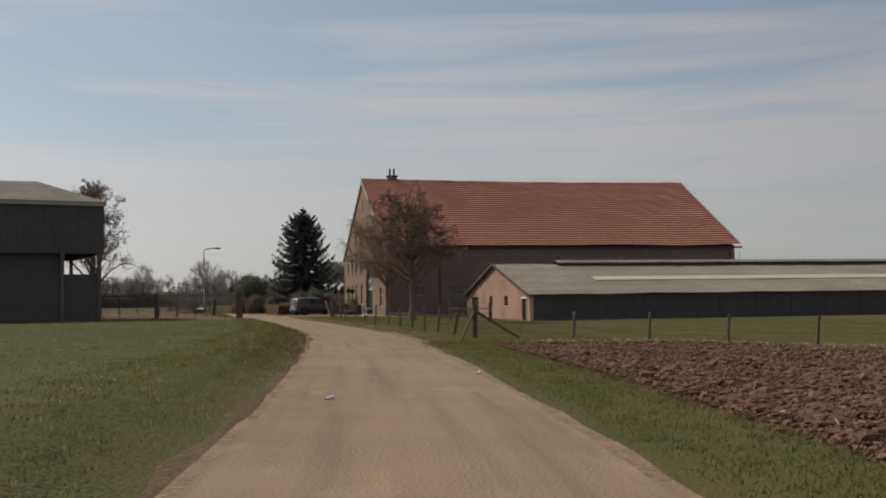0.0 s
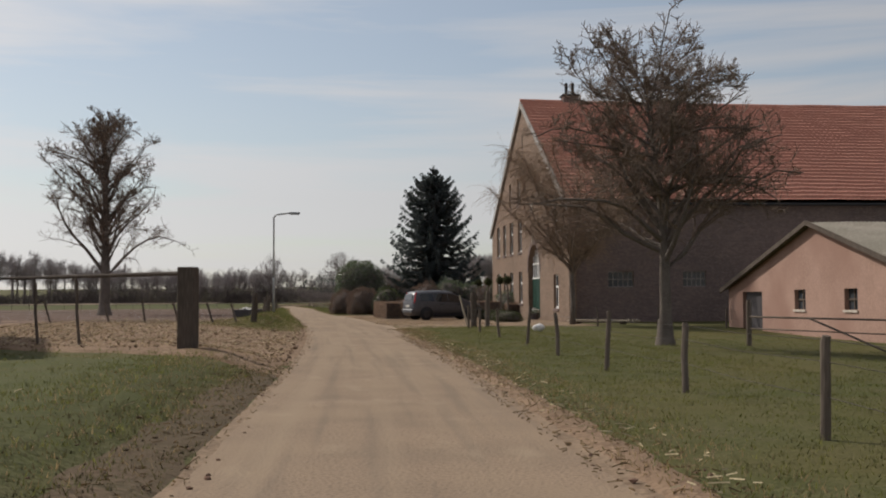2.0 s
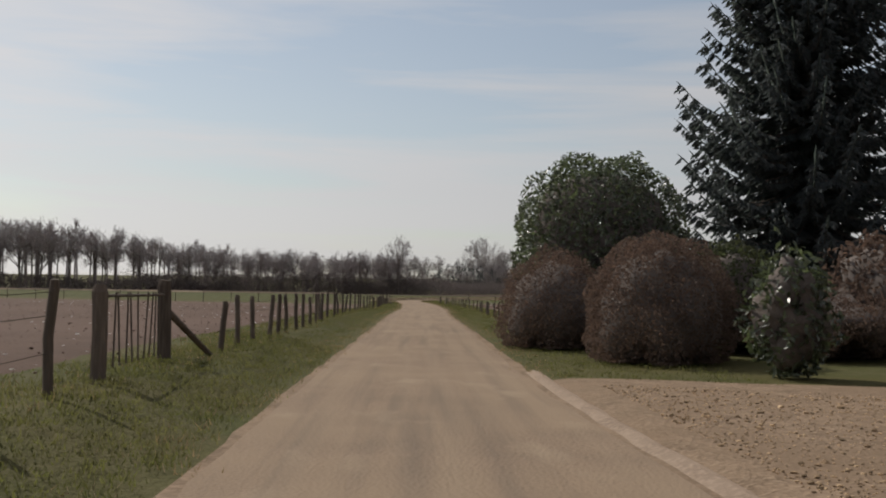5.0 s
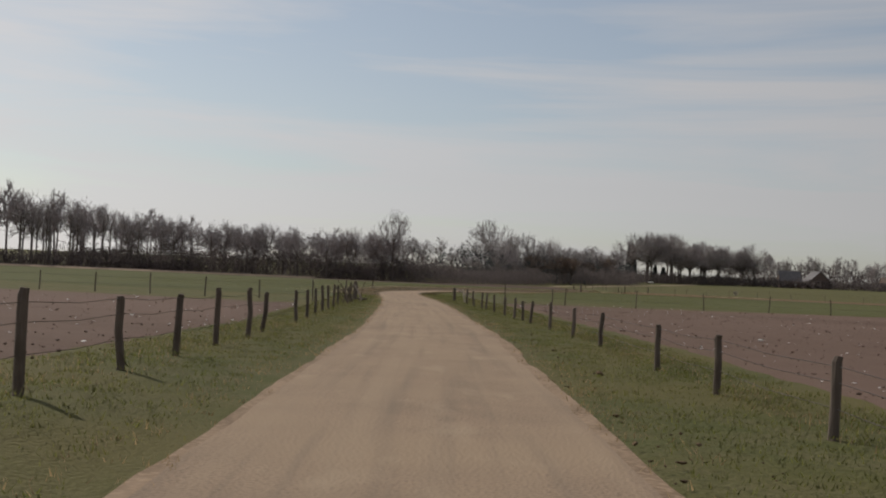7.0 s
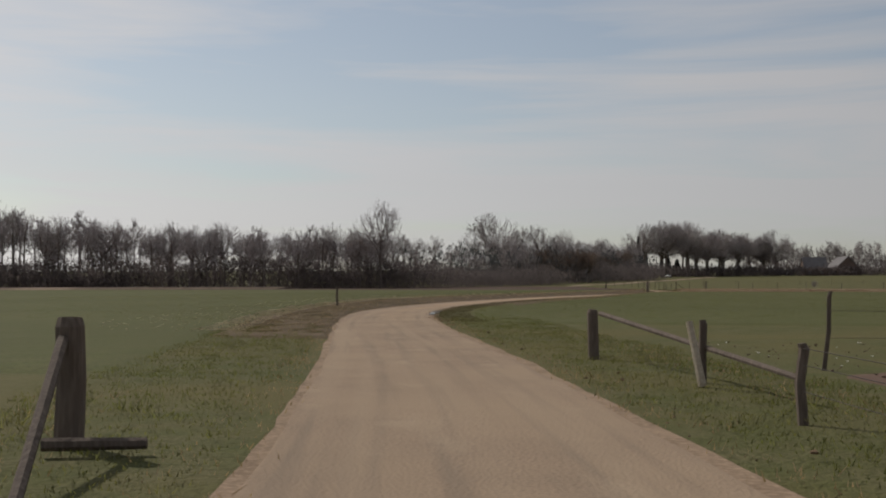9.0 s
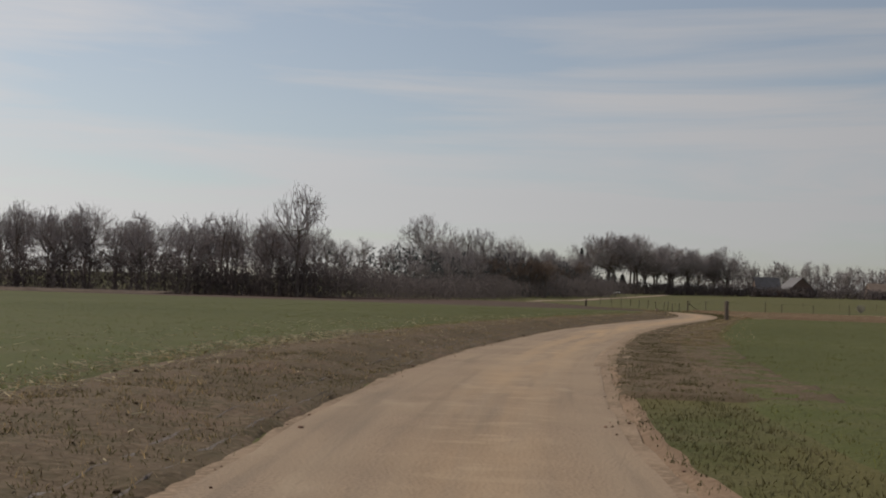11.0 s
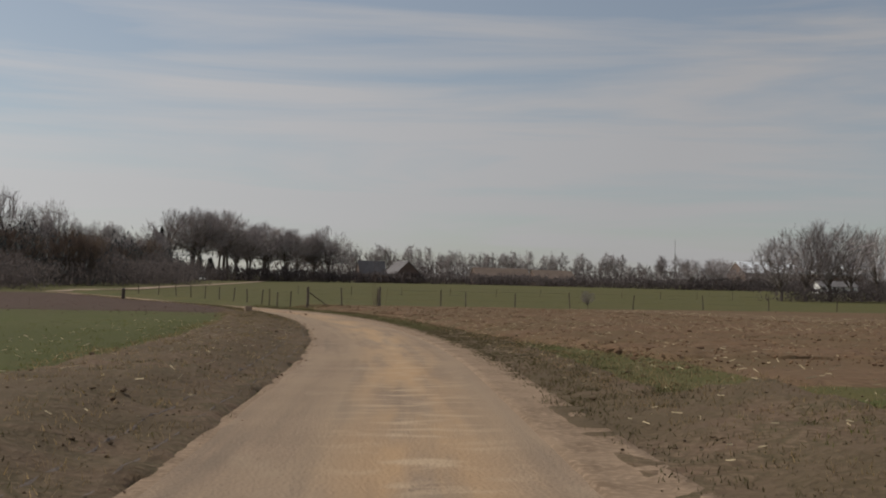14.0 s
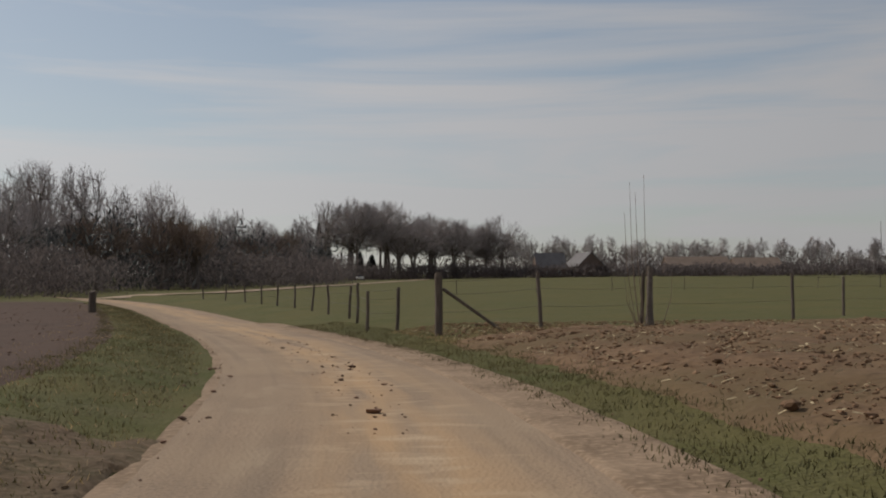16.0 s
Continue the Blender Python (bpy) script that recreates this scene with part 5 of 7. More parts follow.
def wood_mass(name, spots, label):
    """Many far trees (x, y, height) as one mass of trunks and twigs."""
    vs, fs, o = [], [], 0
    for me in [m for kind in FAR_KINDS for m in kind]:
        co = np.zeros(3 * len(me.vertices))
        me.vertices.foreach_get("co", co)
        vs.append(co.reshape(-1, 3))
        fs.append([tuple(p.vertices) for p in me.polygons])
    all_v, all_f = [], []
    for n, (x, y, h) in enumerate(spots):
        a, k = rnd.uniform(0, 6.28), h / 16
        turn = np.array([[math.cos(a), math.sin(a), 0], [-math.sin(a), math.cos(a), 0], [0, 0, 1]]) * k
        for q in (0, 1):
            v, f = vs[2 * (n % 2) + q], fs[2 * (n % 2) + q]
            all_v.append(v @ turn + (x, y, gz(x, y)))
            all_f += [tuple(c + o for c in p) for p in f]
            o += len(v)
    tagged(new(name, mesh(name, np.concatenate(all_v).tolist(), all_f, M_TWIG_HAZY)), label, "trees", "", "stuff")


behind = []
for off in (0, 6, 13, 21, 31):
    for x, y in along([(x - off * 0.55, y + off) for x, y in WOOD], 4.0 + off * 0.05, 1.8):
        k = rnd.choice((0, 1, 1, 2, 3, 3) if x < -150 else (0, 0, 1, 2, 2, 3))
        tall = min(19.0, 11.8 + 0.15 * max(0.0, -142 - x)) * rnd.uniform(0.86, 1.1)
        if off < 10:
            plant(k, KINDS[k], x, y, tall / 16, "tall bare tree at the edge of the wood", "trees of the wood")
        else:
            behind.append((x, y, tall * 1.02))
wood_mass("wood_behind", behind, "close-set bare trees deeper in the wood")
plant(0, KINDS[0], -100.2, 405.5, 1.08, "tall bare tree rising above the wood", "trees of the wood")
plant("round", OAK, -108.9, 563.6, 1.5, "large round-crowned bare tree above the wood", "trees of the wood")
for x, y in along([(-96, 430), (-84, 470), (-100, 520)], 7, 5) + along([(-150, 470), (-110, 560)], 8, 8) + along([(-98, 540), (-76, 640), (-74, 700)], 7, 6) + along([(-84, 500), (-66, 590)], 8, 4):
    k = rnd.randrange(4)
    plant(k, KINDS[k], x, y, rnd.uniform(0.72, 1.05) if y > 490 else rnd.uniform(0.48, 0.7), "bare tree in the mixed wood", "trees of the wood")
for x, y in along([(-64, 695), (-52, 712), (-34, 735), (-8, 757)], 4.6, 5):
    tall = rnd.uniform(1.3, 1.6) * (1.08 if x < -45 else 0.92)
    if rnd.random() < 0.3:
        plant("round", OAK, x, y, tall * 1.02, "bare round-crowned tree in a grove", "grove of broad trees")
    else:
        plant("broad", BROAD, x, y, tall, "bare broad-crowned tree in a grove", "grove of broad trees")
wood_mass("far_trees", [(x, y, rnd.uniform(14, 21)) for x, y in along([(-5, 840), (120, 930), (330, 980), (560, 1010)], 4.2, 8)], "far bare trees behind the farms")
for x, y, sc in ((132, 720, 0.8), (146, 726, 0.85), (160, 735, 0.8), (172, 742, 0.75)):
    plant("round", OAK, x, y, sc, "bushy bare tree beyond the meadow", "far trees")
for x, y, sc in ((-74.75, 504.4, 1.6), (-70.95, 505, 1.5), (-66.3, 567, 1.7), (-81, 497, 1.55), (-76.5, 530, 1.5), (-70.5, 548, 1.4)):
    plant("pollard", POLLARD, x, y, sc, "pollard tree with a bushy head of twigs", "pollards by the lane")


def brush(name, points, height, width, n, size, mat, label, seed):
    """Dense undergrowth along a line, as one mass of twigs and leaves."""
    r = random.Random(seed)
    verts, faces = [], []
    seg = [math.hypot(b[0] - a[0], b[1] - a[1]) for a, b in zip(points, points[1:])]
    for i in range(n):
        q = r.uniform(0, sum(seg))
        k = 0
        while q > seg[k] and k < len(seg) - 1:
            q -= seg[k]
            k += 1
        (x0, y0), (x1, y1) = points[k], points[k + 1]
        f = q / seg[k]
        x, y = x0 + (x1 - x0) * f + r.gauss(0, width / 2), y0 + (y1 - y0) * f + r.gauss(0, width / 2)
        top = height * (0.72 + 0.5 * noise.noise((x * 0.12, y * 0.12, seed)) + 0.2 * noise.noise((x * 0.5, y * 0.5, seed)))
        z = gz(x, y) + top * r.random() ** 0.8
        p = Vector((x, y, z))
        t = Vector((r.gauss(0, 0.5), r.gauss(0, 0.5), r.gauss(0, 1))).normalized() * size * r.uniform(0.6, 1.6)
        b = Vector((r.gauss(0, 1), r.gauss(0, 1), r.gauss(0, 0.5))).normalized() * size * r.uniform(0.12, 0.4)
        o = len(verts)
        verts.extend([p - t, p + b, p + t, p - b])
        faces.append((o, o + 1, o + 2, o + 3))
    return tagged(new(name, mesh(name, verts, faces, mat)), label, "undergrowth", "", "stuff")


# undergrowth brown raised somewhat, with the haze over far growth in its colour
M_BRUSH = vary(material("undergrowth", (0.14, 0.118, 0.112), (0.115, 0.098, 0.095), 0.05, 0.95, 0, 1), 0.85, 1.15)
M_BRUSH_DARK = vary(material("dark_conifers", (0.062, 0.065, 0.065), (0.075, 0.074, 0.072), 0.05, 0.95, 0, 1), 0.8, 1.2)
for brush_material in (M_BRUSH, M_BRUSH_DARK):
    leafy(brush_material, 0.5, (1.0, 1.0, 1.0))
brush("undergrowth", [(-310, 255), (-215, 322), (-160, 368), (-140, 383)], 4.6, 9, 34000, 0.42, M_BRUSH, "brown undergrowth along the edge of the wood", 1)
brush("undergrowth", [(-160, 368), (-128, 391), (-94, 418)], 7.0, 8, 46000, 0.28, M_BRUSH, "tall brown thicket along the edge of the wood", 11)
brush("undergrowth", [(-118, 402), (-92, 418), (-82, 450), (-78, 480)], 5.0, 7, 44000, 0.2, M_BRUSH, "brown undergrowth by the lane's end", 2)
brush("dark_conifers", [(-112, 480), (-92, 490), (-80, 560), (-74, 640)], 10.5, 16, 30000, 0.55, M_BRUSH_DARK, "dark conifers and ivy in the wood", 3)
brush("undergrowth", [(-76, 500), (-62, 540), (-66, 640)], 6.5, 9, 30000, 0.27, M_BRUSH, "brown thicket beyond the lane", 4)
brush("undergrowth", [(-70, 690), (-40, 725), (10, 762), (70, 772), (130, 720), (175, 742), (300, 790)], 5.6, 9, 40000, 0.7, M_BRUSH, "far hedge and brush before the farms", 5)
brush("undergrowth", [(-20, 860), (120, 960), (400, 1050), (900, 1200)], 15, 22, 42000, 1.1, M_BRUSH, "distant woodland", 6)
brush("undergrowth", [(-900, 300), (-500, 330), (-330, 300)], 10, 20, 16000, 1.0, M_BRUSH, "distant woodland", 7)
brush("undergrowth", [(38, 474), (76, 496)], 2.6, 5, 5000, 0.3, M_BRUSH, "scrub below the bushy trees", 8)


def cypress(x, y, h, r, seed):
    rn = random.Random(seed)

    def inside(rnd_):
        z = rnd_.random()
        w = r * (1 - z) ** 0.6 * (0.85 + 0.3 * noise.noise((z * 9, seed, 0)))
        a = rnd_.uniform(0, 6.283)
        return Vector((math.cos(a) * w, math.sin(a) * w, 0.1 + z * h)), Vector((math.cos(a), math.sin(a), 0.5))
    t = tagged(new("cypress"), "slim dark columnar cypress beside the wood", "tree")
    t.matrix_world = pose(x, y, gz(x, y))
    part("leaves", leaf_cloud("cypress_leaves", 2500, inside, 0.5, M_BRUSH_DARK, seed), t)
    v_, f_ = tube([(0, 0, -0.3), (0, 0, h * 0.9)], [0.35, 0.1], 7)
    part("trunk", mesh("cypress_trunk", v_, f_, M_BARK), t)


cypress(-72.5, 748, 19.5, 2.3, 1)
cypress(-70.0, 752, 18.0, 2.2, 2)
cypress(-58.0, 740, 9.0, 2.0, 3)
cypress(-54.0, 745, 8.0, 2.4, 4)

# ---------------------------------------------------------------- fences and posts


def post_mesh(name, h, r, seed, sides=8):
    rn = random.Random(seed)
    pts = [(0.02 * rn.uniform(-1, 1), 0.02 * rn.uniform(-1, 1), z) for z in (-0.35, 0.0, h * 0.5, h * 0.93)] + [(0, 0, h)]
    v_, f_ = tube(pts, [r * 1.02, r, r * rn.uniform(0.92, 1.02), r * 0.96, r * 0.8], sides)
    return mesh(name, v_, f_, M_POST)


POSTS = [post_mesh("round_post", 1.22, 0.048, k) for k in range(4)]
THICK = [post_mesh("thick_post", 1.5, 0.15, 10 + k, 10) for k in range(2)]
STAKES = [post_mesh("stake", 1.2, 0.035, 20 + k, 6) for k in range(2)]
pr = random.Random(77)


def fence(label, points, meshes=None, wires=(0.45, 0.85, 1.1), lean=3.0, scale=1.0, name="fence", group="", tip=0.0):
    """A post-and-wire fence: each post and each wire a part. A point may carry a tilt of its own towards +x; tip tilts all."""
    x0, y0 = points[0][:2]
    t = tagged(group_at(name, x0, y0, gz(x0, y0)), label, "fence", group)
    tops = []
    for x, y, *own in points:
        z = gz(x, y) - gz(x0, y0)
        k = scale * pr.uniform(0.93, 1.08)
        a = own[0] if own else tip + pr.gauss(0, lean)
        m = pose(x - x0, y - y0, z, pr.gauss(0, lean), a, 0) @ Matrix.Rotation(pr.uniform(0, 6.28), 4, "Z") @ Matrix.Diagonal((1, 1, k, 1))
        part("post", pr.choice(meshes or POSTS), t, m=m)
        tops.append((x - x0, y - y0, z, math.tan(radians(a))))
    for w in wires:
        pts, h = [], w * scale
        for a, b in zip(tops, tops[1:]):
            pts += [(a[0] + h * a[3], a[1], a[2] + h), ((a[0] + b[0] + h * (a[3] + b[3])) / 2, (a[1] + b[1]) / 2, (a[2] + b[2]) / 2 + h - 0.03)]
        pts.append((tops[-1][0] + h * tops[-1][3], tops[-1][1], tops[-1][2] + h))
        if len(pts) > 1:
            v_, f_ = tube(pts, [0.004] * len(pts), 3, False)
            part("wire", mesh("wire", v_, f_, M_WIRE), t)
    return t


def beside(s, y0, y1, gap, jitter=0.25):
    out, y = [], y0
    while y < y1:
        out.append((cx(y) + s + pr.uniform(-0.06, 0.06), y))
        y += gap + pr.uniform(-jitter, jitter)
    return out


def pole(parent, a, b, r, mat=M_POST, name="brace", sides=7):
    v_, f_ = tube([a, b], [r, r * 0.85], sides)
    return part(name, mesh(name, v_, f_, mat), parent)


paddock = [(11.3, 28.0), (10.65, 31.0), (10.05, 34.4), (9.5, 38.0), (8.9, 42.2), (8.2, 46.3), (7.4, 51.2), (6.45, 55.6), (5.5, 61.0), (4.5, 66.9), (3.3, 72.6), (2.15, 78.0), (1.1, 84.2)]
f1 = fence("paddock fence of round weathered posts and wire", paddock, scale=0.8)
for dx, dy in ((-0.5, -1.3), (1.5, -0.7)):
    pole(f1, (0, 0, 0.9), (dx, dy, -0.05), 0.045)
part("post", THICK[0], f1, m=Matrix.Diagonal((0.6, 0.6, 0.72, 1)))
fence("paddock fence of thin posts beside the ploughed field", [(11.3, 28.0), (14.4, 26.4), (16.6, 25.2), (18.9, 24.6), (21.5, 24.3), (25, 24.0), (29, 23.8), (34, 23.5), (40, 23.4), (47, 23.2)], wires=(0.5, 0.95), scale=0.66)
fence("low paddock fence before the long brick wall", [(6.8, 88.0), (9.5, 87.0), (12.5, 86.5), (15.5, 86.3), (18.5, 86.4)], wires=(0.5, 0.9), scale=0.75)

g1 = tagged(group_at("field_gate", 11.0, 69.7, gz(11.0, 69.7)), "rusty bar gate and posts before the pink shed", "gate")
part("post", THICK[0], g1, m=Matrix.Diagonal((0.55, 0.55, 0.9, 1)))
part("post", THICK[1], g1, m=pose(2.6, -5.9, -0.05) @ Matrix.Diagonal((0.8, 0.8, 0.85, 1)))
pole(g1, (0, 0, 0.85), (2.6, -5.9, 0.85), 0.03, name="bar")
pole(g1, (0, 0, 0.5), (2.6, -5.9, 0.5), 0.02, name="bar")
pole(g1, (1.2, -2.7, 0.85), (2.5, -5.7, 0.05), 0.03, name="brace")

g2 = tagged(group_at("yard_gatepost", 1.1, 86.4, gz(1.1, 86.4)), "thick weathered gate posts with a diagonal rail at the gravel yard", "gate post")
part("post", THICK[0], g2, m=Matrix.Diagonal((1, 1, 1.05, 1)))
part("post", THICK[1], g2, m=pose(0.6, 0.3, 0, 0, 2, 0) @ Matrix.Diagonal((0.75, 0.75, 1.1, 1)))
pole(g2, (0.05, 0, 1.1), (0.6, 0.3, 0.72), 0.05, name="rail")
pole(g2, (-0.35, 0.6, 0.02), (-0.75, 0.9, 1.45), 0.05, M_PALE, "leaning_stake")

# the pole fence across the field entrance
g3 = tagged(group_at("pole_fence", -1.73, 56.9, gz(-1.73, 56.9)), "field entrance with thick weathered posts and one long top pole", "fence")
part("post", done(box_bm(-0.17, 0.17, -0.17, 0.17, -0.3, 1.62, 0.02), "square_post", M_POST), g3, "thick square weathered post")
for x, y in ((-5.6, 2.6), (-13.5, 6.6)):
    part("post", THICK[1], g3, m=pose(x, y, 0.05) @ Matrix.Diagonal((1, 1, 1.0, 1)))
for x, y in ((-2.9, 1.3), (-4.2, 2.0), (-8.3, 4.0), (-10.5, 5.1)):
    part("post", STAKES[0], g3, m=pose(x, y, 0, 2, -2, 0) @ Matrix.Diagonal((1, 1, 1.2, 1)))
pole(g3, (0, 0, 1.5), (-5.6, 2.6, 1.48), 0.045, name="rail")
pole(g3, (-5.6, 2.6, 1.48), (-19, 9.3, 1.5), 0.045, name="rail")

fence("old leaning posts at the edge of the brown field", [(-20.5, 83.5), (-17.6, 82.6), (-14.4, 81.6), (-12.6, 81.2), (-11.1, 81.2), (-9.85, 82.0), (-9.3, 83.6)], POSTS, (0.6, 1.0), 4, 0.8, tip=-17)
f0 = fence("leaning field fence of grey posts", [(-9.0, 85.2, 3), (-10.2, 89.3, 6), (-10.6, 92.4, 15), (-11.8, 96.6, 7)], POSTS, (0.6, 1.05), 3, 0.95)
part("post", THICK[0], f0, "thick old corner post", m=pose(0, 0, 0, 2, 4, 0) @ Matrix.Diagonal((0.95, 0.95, 0.9, 1)))
lf = [(-11.95, 97.9, 4), (-12.75, 99.8, 8), (-13.9, 103.4, 5), (-15.0, 106.9, 9), (-15.8, 110.0, 8), (-15.95, 111.5, 5), (-16.4, 113.1, 4), (-16.95, 115.2, 3)]
fence("leaning verge fence of grey posts and wire", lf, lean=3, scale=0.84)
g4 = tagged(group_at("wire_gate", -17.35, 116.7, gz(-17.35, 116.7)), "field gate of thin upright bars between thick posts", "gate")
part("post", THICK[0], g4, m=Matrix.Diagonal((0.55, 0.55, 0.66, 1)))
part("post", THICK[1], g4, m=pose(-1.05, 3.3, 0) @ Matrix.Diagonal((0.65, 0.65, 0.72, 1)))
pole(g4, (0, 0, 0.88), (-1.05, 3.3, 0.88), 0.02, name="rail")
pole(g4, (-1.05, 3.3, 0.7), (-1.0, 4.6, 0.0), 0.05)
for k in range(1, 11):
    f = k / 11
    pole(g4, (-1.05 * f, 3.3 * f, 0.1), (-1.05 * f + pr.uniform(-0.05, 0.05), 3.3 * f, 0.92), 0.012, name="upright_bar", sides=4)
left_posts = beside(-3.3, 122.5, 140, 1.7, 0.3) + beside(-3.4, 140, 175, 2.7) + [(cx(y) - 3.45, y) for y in (176.8, 182.2, 185.2, 188.2, 191.0, 193.6, 196.4, 199.2)]
fence("verge fence of round weathered posts and wire", left_posts, lean=2, scale=0.68)
right_posts = beside(3.75, 138, 176, 3.5) + [(cx(y) + 3.75 - 0.02 * (y - 179), y) for y in (179.2, 182.6, 186.2, 190.0, 191.8, 194.0, 197.0, 200.7, 203.8, 205.6, 209.5, 213.0)]
fence("verge fence of round weathered posts and wire", right_posts, lean=2, scale=0.57)
fence("cross fence of thin posts at the field's end", [(-43.5 - 2.4 * k, 205.1 - 0.82 * k) for k in range(34)], STAKES, (0.5, 0.95), 2, 0.75)
fence("cross fence of thin posts at the field's end", [(-37.0, 219.3), (-34.4, 220.8)] + [(-33.7 + 4.0 * k, 221.2 + 2.6 * k) for k in range(26)], STAKES, (0.5, 0.95), 2, 0.85)
g5 = tagged(group_at("fence_end", -43.2, 210.4, gz(-43.2, 210.4)), "braced fence end with a bundle of leaning sticks", "fence")
part("post", THICK[0], g5, m=Matrix.Diagonal((0.75, 0.75, 0.62, 1)))
for k in range(15):
    dy = -pr.uniform(1.5, 9.5)
    a = (-0.29 * dy + pr.uniform(-0.5, 0.5), dy)
    pole(g5, (a[0], a[1], -0.02), (a[0] + pr.uniform(-0.55, 0.45), a[1] + pr.uniform(-0.8, 0.8), pr.uniform(0.6, 1.05)), pr.choice((0.02, 0.03, 0.045)), name="leaning_stick", sides=5)
pole(g5, (-0.05, 0.0, 0.8), (1.2, -2.4, 0.02), 0.045)
pole(g5, (0.1, -0.5, 0.06), (0.75, -0.2, 0.05), 0.05, name="fallen_pole")
g6 = tagged(group_at("fence_end", -40.4, 220.9, gz(-40.4, 220.9)), "braced fence end post with a pale leaning stake", "fence")
part("post", THICK[1], g6, m=Matrix.Diagonal((0.6, 0.6, 0.52, 1)))
part("post", POSTS[0], g6, m=pose(1.75, -4.2, 0) @ Matrix.Diagonal((1, 1, 0.62, 1)))
pole(g6, (0.15, -0.3, 0.72), (2.7, -6.3, 0.25), 0.04)
pole(g6, (1.75, -4.7, 0), (1.6, -4.6, 0.75), 0.05, M_PALE, "pale_stake")

for nm, lab, x, y, r, h in (("marker_stake", "single weathered stake at the crop's edge", -56.0, 253.2, 0.06, 0.88), ("field_post", "stout square field post at the bend", -45.0, 320.9, 0.13, 1.26), ("field_post", "short stout post at the brown field", -57.4, 408.7, 0.16, 0.9)):
    t = tagged(group_at(nm, x, y, gz(x, y)), lab, "post")
    part("post", post_mesh(nm, h, r, 60 + int(h * 10), 9), t)

f7 = fence("wire fence of mixed posts along the meadow", [(-44.0, 387.2), (-41.8, 386.8), (-39.3, 388.2), (-33.95, 393.2), (-31.6, 395.5), (-27.5, 396.5), (-22.8, 397.5), (-17, 399), (-10, 401), (-3, 403), (5, 405.5), (14, 408), (24, 411), (35, 414), (47, 417)], wires=(0.5, 0.9, 1.2), lean=3, scale=0.96)
part("post", THICK[0], f7, m=Matrix.Diagonal((0.6, 0.6, 0.9, 1)))
pole(f7, (0.1, 0, 1.0), (1.45, -0.25, 0.02), 0.04)
fence("wire fence of mixed posts beside the lane", [(-44.9, 390.6), (-45.7, 392.4), (-46.1, 396.0), (-46.5, 399.6), (-47.5, 404.5), (-48.5, 409.5), (-49.7, 414.5), (-51.0, 419), (-52.4, 424), (-54.0, 429), (-56, 434.5), (-58.4, 440)], wires=(0.5, 0.9, 1.15), lean=3, scale=0.9)
fence("far meadow fence of thin posts", [(-40 + 7 * k, 455 + 2.2 * k) for k in range(22)], STAKES, (0.6, 1.0), 2)

# sprouting stump in the meadow fence
t = tagged(group_at("willow_stump", -39.2, 387.9, gz(-39.2, 387.9)), "cut willow stump with tall bare shoots in the fence", "stump")
part("stump", mesh("stump_wood", *tube([(0, 0, -0.3), (0.02, 0, 0.3), (0.05, 0.03, 1.35), (0.1, 0.02, 1.3)], [0.14, 0.08, 0.055, 0.03], 8), M_BARK), t)
sp = []
for k in range(9):
    a = pr.uniform(0, 6.28)
    h = (0.9, 1.2, 3.4, 1.5, 0.8, 3.3, 1.1, 2.6, 3.0)[k]
    sp.append(tube([(0.3 * math.cos(a), 0.3 * math.sin(a), 0), (0.5 * math.cos(a), 0.4 * math.sin(a), h * 0.5), (0.55 * math.cos(a), 0.4 * math.sin(a), h)], [0.012, 0.008, 0.004], 4))
part("shoots", mesh("shoots", *join(sp), M_TWIG), t)

# ---------------------------------------------------------------- lamp, trough, litter


def street_lamp(x, y):
    t = tagged(group_at("street_lamp", x, y, gz(x, y), 20), "slim galvanised street lamp with one curved arm", "lamp")
    v_, f_ = tube([(0, 0, -0.3), (0, 0, 2.4), (0, 0, 2.55)], [0.085, 0.085, 0.06], 12)
    part("base_pole", mesh("base_pole", v_, f_, M_METAL, True), t)
    arc = [(0, 0, 2.5), (0, 0, 6.6)] + [(0.32 - 0.32 * math.cos(radians(a)), 0, 6.6 + 0.3 * math.sin(radians(a))) for a in (20, 40, 60, 80)] + [(1.1, 0, 7.0)]
    v_, f_ = tube(arc, [0.055] * len(arc), 10)
    part("pole", mesh("lamp_pole", v_, f_, M_METAL, True), t)
    hd = part("lamp_head", done(box_bm(1.0, 1.8, -0.13, 0.13, 6.94, 7.07, 0.05), "lamp_head", M_LAMP), t, "flat grey lamp head")
    box("lamp_glass", 1.15, 1.75, -0.1, 0.1, 6.90, 6.936, M_GLASS, hd)


street_lamp(-14.85, 109.1)

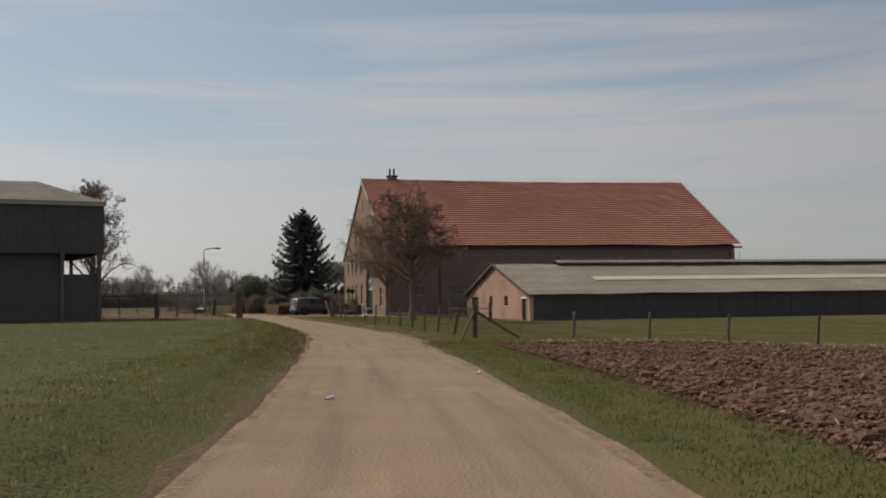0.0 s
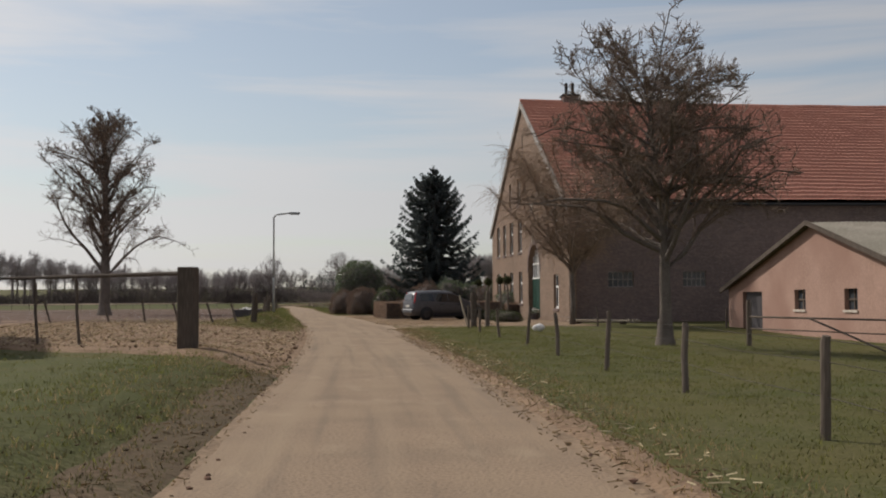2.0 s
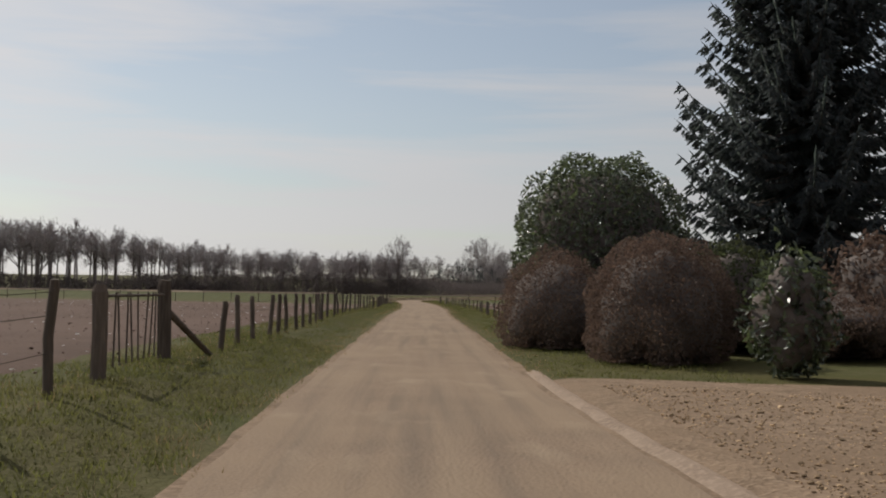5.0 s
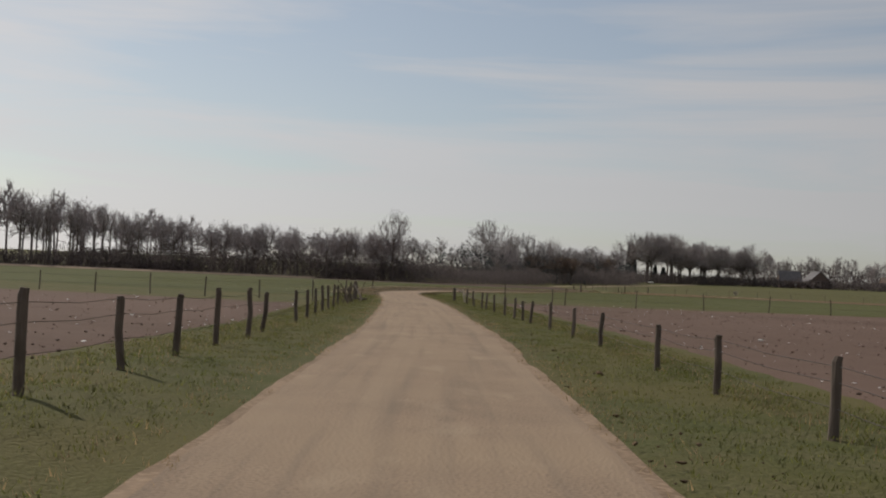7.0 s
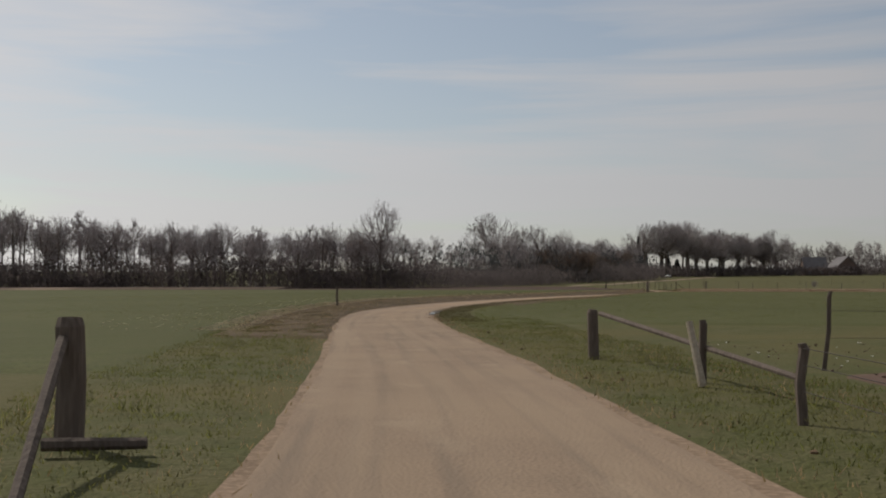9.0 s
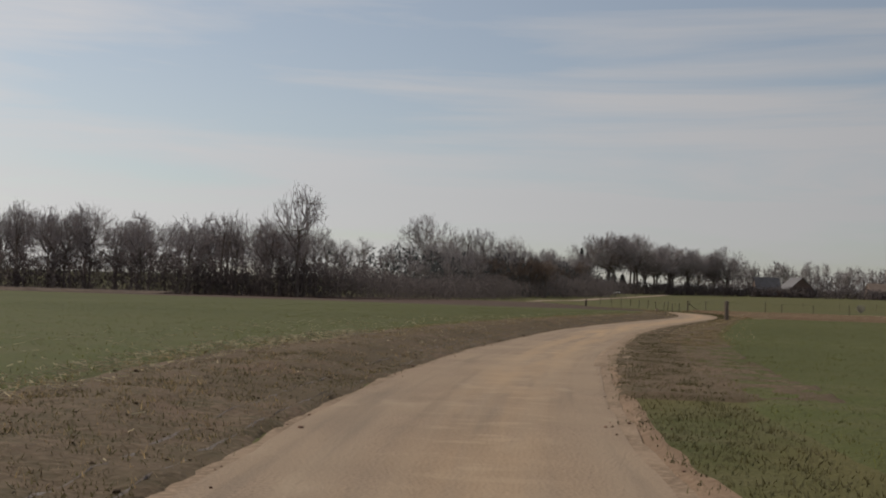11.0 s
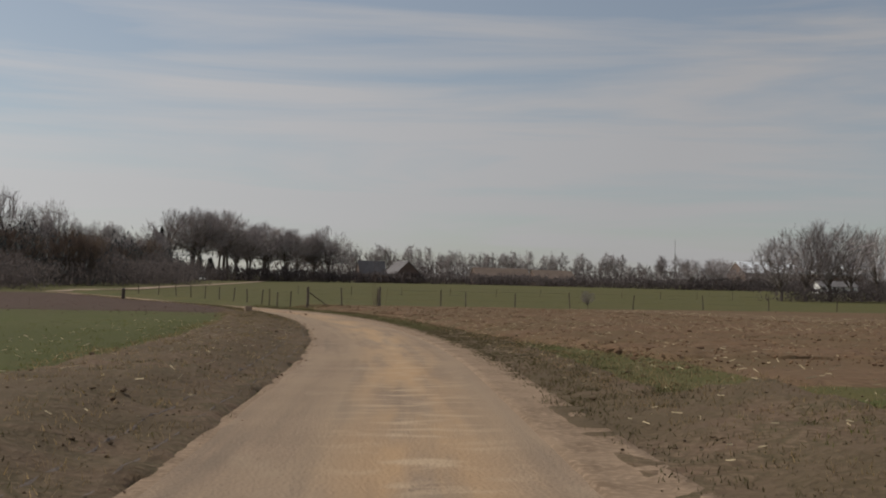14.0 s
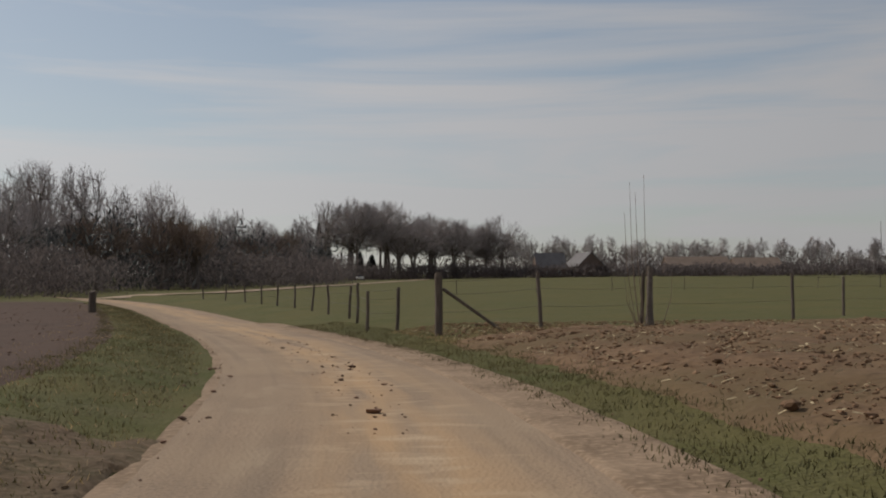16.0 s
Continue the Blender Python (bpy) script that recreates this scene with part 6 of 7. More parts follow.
t = tagged(group_at("feed_trough", -11.75, 91.9, gz(-11.75, 91.9), 99), "long dark open feed trough lying at the fence", "trough")
for nm, a in (("side", (0, 5.6, -0.4, -0.33, 0.0, 0.45)), ("side", (0, 5.6, 0.33, 0.4, 0.0, 0.45)), ("end", (0, 0.08, -0.325, 0.325, 0.0, 0.43)), ("end", (5.52, 5.6, -0.325, 0.325, 0.0, 0.43)), ("bottom", (0.085, 5.515, -0.325, 0.325, 0.02, 0.36))):
    box(nm, *a, M_TAR, t, 0.01)
for x, y, turn, sx in ((-11.95, 93.4, 20, 0.28), (-12.45, 96.6, 80, 0.2)):
    t = tagged(group_at("plastic_sheet", x, y, gz(-11.75, 91.9) + 0.36, turn), "crumpled white plastic sheet lying in the trough", "litter")
    bm = bmesh.new()
    bmesh.ops.create_grid(bm, x_segments=10, y_segments=7, size=1.0)
    for p in bm.verts:
        w_ = noise.noise((p.co.x * 2.1 + x, p.co.y * 2.1, y))
        p.co = Vector((p.co.x * sx, p.co.y * 0.2, 0.08 + 0.16 * max(0.0, w_ + 0.2 * (1 - p.co.x ** 2))))
    part("sheet", done(bm, "plastic_sheet", M_SCRAP, True), t)

for x, y, turn in ((8.67, 5.02, 30), (10.7, 9.4, 70)):
    t = tagged(group_at("drink_carton", x, y, 0.002, turn), "crushed white and orange carton on the lane", "litter")
    t.scale = (0.75, 0.75, 0.75)
    bm = box_bm(-0.075, 0.075, -0.035, 0.035, 0, 0.045, 0.01)
    for p in bm.verts:
        p.co.z *= 1 + 0.3 * math.sin(p.co.x * 30)
    part("box", done(bm, "carton", M_SCRAP), t)
    box("cap", -0.10, -0.072, -0.025, 0.025, 0.006, 0.036, M_ORANGE, t, 0.006)

t = tagged(group_at("plank_stack", 5.3, 90.6, gz(5.3, 90.6), -24), "low stack of weathered pale planks before the long wall", "planks")
for k in range(6):
    box("plank", 0.1 * (k % 2), 3.3 + 0.15 * (k % 3), 0.24 * (k % 3), 0.24 * (k % 3) + 0.21, 0.12 + 0.05 * (k // 3), 0.165 + 0.05 * (k // 3), M_PALE, t, 0.006)
for x in (0.4, 2.8):
    box("bearer", x, x + 0.1, 0.0, 0.68, 0.0, 0.118, M_POST, t)
t = tagged(group_at("plastic_bag", 4.4, 78.4, gz(4.4, 78.4), 30), "crumpled pale plastic bag caught at the paddock fence", "litter")
bm = bmesh.new()
bmesh.ops.create_icosphere(bm, subdivisions=2, radius=1)
for p in bm.verts:
    q = 1 + 0.35 * noise.noise(p.co * 2.2)
    p.co = Vector((p.co.x * 0.26 * q, p.co.y * 0.18 * q, max(0.0, 0.15 + p.co.z * 0.16 * q)))
part("bag", done(bm, "plastic_bag", M_SCRAP, True), t)

t = tagged(group_at("stone_block", -48.27, 367.4, gz(-48.27, 367.4), 12), "small weathered stone block at the field's corner", "stone")
part("block", done(box_bm(-0.16, 0.16, -0.12, 0.12, -0.06, 0.27, 0.025), "stone_block", M_CONCRETE), t)

# ---------------------------------------------------------------- the parked car


def parked_car():
    C = tagged(group_at("parked_car", -3.6, 101.7, gz(-3.6, 101.7) + 0.03, 30), "dark grey compact people carrier parked on the gravel", "car")
    C.scale = (1.14, 1.14, 1.14)
    # stations along the car: x, sill, mid, belt height, roof height, roof half width, body half width
    st = [(-0.74, 0.36, 0.55, 0.80, 0.88, 0.62, 0.68), (-0.70, 0.27, 0.55, 0.94, 1.06, 0.63, 0.79), (-0.61, 0.24, 0.56, 0.98, 1.36, 0.61, 0.83), (-0.50, 0.22, 0.56, 0.98, 1.48, 0.595, 0.845), (0.0, 0.2, 0.56, 0.97, 1.515, 0.59, 0.85),
          (0.5, 0.19, 0.56, 0.95, 1.53, 0.60, 0.85), (1.0, 0.19, 0.56, 0.93, 1.535, 0.60, 0.85), (1.5, 0.19, 0.56, 0.91, 1.50, 0.59, 0.85), (1.85, 0.19, 0.56, 0.90, 1.38, 0.585, 0.85), (2.2, 0.19, 0.56, 0.895, 1.17, 0.60, 0.85),
          (2.5, 0.19, 0.56, 0.88, 0.99, 0.64, 0.845), (2.8, 0.2, 0.56, 0.84, 0.93, 0.62, 0.83), (3.1, 0.22, 0.54, 0.76, 0.85, 0.58, 0.79), (3.28, 0.26, 0.5, 0.66, 0.72, 0.52, 0.70), (3.35, 0.34, 0.48, 0.56, 0.6, 0.46, 0.6)]
    vs, fs, n = [], [], 11
    for x, s_, m_, b_, r_, rw, bw in st:
        half_ = [(bw * 0.9, s_), (bw, m_), (bw * 0.975, b_), (rw + 0.05, r_ - 0.10 * (r_ - b_) / 0.5), (rw * 0.82, r_ - 0.01)]
        ring = [(-y, z) for y, z in half_] + [(0, r_ + 0.025)] + [(y, z) for y, z in reversed(half_)]
        vs += [(x, y, z) for y, z in ring]
    for i in range(len(st) - 1):
        for k in range(n - 1):
            a = i * n + k
            fs.append((a, a + n, a + n + 1, a + 1))
        a = i * n
        fs.append((a + n - 1, a + 2 * n - 1, a + n, a))
    fs.append(tuple(range(n)))
    fs.append(tuple(range((len(st) - 1) * n, len(st) * n))[::-1])
    body = part("body", mesh("car_body", vs, fs, M_CAR, True), C, "dark grey metallic bodywork")

    def panel(name, x0, x1, lo, hi, side, mat, out=0.012):
        """A window pane on the flank between two stations."""
        def at_(x, f):
            for p, q in zip(st, st[1:]):
                if p[0] <= x <= q[0]:
                    g_ = (x - p[0]) / (q[0] - p[0])
                    r = [p[k] + (q[k] - p[k]) * g_ for k in range(7)]
                    y0, z0, y1, z1 = r[6] * 0.975, r[3], r[5] + 0.05, r[4] - 0.10 * (r[4] - r[3]) / 0.5
                    return Vector((x, side * (y0 + (y1 - y0) * f + out), z0 + (z1 - z0) * f))
        xs = steps(x0, x1, 0.12)
        v2, f2 = [], []
        for x in xs:
            v2 += [at_(x, lo), at_(x, hi)]
        for k in range(len(xs) - 1):
            f2.append((2 * k, 2 * k + 2, 2 * k + 3, 2 * k + 1))
        return part(name, mesh(name, v2, f2, mat, True), body)
    for side in (-1, 1):
        panel("quarter_window", -0.3, 0.44, 0.06, 0.96, side, M_CARGLASS)
        panel("rear_door_window", 0.49, 1.22, 0.04, 0.96, side, M_CARGLASS)
        panel("front_door_window", 1.27, 2.02, 0.04, 0.96, side, M_CARGLASS)
        # tall red rear lamps on the corner
        v_, f_ = tube([(-0.67, side * 0.775, 0.88), (-0.64, side * 0.77, 1.0), (-0.56, side * 0.69, 1.3), (-0.50, side * 0.64, 1.44)], [0.028, 0.042, 0.036, 0.022], 8)
        part("rear_lamp", mesh("rear_lamp", v_, f_, M_RED, True), C, "tall red rear lamp")
        v_, f_ = tube([(1.95, side * 0.86, 0.98), (1.95, side * 1.0, 1.02)], [0.04, 0.085], 8)
        part("mirror", mesh("mirror", v_, f_, M_CAR, True), C)
        v_, f_ = tube([(2.95, side * 0.72, 0.76), (3.17, side * 0.62, 0.68)], [0.09, 0.07], 8)
        part("headlight", mesh("headlight", v_, f_, M_RIM, True), C)
        for z, x0, x1 in ((0.80, 0.75, 0.95), (0.78, 1.75, 1.95)):
            box("door_handle", x0, x1, *sorted((side * 0.835, side * 0.865)), z, z + 0.03, M_PLASTIC, C)
        box("sill_trim", 0.4, 2.2, *sorted((side * 0.77, side * 0.845)), 0.17, 0.25, M_PLASTIC, C)
    # rear window, plate, bumper
    v2 = []
    for f in (0.15, 0.9):
        for y in (-0.55, 0.55):
            x = -0.715 + 0.10 * f
            v2.append((x - 0.03, y * (1 - 0.06 * f), 1.0 + 0.40 * f))
    part("rear_window", mesh("rear_window", v2, [(0, 1, 3, 2)], M_CARGLASS), C)
    box("number_plate", -0.75, -0.728, -0.26, 0.26, 0.68, 0.79, M_PLATE, C)
    box("bumper", -0.79, -0.62, -0.72, 0.72, 0.34, 0.58, M_CAR, C, 0.05)
    v2 = []
    for x, y, z in ((1.66, 0.53, 1.46), (2.36, 0.62, 1.06)):
        v2 += [(x, -y, z + 0.03), (x, y, z + 0.03)]
    part("windscreen", mesh("windscreen", v2, [(0, 1, 3, 2)], M_CARGLASS), C)
    for x in (0.0, 2.6):
        for side in (-1, 1):
            w = new("wheel")
            w.parent = C
            v_, f_ = tube([(x, side * 0.64, 0.30), (x, side * 0.66, 0.30), (x, side * 0.83, 0.30), (x, side * 0.85, 0.30)], [0.27, 0.30, 0.30, 0.27], 22)
            part("tyre", mesh("tyre", v_, f_, M_TYRE, True), w)
            v_, f_ = tube([(x, side * 0.80, 0.30), (x, side * 0.862, 0.30)], [0.19, 0.18], 18)
            part("rim", mesh("rim", v_, f_, M_RIM), w)
            v_, f_ = tube([(x, side * 0.70, 0.34), (x, side * 0.856, 0.34)], [0.37, 0.36], 22)
            part("wheel_arch", mesh("wheel_arch", v_, f_, M_PLASTIC, True), C)


parked_car()

# clipped box cushions with ball trees on stems
for x, y, r in ((0.45, 102.5, 0.62), (1.45, 98.8, 0.7), (2.1, 95.2, 0.8)):
    shrub("box_cushion", "low clipped cushion of dark box on the gravel", x, y, r, r, 0.42, 0.22, 3600, 0.035, M_BOX, int(y), 0.08)
for x, y, h in ((0.45, 102.5, 2.2), (1.45, 98.8, 2.2), (2.1, 95.2, 2.15), (-0.6, 107.4, 2.2)):
    t = tagged(group_at("standard_tree", x, y, gz(x, y)), "small clipped ball tree on a bare stem", "tree", "ball trees before the gable")
    v_, f_ = tube([(0, 0, 0), (0.02, 0, h * 0.5), (0, 0.02, h)], [0.055, 0.05, 0.045], 8)
    part("stem", mesh("stem", v_, f_, M_BARK), t)
    part("ball", leaf_cloud("ball_leaves", 2200, blob(0, 0, h + 0.12, 0.24, 0.24, 0.22, 0.12, 3, 0.9), 0.04, M_BOX, 5), t)
shrub("flowering_shrub", "loose shrub with pale blossom before the gable", 0.9, 112.5, 0.9, 1.6, 0.9, 0.9, 2200, 0.06, M_LEAF, 61, 0.3)
for k in range(2):
    t = tagged(group_at("flower_tub", 3.3 - 0.1 * k, 101.2 + 3.0 * k, gz(3.3, 101)), "dark planter with pale flowers beside the doorway", "planter")
    v_, f_ = tube([(0, 0, 0), (0, 0, 0.4)], [0.22, 0.28], 12)
    part("tub", mesh("tub", v_, f_, M_TAR), t)
    part("flowers", leaf_cloud("flowers", 160, blob(0, 0, 0.5, 0.3, 0.3, 0.2, 0.2, 3), 0.03, M_SCRAP, 9 + k), t)
    part("leaves", leaf_cloud("tub_leaves", 300, blob(0, 0, 0.45, 0.3, 0.3, 0.2, 0.2, 4), 0.04, M_LEAF, 19 + k), t)

bush = crown_tree_mesh("garden_tree", 71, 6.2, 0.14, 0.7, 3.1, 16, 9, 4, 0.010, M_TWIG_HAZY, 0, 0.15)
for x, y, sc in ((-1.5, 150, 1.0), (3.0, 158, 1.05), (-15.0, 143.5, 0.85)):
    plant("garden", bush, x, y, sc, "bare spreading garden tree behind the hedge", "garden trees")
for x, y, sc in ((38, 476, 1.7), (43, 478, 2.1), (49, 480, 2.3), (56, 485, 2.2), (64, 490, 2.2), (73, 494, 2.0)):
    plant("garden", bush, x, y, sc, "bushy many-stemmed bare tree beyond the meadow", "far trees")

plant("garden", bush, -21.4, 397.2, 0.24, "small bare bush in the meadow fence", "garden trees")

# ---------------------------------------------------------------- far buildings


def far_house(name, label, x, y, turn, w, d, eave, ridge, roof, wall=M_FARWALL, windows=2):
    t = tagged(group_at(name, x, y, gz(x, y), turn), label, "building")
    box("wall", -w / 2, w / 2, -d / 2, d / 2, -1.0, eave, wall, t)
    vs = []
    for u in (-w / 2 - 0.3, w / 2 + 0.3):
        vs += [(u, -d / 2 - 0.3, eave - 0.1), (u, 0, ridge), (u, d / 2 + 0.3, eave - 0.1)]
    vs += [(a, b, c - 0.25) for a, b, c in vs]
    part("roof", mesh("far_roof", vs, [(0, 3, 4, 1), (1, 4, 5, 2), (6, 7, 10, 9), (7, 8, 11, 10), (0, 1, 7, 6), (1, 2, 8, 7), (3, 9, 10, 4), (4, 10, 11, 5), (0, 6, 9, 3), (2, 5, 11, 8)], roof), t)
    gable = [(-w / 2, -d / 2, eave - 0.05), (-w / 2, 0, ridge - 0.25), (-w / 2, d / 2, eave - 0.05)]
    part("gable", mesh("far_gable", gable + [(w / 2, b, c) for a, b, c in gable], [(0, 1, 2), (5, 4, 3), (0, 3, 4, 1), (1, 4, 5, 2), (2, 5, 3, 0)], wall), t)
    for k in range(windows):
        u = -w / 2 + w * (k + 0.5) / windows
        wn = box("window", u - 0.6, u + 0.6, -d / 2 - 0.03, -d / 2 - 0.004, 1.0, min(eave - 0.3, 2.4), M_WHITE, t)
        box("pane", u - 0.5, u + 0.5, -d / 2 - 0.045, -d / 2 - 0.034, 1.1, min(eave - 0.4, 2.3), M_GLASS, wn)


far_house("far_house", "distant house with a grey tiled roof behind hedges", 10.5, 764, 8, 11, 8, 3.6, 9.0, M_ROOFGREY)
far_house("far_house", "distant brick house, gable towards the meadow", 24.5, 770, -75, 13, 11, 4.0, 9.2, M_ROOFGREY)
far_house("far_barn", "distant long barn with a brown roof", 72, 790, 4, 25, 12, 3.4, 7.6, M_ROOFBROWN, windows=4)
far_house("far_barn", "distant long barn with a brown roof", 99, 800, 4, 19, 12, 3.2, 7.2, M_ROOFBROWN, windows=3)
far_house("far_shed", "distant pale factory shed with white roofs", 228, 840, -6, 34, 26, 8.8, 14.6, M_GREENHOUSE, M_FARWALL, 0)
far_house("far_shed", "distant pale factory shed with white roofs", 263, 846, -6, 34, 26, 8.8, 14.2, M_GREENHOUSE, M_FARWALL, 0)
far_house("white_house", "distant low white building beyond the meadow", 176, 690, -10, 14, 8, 2.6, 4.6, M_ROOFGREY, M_WHITE, 4)
t = tagged(group_at("far_car", -55.5, 668, gz(-55.5, 668), 80), "small white car parked far off before the grove", "car")
part("body", done(box_bm(-2.1, 2.1, -0.85, 0.85, 0.35, 0.95, 0.15), "far_car_body", M_WHITE), t, "white bodywork")
part("cabin", done(box_bm(-1.5, 0.9, -0.72, 0.72, 0.953, 1.5, 0.2), "far_car_cabin", M_CARGLASS), t, "dark windows")
for x in (-1.3, 1.3):
    for y in (-0.8, 0.8):
        v_, f_ = tube([(x, y - 0.1, 0.32), (x, y + 0.1, 0.32)], [0.32, 0.32], 12)
        part("wheel", mesh("far_wheel", v_, f_, M_TYRE), t)
t = tagged(group_at("mast", 372, 1293, gz(372, 1293)), "thin distant radio mast on the horizon", "mast")
v_, f_ = tube([(0, 0, 0), (0, 0, 44)], [0.7, 0.25], 6)
part("shaft", mesh("mast_shaft", v_, f_, M_METAL), t)

# ---------------------------------------------------------------- grass, clods, straw


def tufts(name, spots, blades, h, w, mat, label, seed, spread_=0.07, category="grass"):
    """Clumps of grass blades at (x, y) spots, as one mass."""
    r = np.random.RandomState(seed)
    n = len(spots)
    base = np.array([(x, y, gz(x, y) + 0.012) for x, y in spots])
    base = np.repeat(base, blades, 0)
    m = n * blades
    off = r.normal(0, spread_, (m, 2))
    a = r.uniform(0, 2 * np.pi, m)
    hh = h * r.uniform(0.45, 1.3, m) * np.repeat(r.uniform(0.6, 1.3, n), blades)
    lean = r.normal(0, 0.45, (m, 2)) * hh[:, None]
    side = np.stack([np.cos(a), np.sin(a)], 1) * w * r.uniform(0.6, 1.4, m)[:, None]
    v = np.zeros((m, 3, 3))
    v[:, :, :] = base[:, None, :]
    v[:, 0, :2] += off - side
    v[:, 1, :2] += off + side
    v[:, 2, :2] += off + lean
    v[:, 2, 2] += hh
    me = bpy.data.meshes.new(name)
    me.from_pydata(v.reshape(-1, 3).tolist(), [], np.arange(3 * m).reshape(-1, 3).tolist())
    me.materials.append(mat)
    up = np.repeat(np.stack([lean[:, 0] * 0.6, lean[:, 1] * 0.6, np.full(m, 0.25)], 1), 3, 0)
    me.normals_split_custom_set_from_vertices((up / np.linalg.norm(up, axis=1, keepdims=True)).tolist())
    return tagged(new(name, me), label, category, "", "stuff")


gr = random.Random(5)


def scatter(n, s0, s1, y0, y1, power=1.0):
    out = []
    for _ in range(n):
        y = gr.uniform(y0, y1)
        out.append((cx(y) + s0 + (s1 - s0) * gr.random() ** power, y))
    return out


tufts("verge_grass", scatter(9000, -1.9, -4.6, 84, 232, 0.9) + scatter(900, -2.0, -6, 78.5, 88) + scatter(8500, 1.9, 5.0, 122, 240, 0.9) + scatter(6600, 2.0, 7.5, 22, 77, 0.9) + scatter(900, 2.5, 7.5, 77, 86, 0.9) + scatter(2600, -2.1, -4.0, -8, 54) + scatter(3000, 1.9, 4.0, -8, 24),
      10, 0.04, 0.006, M_BLADE, "rough green verge grass", 1, 0.09)
tufts("verge_grass", scatter(2200, 1.8, 3.2, 236, 290) + scatter(450, 2.0, 3.2, 290, 328) + scatter(1300, 1.9, 3.6, 326, 352) + scatter(3000, 1.9, 3.4, 340, 398) + scatter(3600, -1.9, -4.0, 356, 430) + scatter(1300, -1.7, -2.9, 10, 56), 9, 0.045, 0.006, M_BLADE_DULL, "rough dull green verge grass along the bends", 2, 0.09)
tufts("paddock_grass", scatter(12000, 7, 34, 24, 86, 1.2), 7, 0.045, 0.006, M_BLADE, "short paddock grass", 3)
tufts("tussocks", scatter(600, -2.3, -5.0, 80, 106) + scatter(260, -3.0, -4.4, 106, 214) + scatter(260, 3.6, 4.6, 136, 224), 14, 0.12, 0.006, M_BLADE, "long tussocks of grass along the fences", 6, 0.12)
tufts("crop_blades", scatter(12000, -3.0, -28, -6, 56, 1.5) + scatter(12000, -4.6, -30, 236, 350, 1.5) + scatter(11000, 3.4, 26, 240, 325, 1.5), 5, 0.045, 0.006, M_BLADE, "young winter crop shoots", 4)
tufts("dead_grass", scatter(5000, -1.8, -4.8, 228, 372) + scatter(2600, 2.7, 4.9, 280, 352) + scatter(1500, -1.9, -3.6, -8, 58) + scatter(4200, -2.0, -14, 57, 86) + scatter(1300, 1.8, 2.9, 24, 75) + scatter(300, 2.3, 3.3, 75, 83) + scatter(700, 4.5, 30, 20.5, 24) + scatter(1200, 3, 7, 383, 390) + scatter(900, -1.9, -5, 372, 430) + scatter(700, -2.0, -4.6, 84, 104) + scatter(900, -3.0, -4.4, 104, 214) + scatter(900, 3.6, 4.6, 136, 224) + scatter(700, 1.6, 2.2, 122, 240) + scatter(700, -1.6, -2.2, 100, 230),
      6, 0.055, 0.005, M_DRY, "withered straw-coloured grass", 5, 0.09)
tufts("dead_grass", scatter(420, -2.2, -4.8, 228, 372) + scatter(260, 2.8, 4.9, 280, 352) + scatter(200, -2.0, -6, 78, 92), 26, 0.07, 0.005, M_DRY, "flattened clumps of withered grass on the verges", 7, 0.16)


def clods(name, spots, size, mat, label, seed, category="soil", flat=0.6, lift=0.0):
    """Angular lumps, as one mass."""
    r = np.random.RandomState(seed)
    bm = bmesh.new()
    bmesh.ops.create_icosphere(bm, subdivisions=1, radius=1)
    bv = np.array([p.co[:] for p in bm.verts])
    bf = np.array([[p.index for p in f.verts] for f in bm.faces])
    bm.free()
    n = len(spots)
    base = np.array([(x, y, gz(x, y) + lift) for x, y in spots])
    sz = size * r.lognormal(0, 0.45, n)
    v = bv[None] * r.uniform(0.55, 1.25, (n, len(bv), 1)) * sz[:, None, None]
    a = r.uniform(0, 6.28, n)
    st = r.uniform(0.7, 1.5, n)
    x = v[:, :, 0] * st[:, None]
    y = v[:, :, 1]
    v2 = np.stack([x * np.cos(a)[:, None] - y * np.sin(a)[:, None], x * np.sin(a)[:, None] + y * np.cos(a)[:, None], v[:, :, 2] * flat + sz[:, None] * 0.25], 2) + base[:, None, :]
    f = bf[None] + (np.arange(n) * len(bv))[:, None, None]
    me = bpy.data.meshes.new(name)
    me.from_pydata(v2.reshape(-1, 3).tolist(), [], f.reshape(-1, 3).tolist())
    me.materials.append(mat)
    return tagged(new(name, me), label, category, "", "stuff")


clods("earth_clods", scatter(30000, 3.3, 18, -5, 20.6, 1.2) + scatter(6000, 17, 45, 4, 20.6), 0.024, M_CLOD, "coarse turned clods of brown earth", 1, lift=0.065)
M_CLOD2 = vary(material("stubble_clods", (0.15, 0.092, 0.056), (0.20, 0.13, 0.08), 3, 0.95, 0.5, 30), 0.6, 1.5)
clods("stubble_clods", scatter(26000, 3.4, 20, 358, 390, 1.2) + scatter(10000, 4.0, 26, 330, 360, 1.3) + scatter(1500, 20, 60, 340, 400), 0.017, M_CLOD2, "small clods in the stubble field", 2, lift=0.045)
clods("field_flints", scatter(900, -4.8, -40, 90, 198, 1.6) + scatter(900, 5.8, 40, 138, 226, 1.6), 0.024, M_SCRAP, "pale flints and scraps on the brown fields", 3, flat=0.2, lift=0.03)
clods("brown_field_clods", scatter(3500, -4.4, -25, 88, 198, 1.5) + scatter(3500, 5.6, 25, 138, 226, 1.5) + scatter(2500, -4.4, -22, 356, 425, 1.4), 0.015, vary(material("field_clods", (0.105, 0.07, 0.053), (0.13, 0.085, 0.065), 3, 0.95, 0.4, 20), 0.6, 1.3), "small clods on the brown fields", 4, lift=0.03)
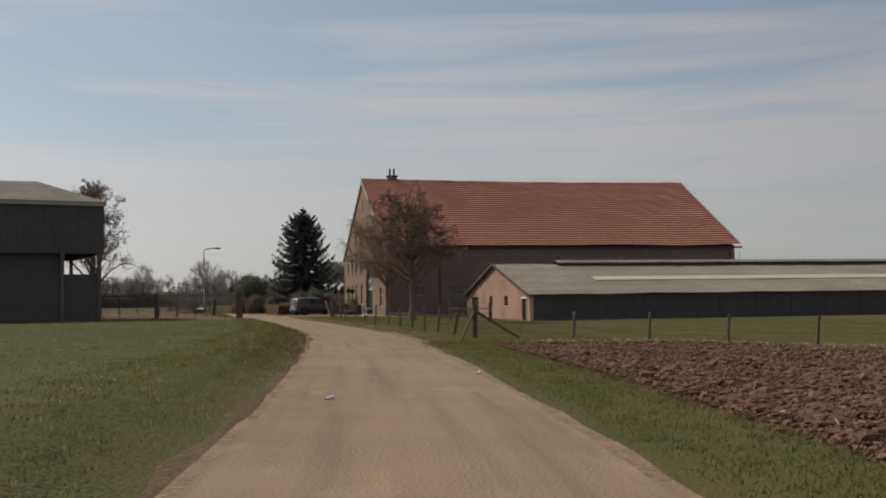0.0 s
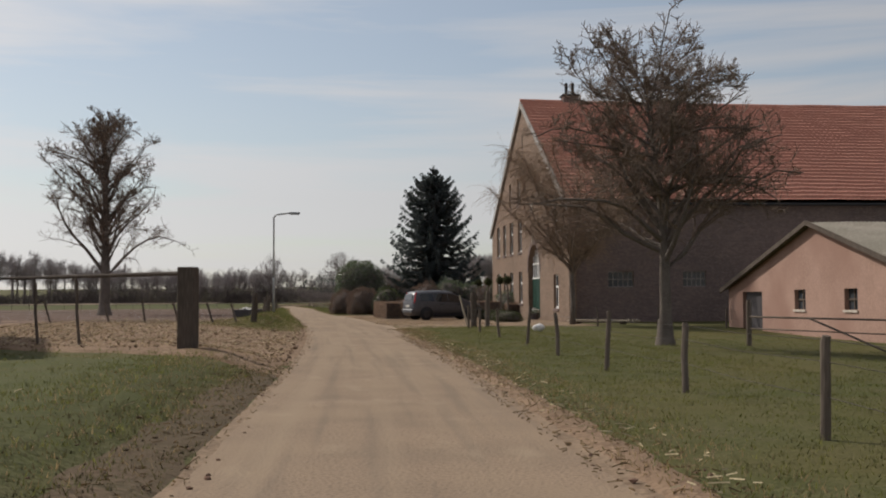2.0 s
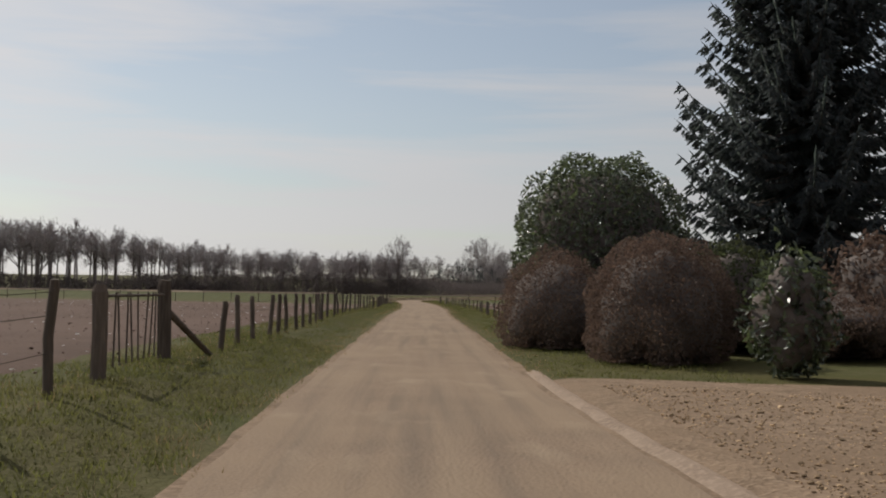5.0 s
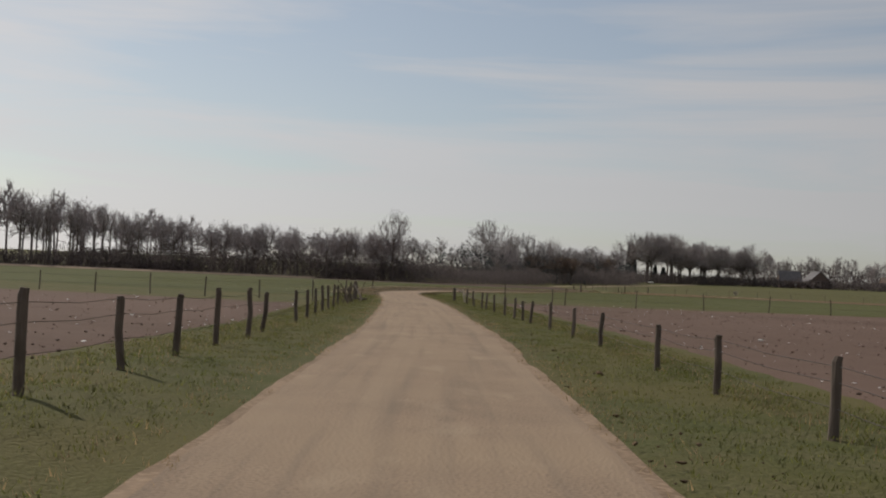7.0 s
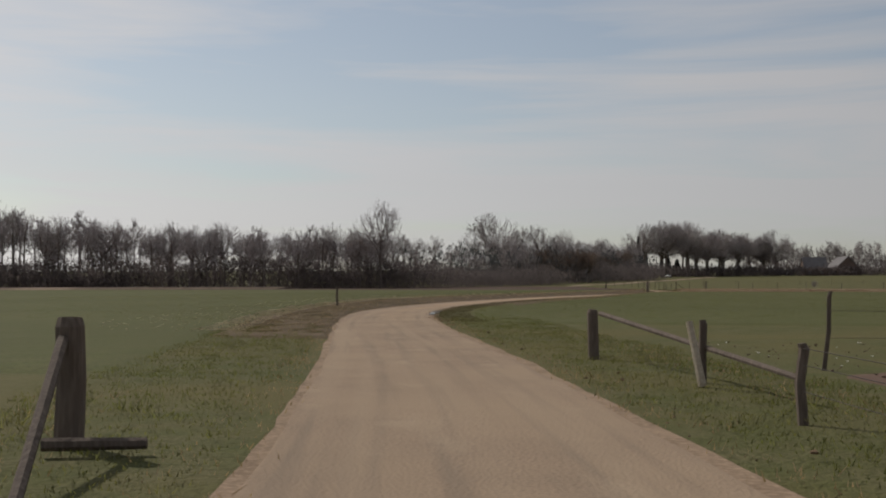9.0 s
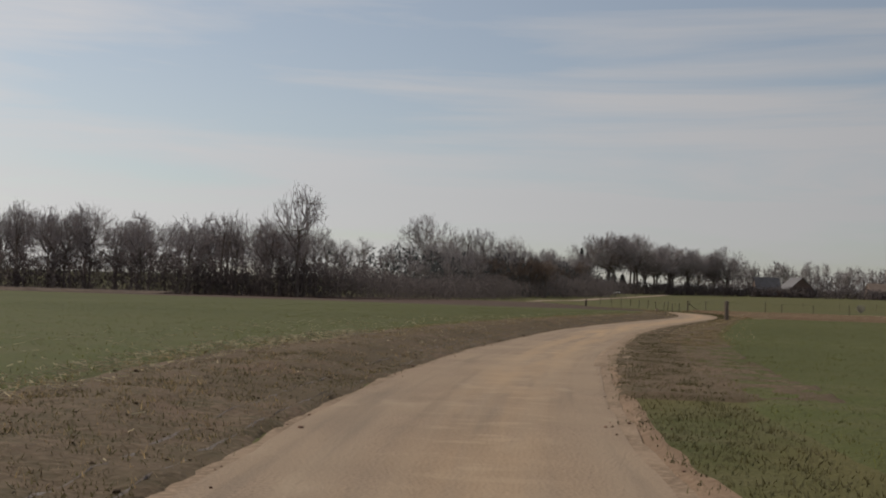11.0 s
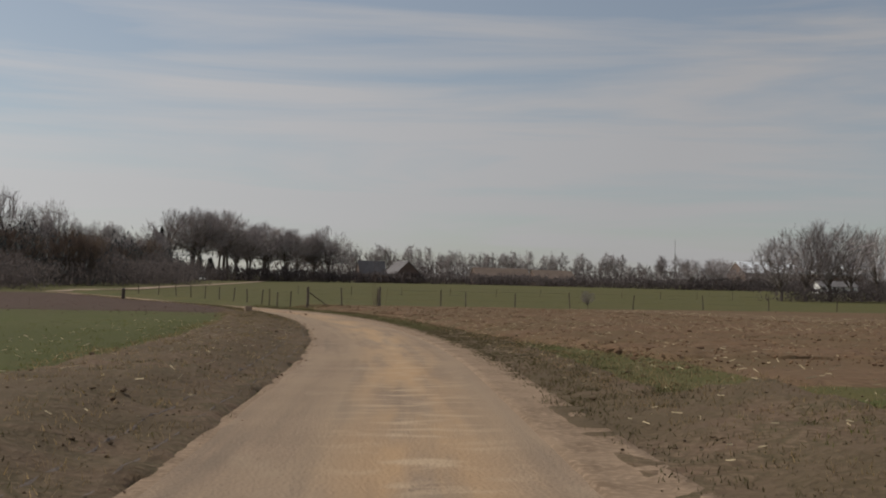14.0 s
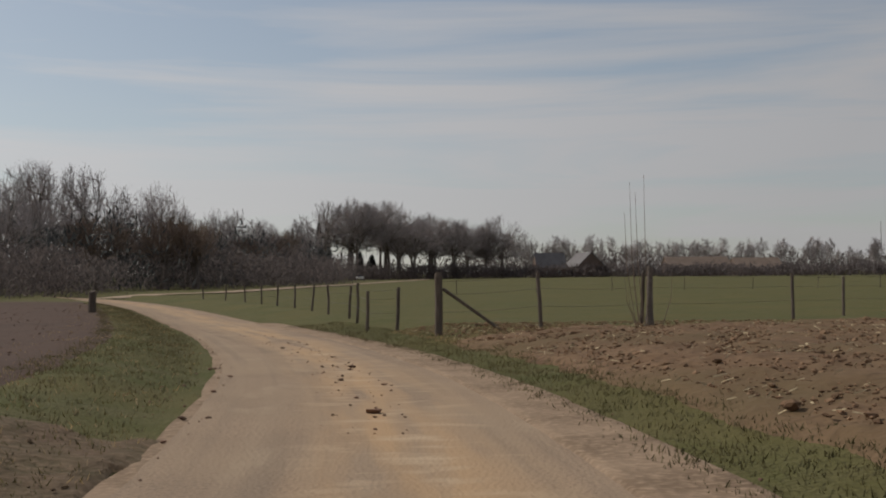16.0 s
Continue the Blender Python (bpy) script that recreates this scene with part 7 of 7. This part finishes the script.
clods("lane_crumbs", scatter(900, -2.2, -10, 57, 86) + scatter(500, -2.1, -1.4, 20, 110) + scatter(500, 1.5, 2.3, 20, 84) + scatter(500, -2.2, -1.4, 236, 395) + scatter(450, 1.4, 2.3, 236, 395) + scatter(130, -0.4, 0.6, 372, 392), 0.012, M_CLOD, "crumbs of earth dropped along the lane's edges", 5)
clods("yard_clods", scatter(5000, -1.8, -14, 57, 86, 1.2) + scatter(700, -2.0, -4.5, 84, 92), 0.018, vary(material("yard_clod", (0.19, 0.125, 0.083), (0.14, 0.092, 0.06), 3, 0.95, 0.4, 20), 0.5, 1.35), "crumbled clods on the trodden field entrance", 8, lift=0.02)
clods("verge_clods", scatter(3000, -1.7, -4.6, 228, 372) + scatter(1500, 1.8, 5.0, 284, 350) + scatter(500, 1.7, 2.6, 150, 240) + scatter(500, -1.7, -2.6, 20, 58), 0.012, vary(material("verge_clod", (0.115, 0.08, 0.05), (0.085, 0.06, 0.038), 3, 0.95, 0.4, 20), 0.5, 1.5), "crumbs of churned earth on the verges", 9, lift=0.02)
clods("dung_lumps", scatter(22, -0.2, 0.5, 373, 388) + scatter(14, -1.9, -1.3, 368, 382) + scatter(8, -1.9, -1.4, 290, 300), 0.028, M_CLOD, "dark lumps of mud dropped on the lane", 6, flat=0.4)
clods("gravel_stones", scatter(26000, 2.4, 8.5, 88, 121, 1.2), 0.010, vary(material("gravel_stone", (0.40, 0.29, 0.18), (0.34, 0.235, 0.145), 6, 0.9, 0.2, 30), 0.35, 1.6), "loose yellow gravel stones", 7, lift=0.02)


def straws(name, spots, length, mat, label, seed, lift=0.06):
    r = np.random.RandomState(seed)
    n = len(spots)
    base = np.array([(x, y, gz(x, y) + lift) for x, y in spots])
    a, t = r.uniform(0, 6.28, n), r.normal(0, 0.25, n)
    d = np.stack([np.cos(a) * np.cos(t), np.sin(a) * np.cos(t), np.sin(t)], 1) * (length * r.lognormal(0, 0.4, n))[:, None]
    s = np.stack([-np.sin(a), np.cos(a), 0 * a], 1) * 0.0045
    u = np.array([0, 0, 0.009])
    v = np.stack([base - d - s, base - d + s, base + d + s, base + d - s, base - d + u, base + d + u], 1)
    f = np.array([[0, 3, 5, 4], [1, 4, 5, 2], [0, 1, 2, 3]])[None] + (np.arange(n) * 6)[:, None, None]
    me = bpy.data.meshes.new(name)
    me.from_pydata(v.reshape(-1, 3).tolist(), [], f.reshape(-1, 4).tolist())
    me.materials.append(mat)
    return tagged(new(name, me), label, "straw", "", "stuff")


straws("straw_bits", scatter(1800, 3.6, 24, -4, 20.6, 1.2) + scatter(1400, 4.5, 40, 19.5, 23) + scatter(4200, 3.2, 28, 345, 389, 1.2) + scatter(700, 5.2, 30, 328, 350) + scatter(3600, -1.9, -13, 57, 90) + scatter(260, -2.6, -16, -6, 55, 1.4) + scatter(1100, -2.2, -7, 232, 350) + scatter(500, 2.4, 6, 284, 350) + scatter(380, 1.6, 2.5, 30, 75) + scatter(260, -1.8, -4.6, 86, 104) + scatter(120, -6, -14, 86, 100),
       0.04, M_STRAW, "loose bits of straw and broken stalks", 1)


def soil_patch(name, x, y, rx, ry, z, turn, label, category, mat):
    """A thin irregular patch lying on the surface, its rim feathered down into it."""
    vs, fs, n = [(0, 0, 0.006)], [], 22
    for ring, h in ((0.6, 0.005), (1.0, -0.006)):
        for k in range(n):
            a = 2 * math.pi * k / n
            q = ring * (1 + 0.45 * noise.noise((math.cos(a) * 1.7, math.sin(a) * 1.7, x)))
            vs.append((math.cos(a) * rx * q, math.sin(a) * ry * q, h))
    for k in range(n):
        m = (k + 1) % n
        fs += [(0, 1 + k, 1 + m), (1 + k, 1 + n + k, 1 + n + m, 1 + m)]
    t = new(name, mesh(name, vs, fs, mat, True))
    t.matrix_world = pose(x, y, z, 0, 0, turn)
    return tagged(t, label, category, "", "structure")


for x, y, rx, ry in ((-3.88, 90.4, 0.12, 0.6), (-4.5, 92.8, 0.13, 0.8), (-5.4, 95.95, 0.1, 0.45), (-9.95, 109.9, 0.13, 0.3)):
    soil_patch("damp_hollow", x, y, rx, ry, 0.036, 15, "dark damp hollow worn into the concrete strip", "pothole", M_SOIL_DARK)

# wet hollow inside the bend
soil_patch("wet_hollow", -49.62, 247.3, 0.22, 3.4, 0.016, 11, "long wet muddy hollow beside the lane", "mud", M_WET)
soil_patch("puddle", -49.5, 246.5, 0.13, 0.5, 0.022, 11, "shallow muddy puddle in the wet hollow", "puddle", M_WATER)
soil_patch("puddle", -49.06, 244.5, 0.13, 0.62, 0.022, 11, "shallow muddy puddle in the wet hollow", "puddle", M_WATER)
straws("leaf_litter", scatter(2000, 1.4, 2.4, 34, 73, 1.0) + scatter(600, 2.0, 2.8, 73, 82, 1.0) + scatter(900, -1.5, -2.3, 20, 58) + scatter(700, -1.5, -2.2, 84, 112), 0.022, M_DRY, "brown straw and leaf litter along the lane's edge", 2, 0.022)
straws("straw_bits", scatter(2600, -3.9, -5.3, 228, 275) + scatter(500, -5, -9, 228, 300), 0.055, M_STRAW, "pale straw along the crop's edge", 3, 0.05)
tufts("verge_grass", scatter(2600, -1.8, -4.3, 228, 372) + scatter(3600, -1.8, -4.0, 228, 266) + scatter(1500, 2.0, 4.4, 264, 340), 8, 0.035, 0.006, M_BLADE_DULL, "thin dull grass on the churned verge", 8, 0.1)
tufts("verge_grass", scatter(6000, -1.75, -4.0, 84, 128), 9, 0.045, 0.005, M_BLADE, "dense green verge grass by the field fence", 9, 0.09)
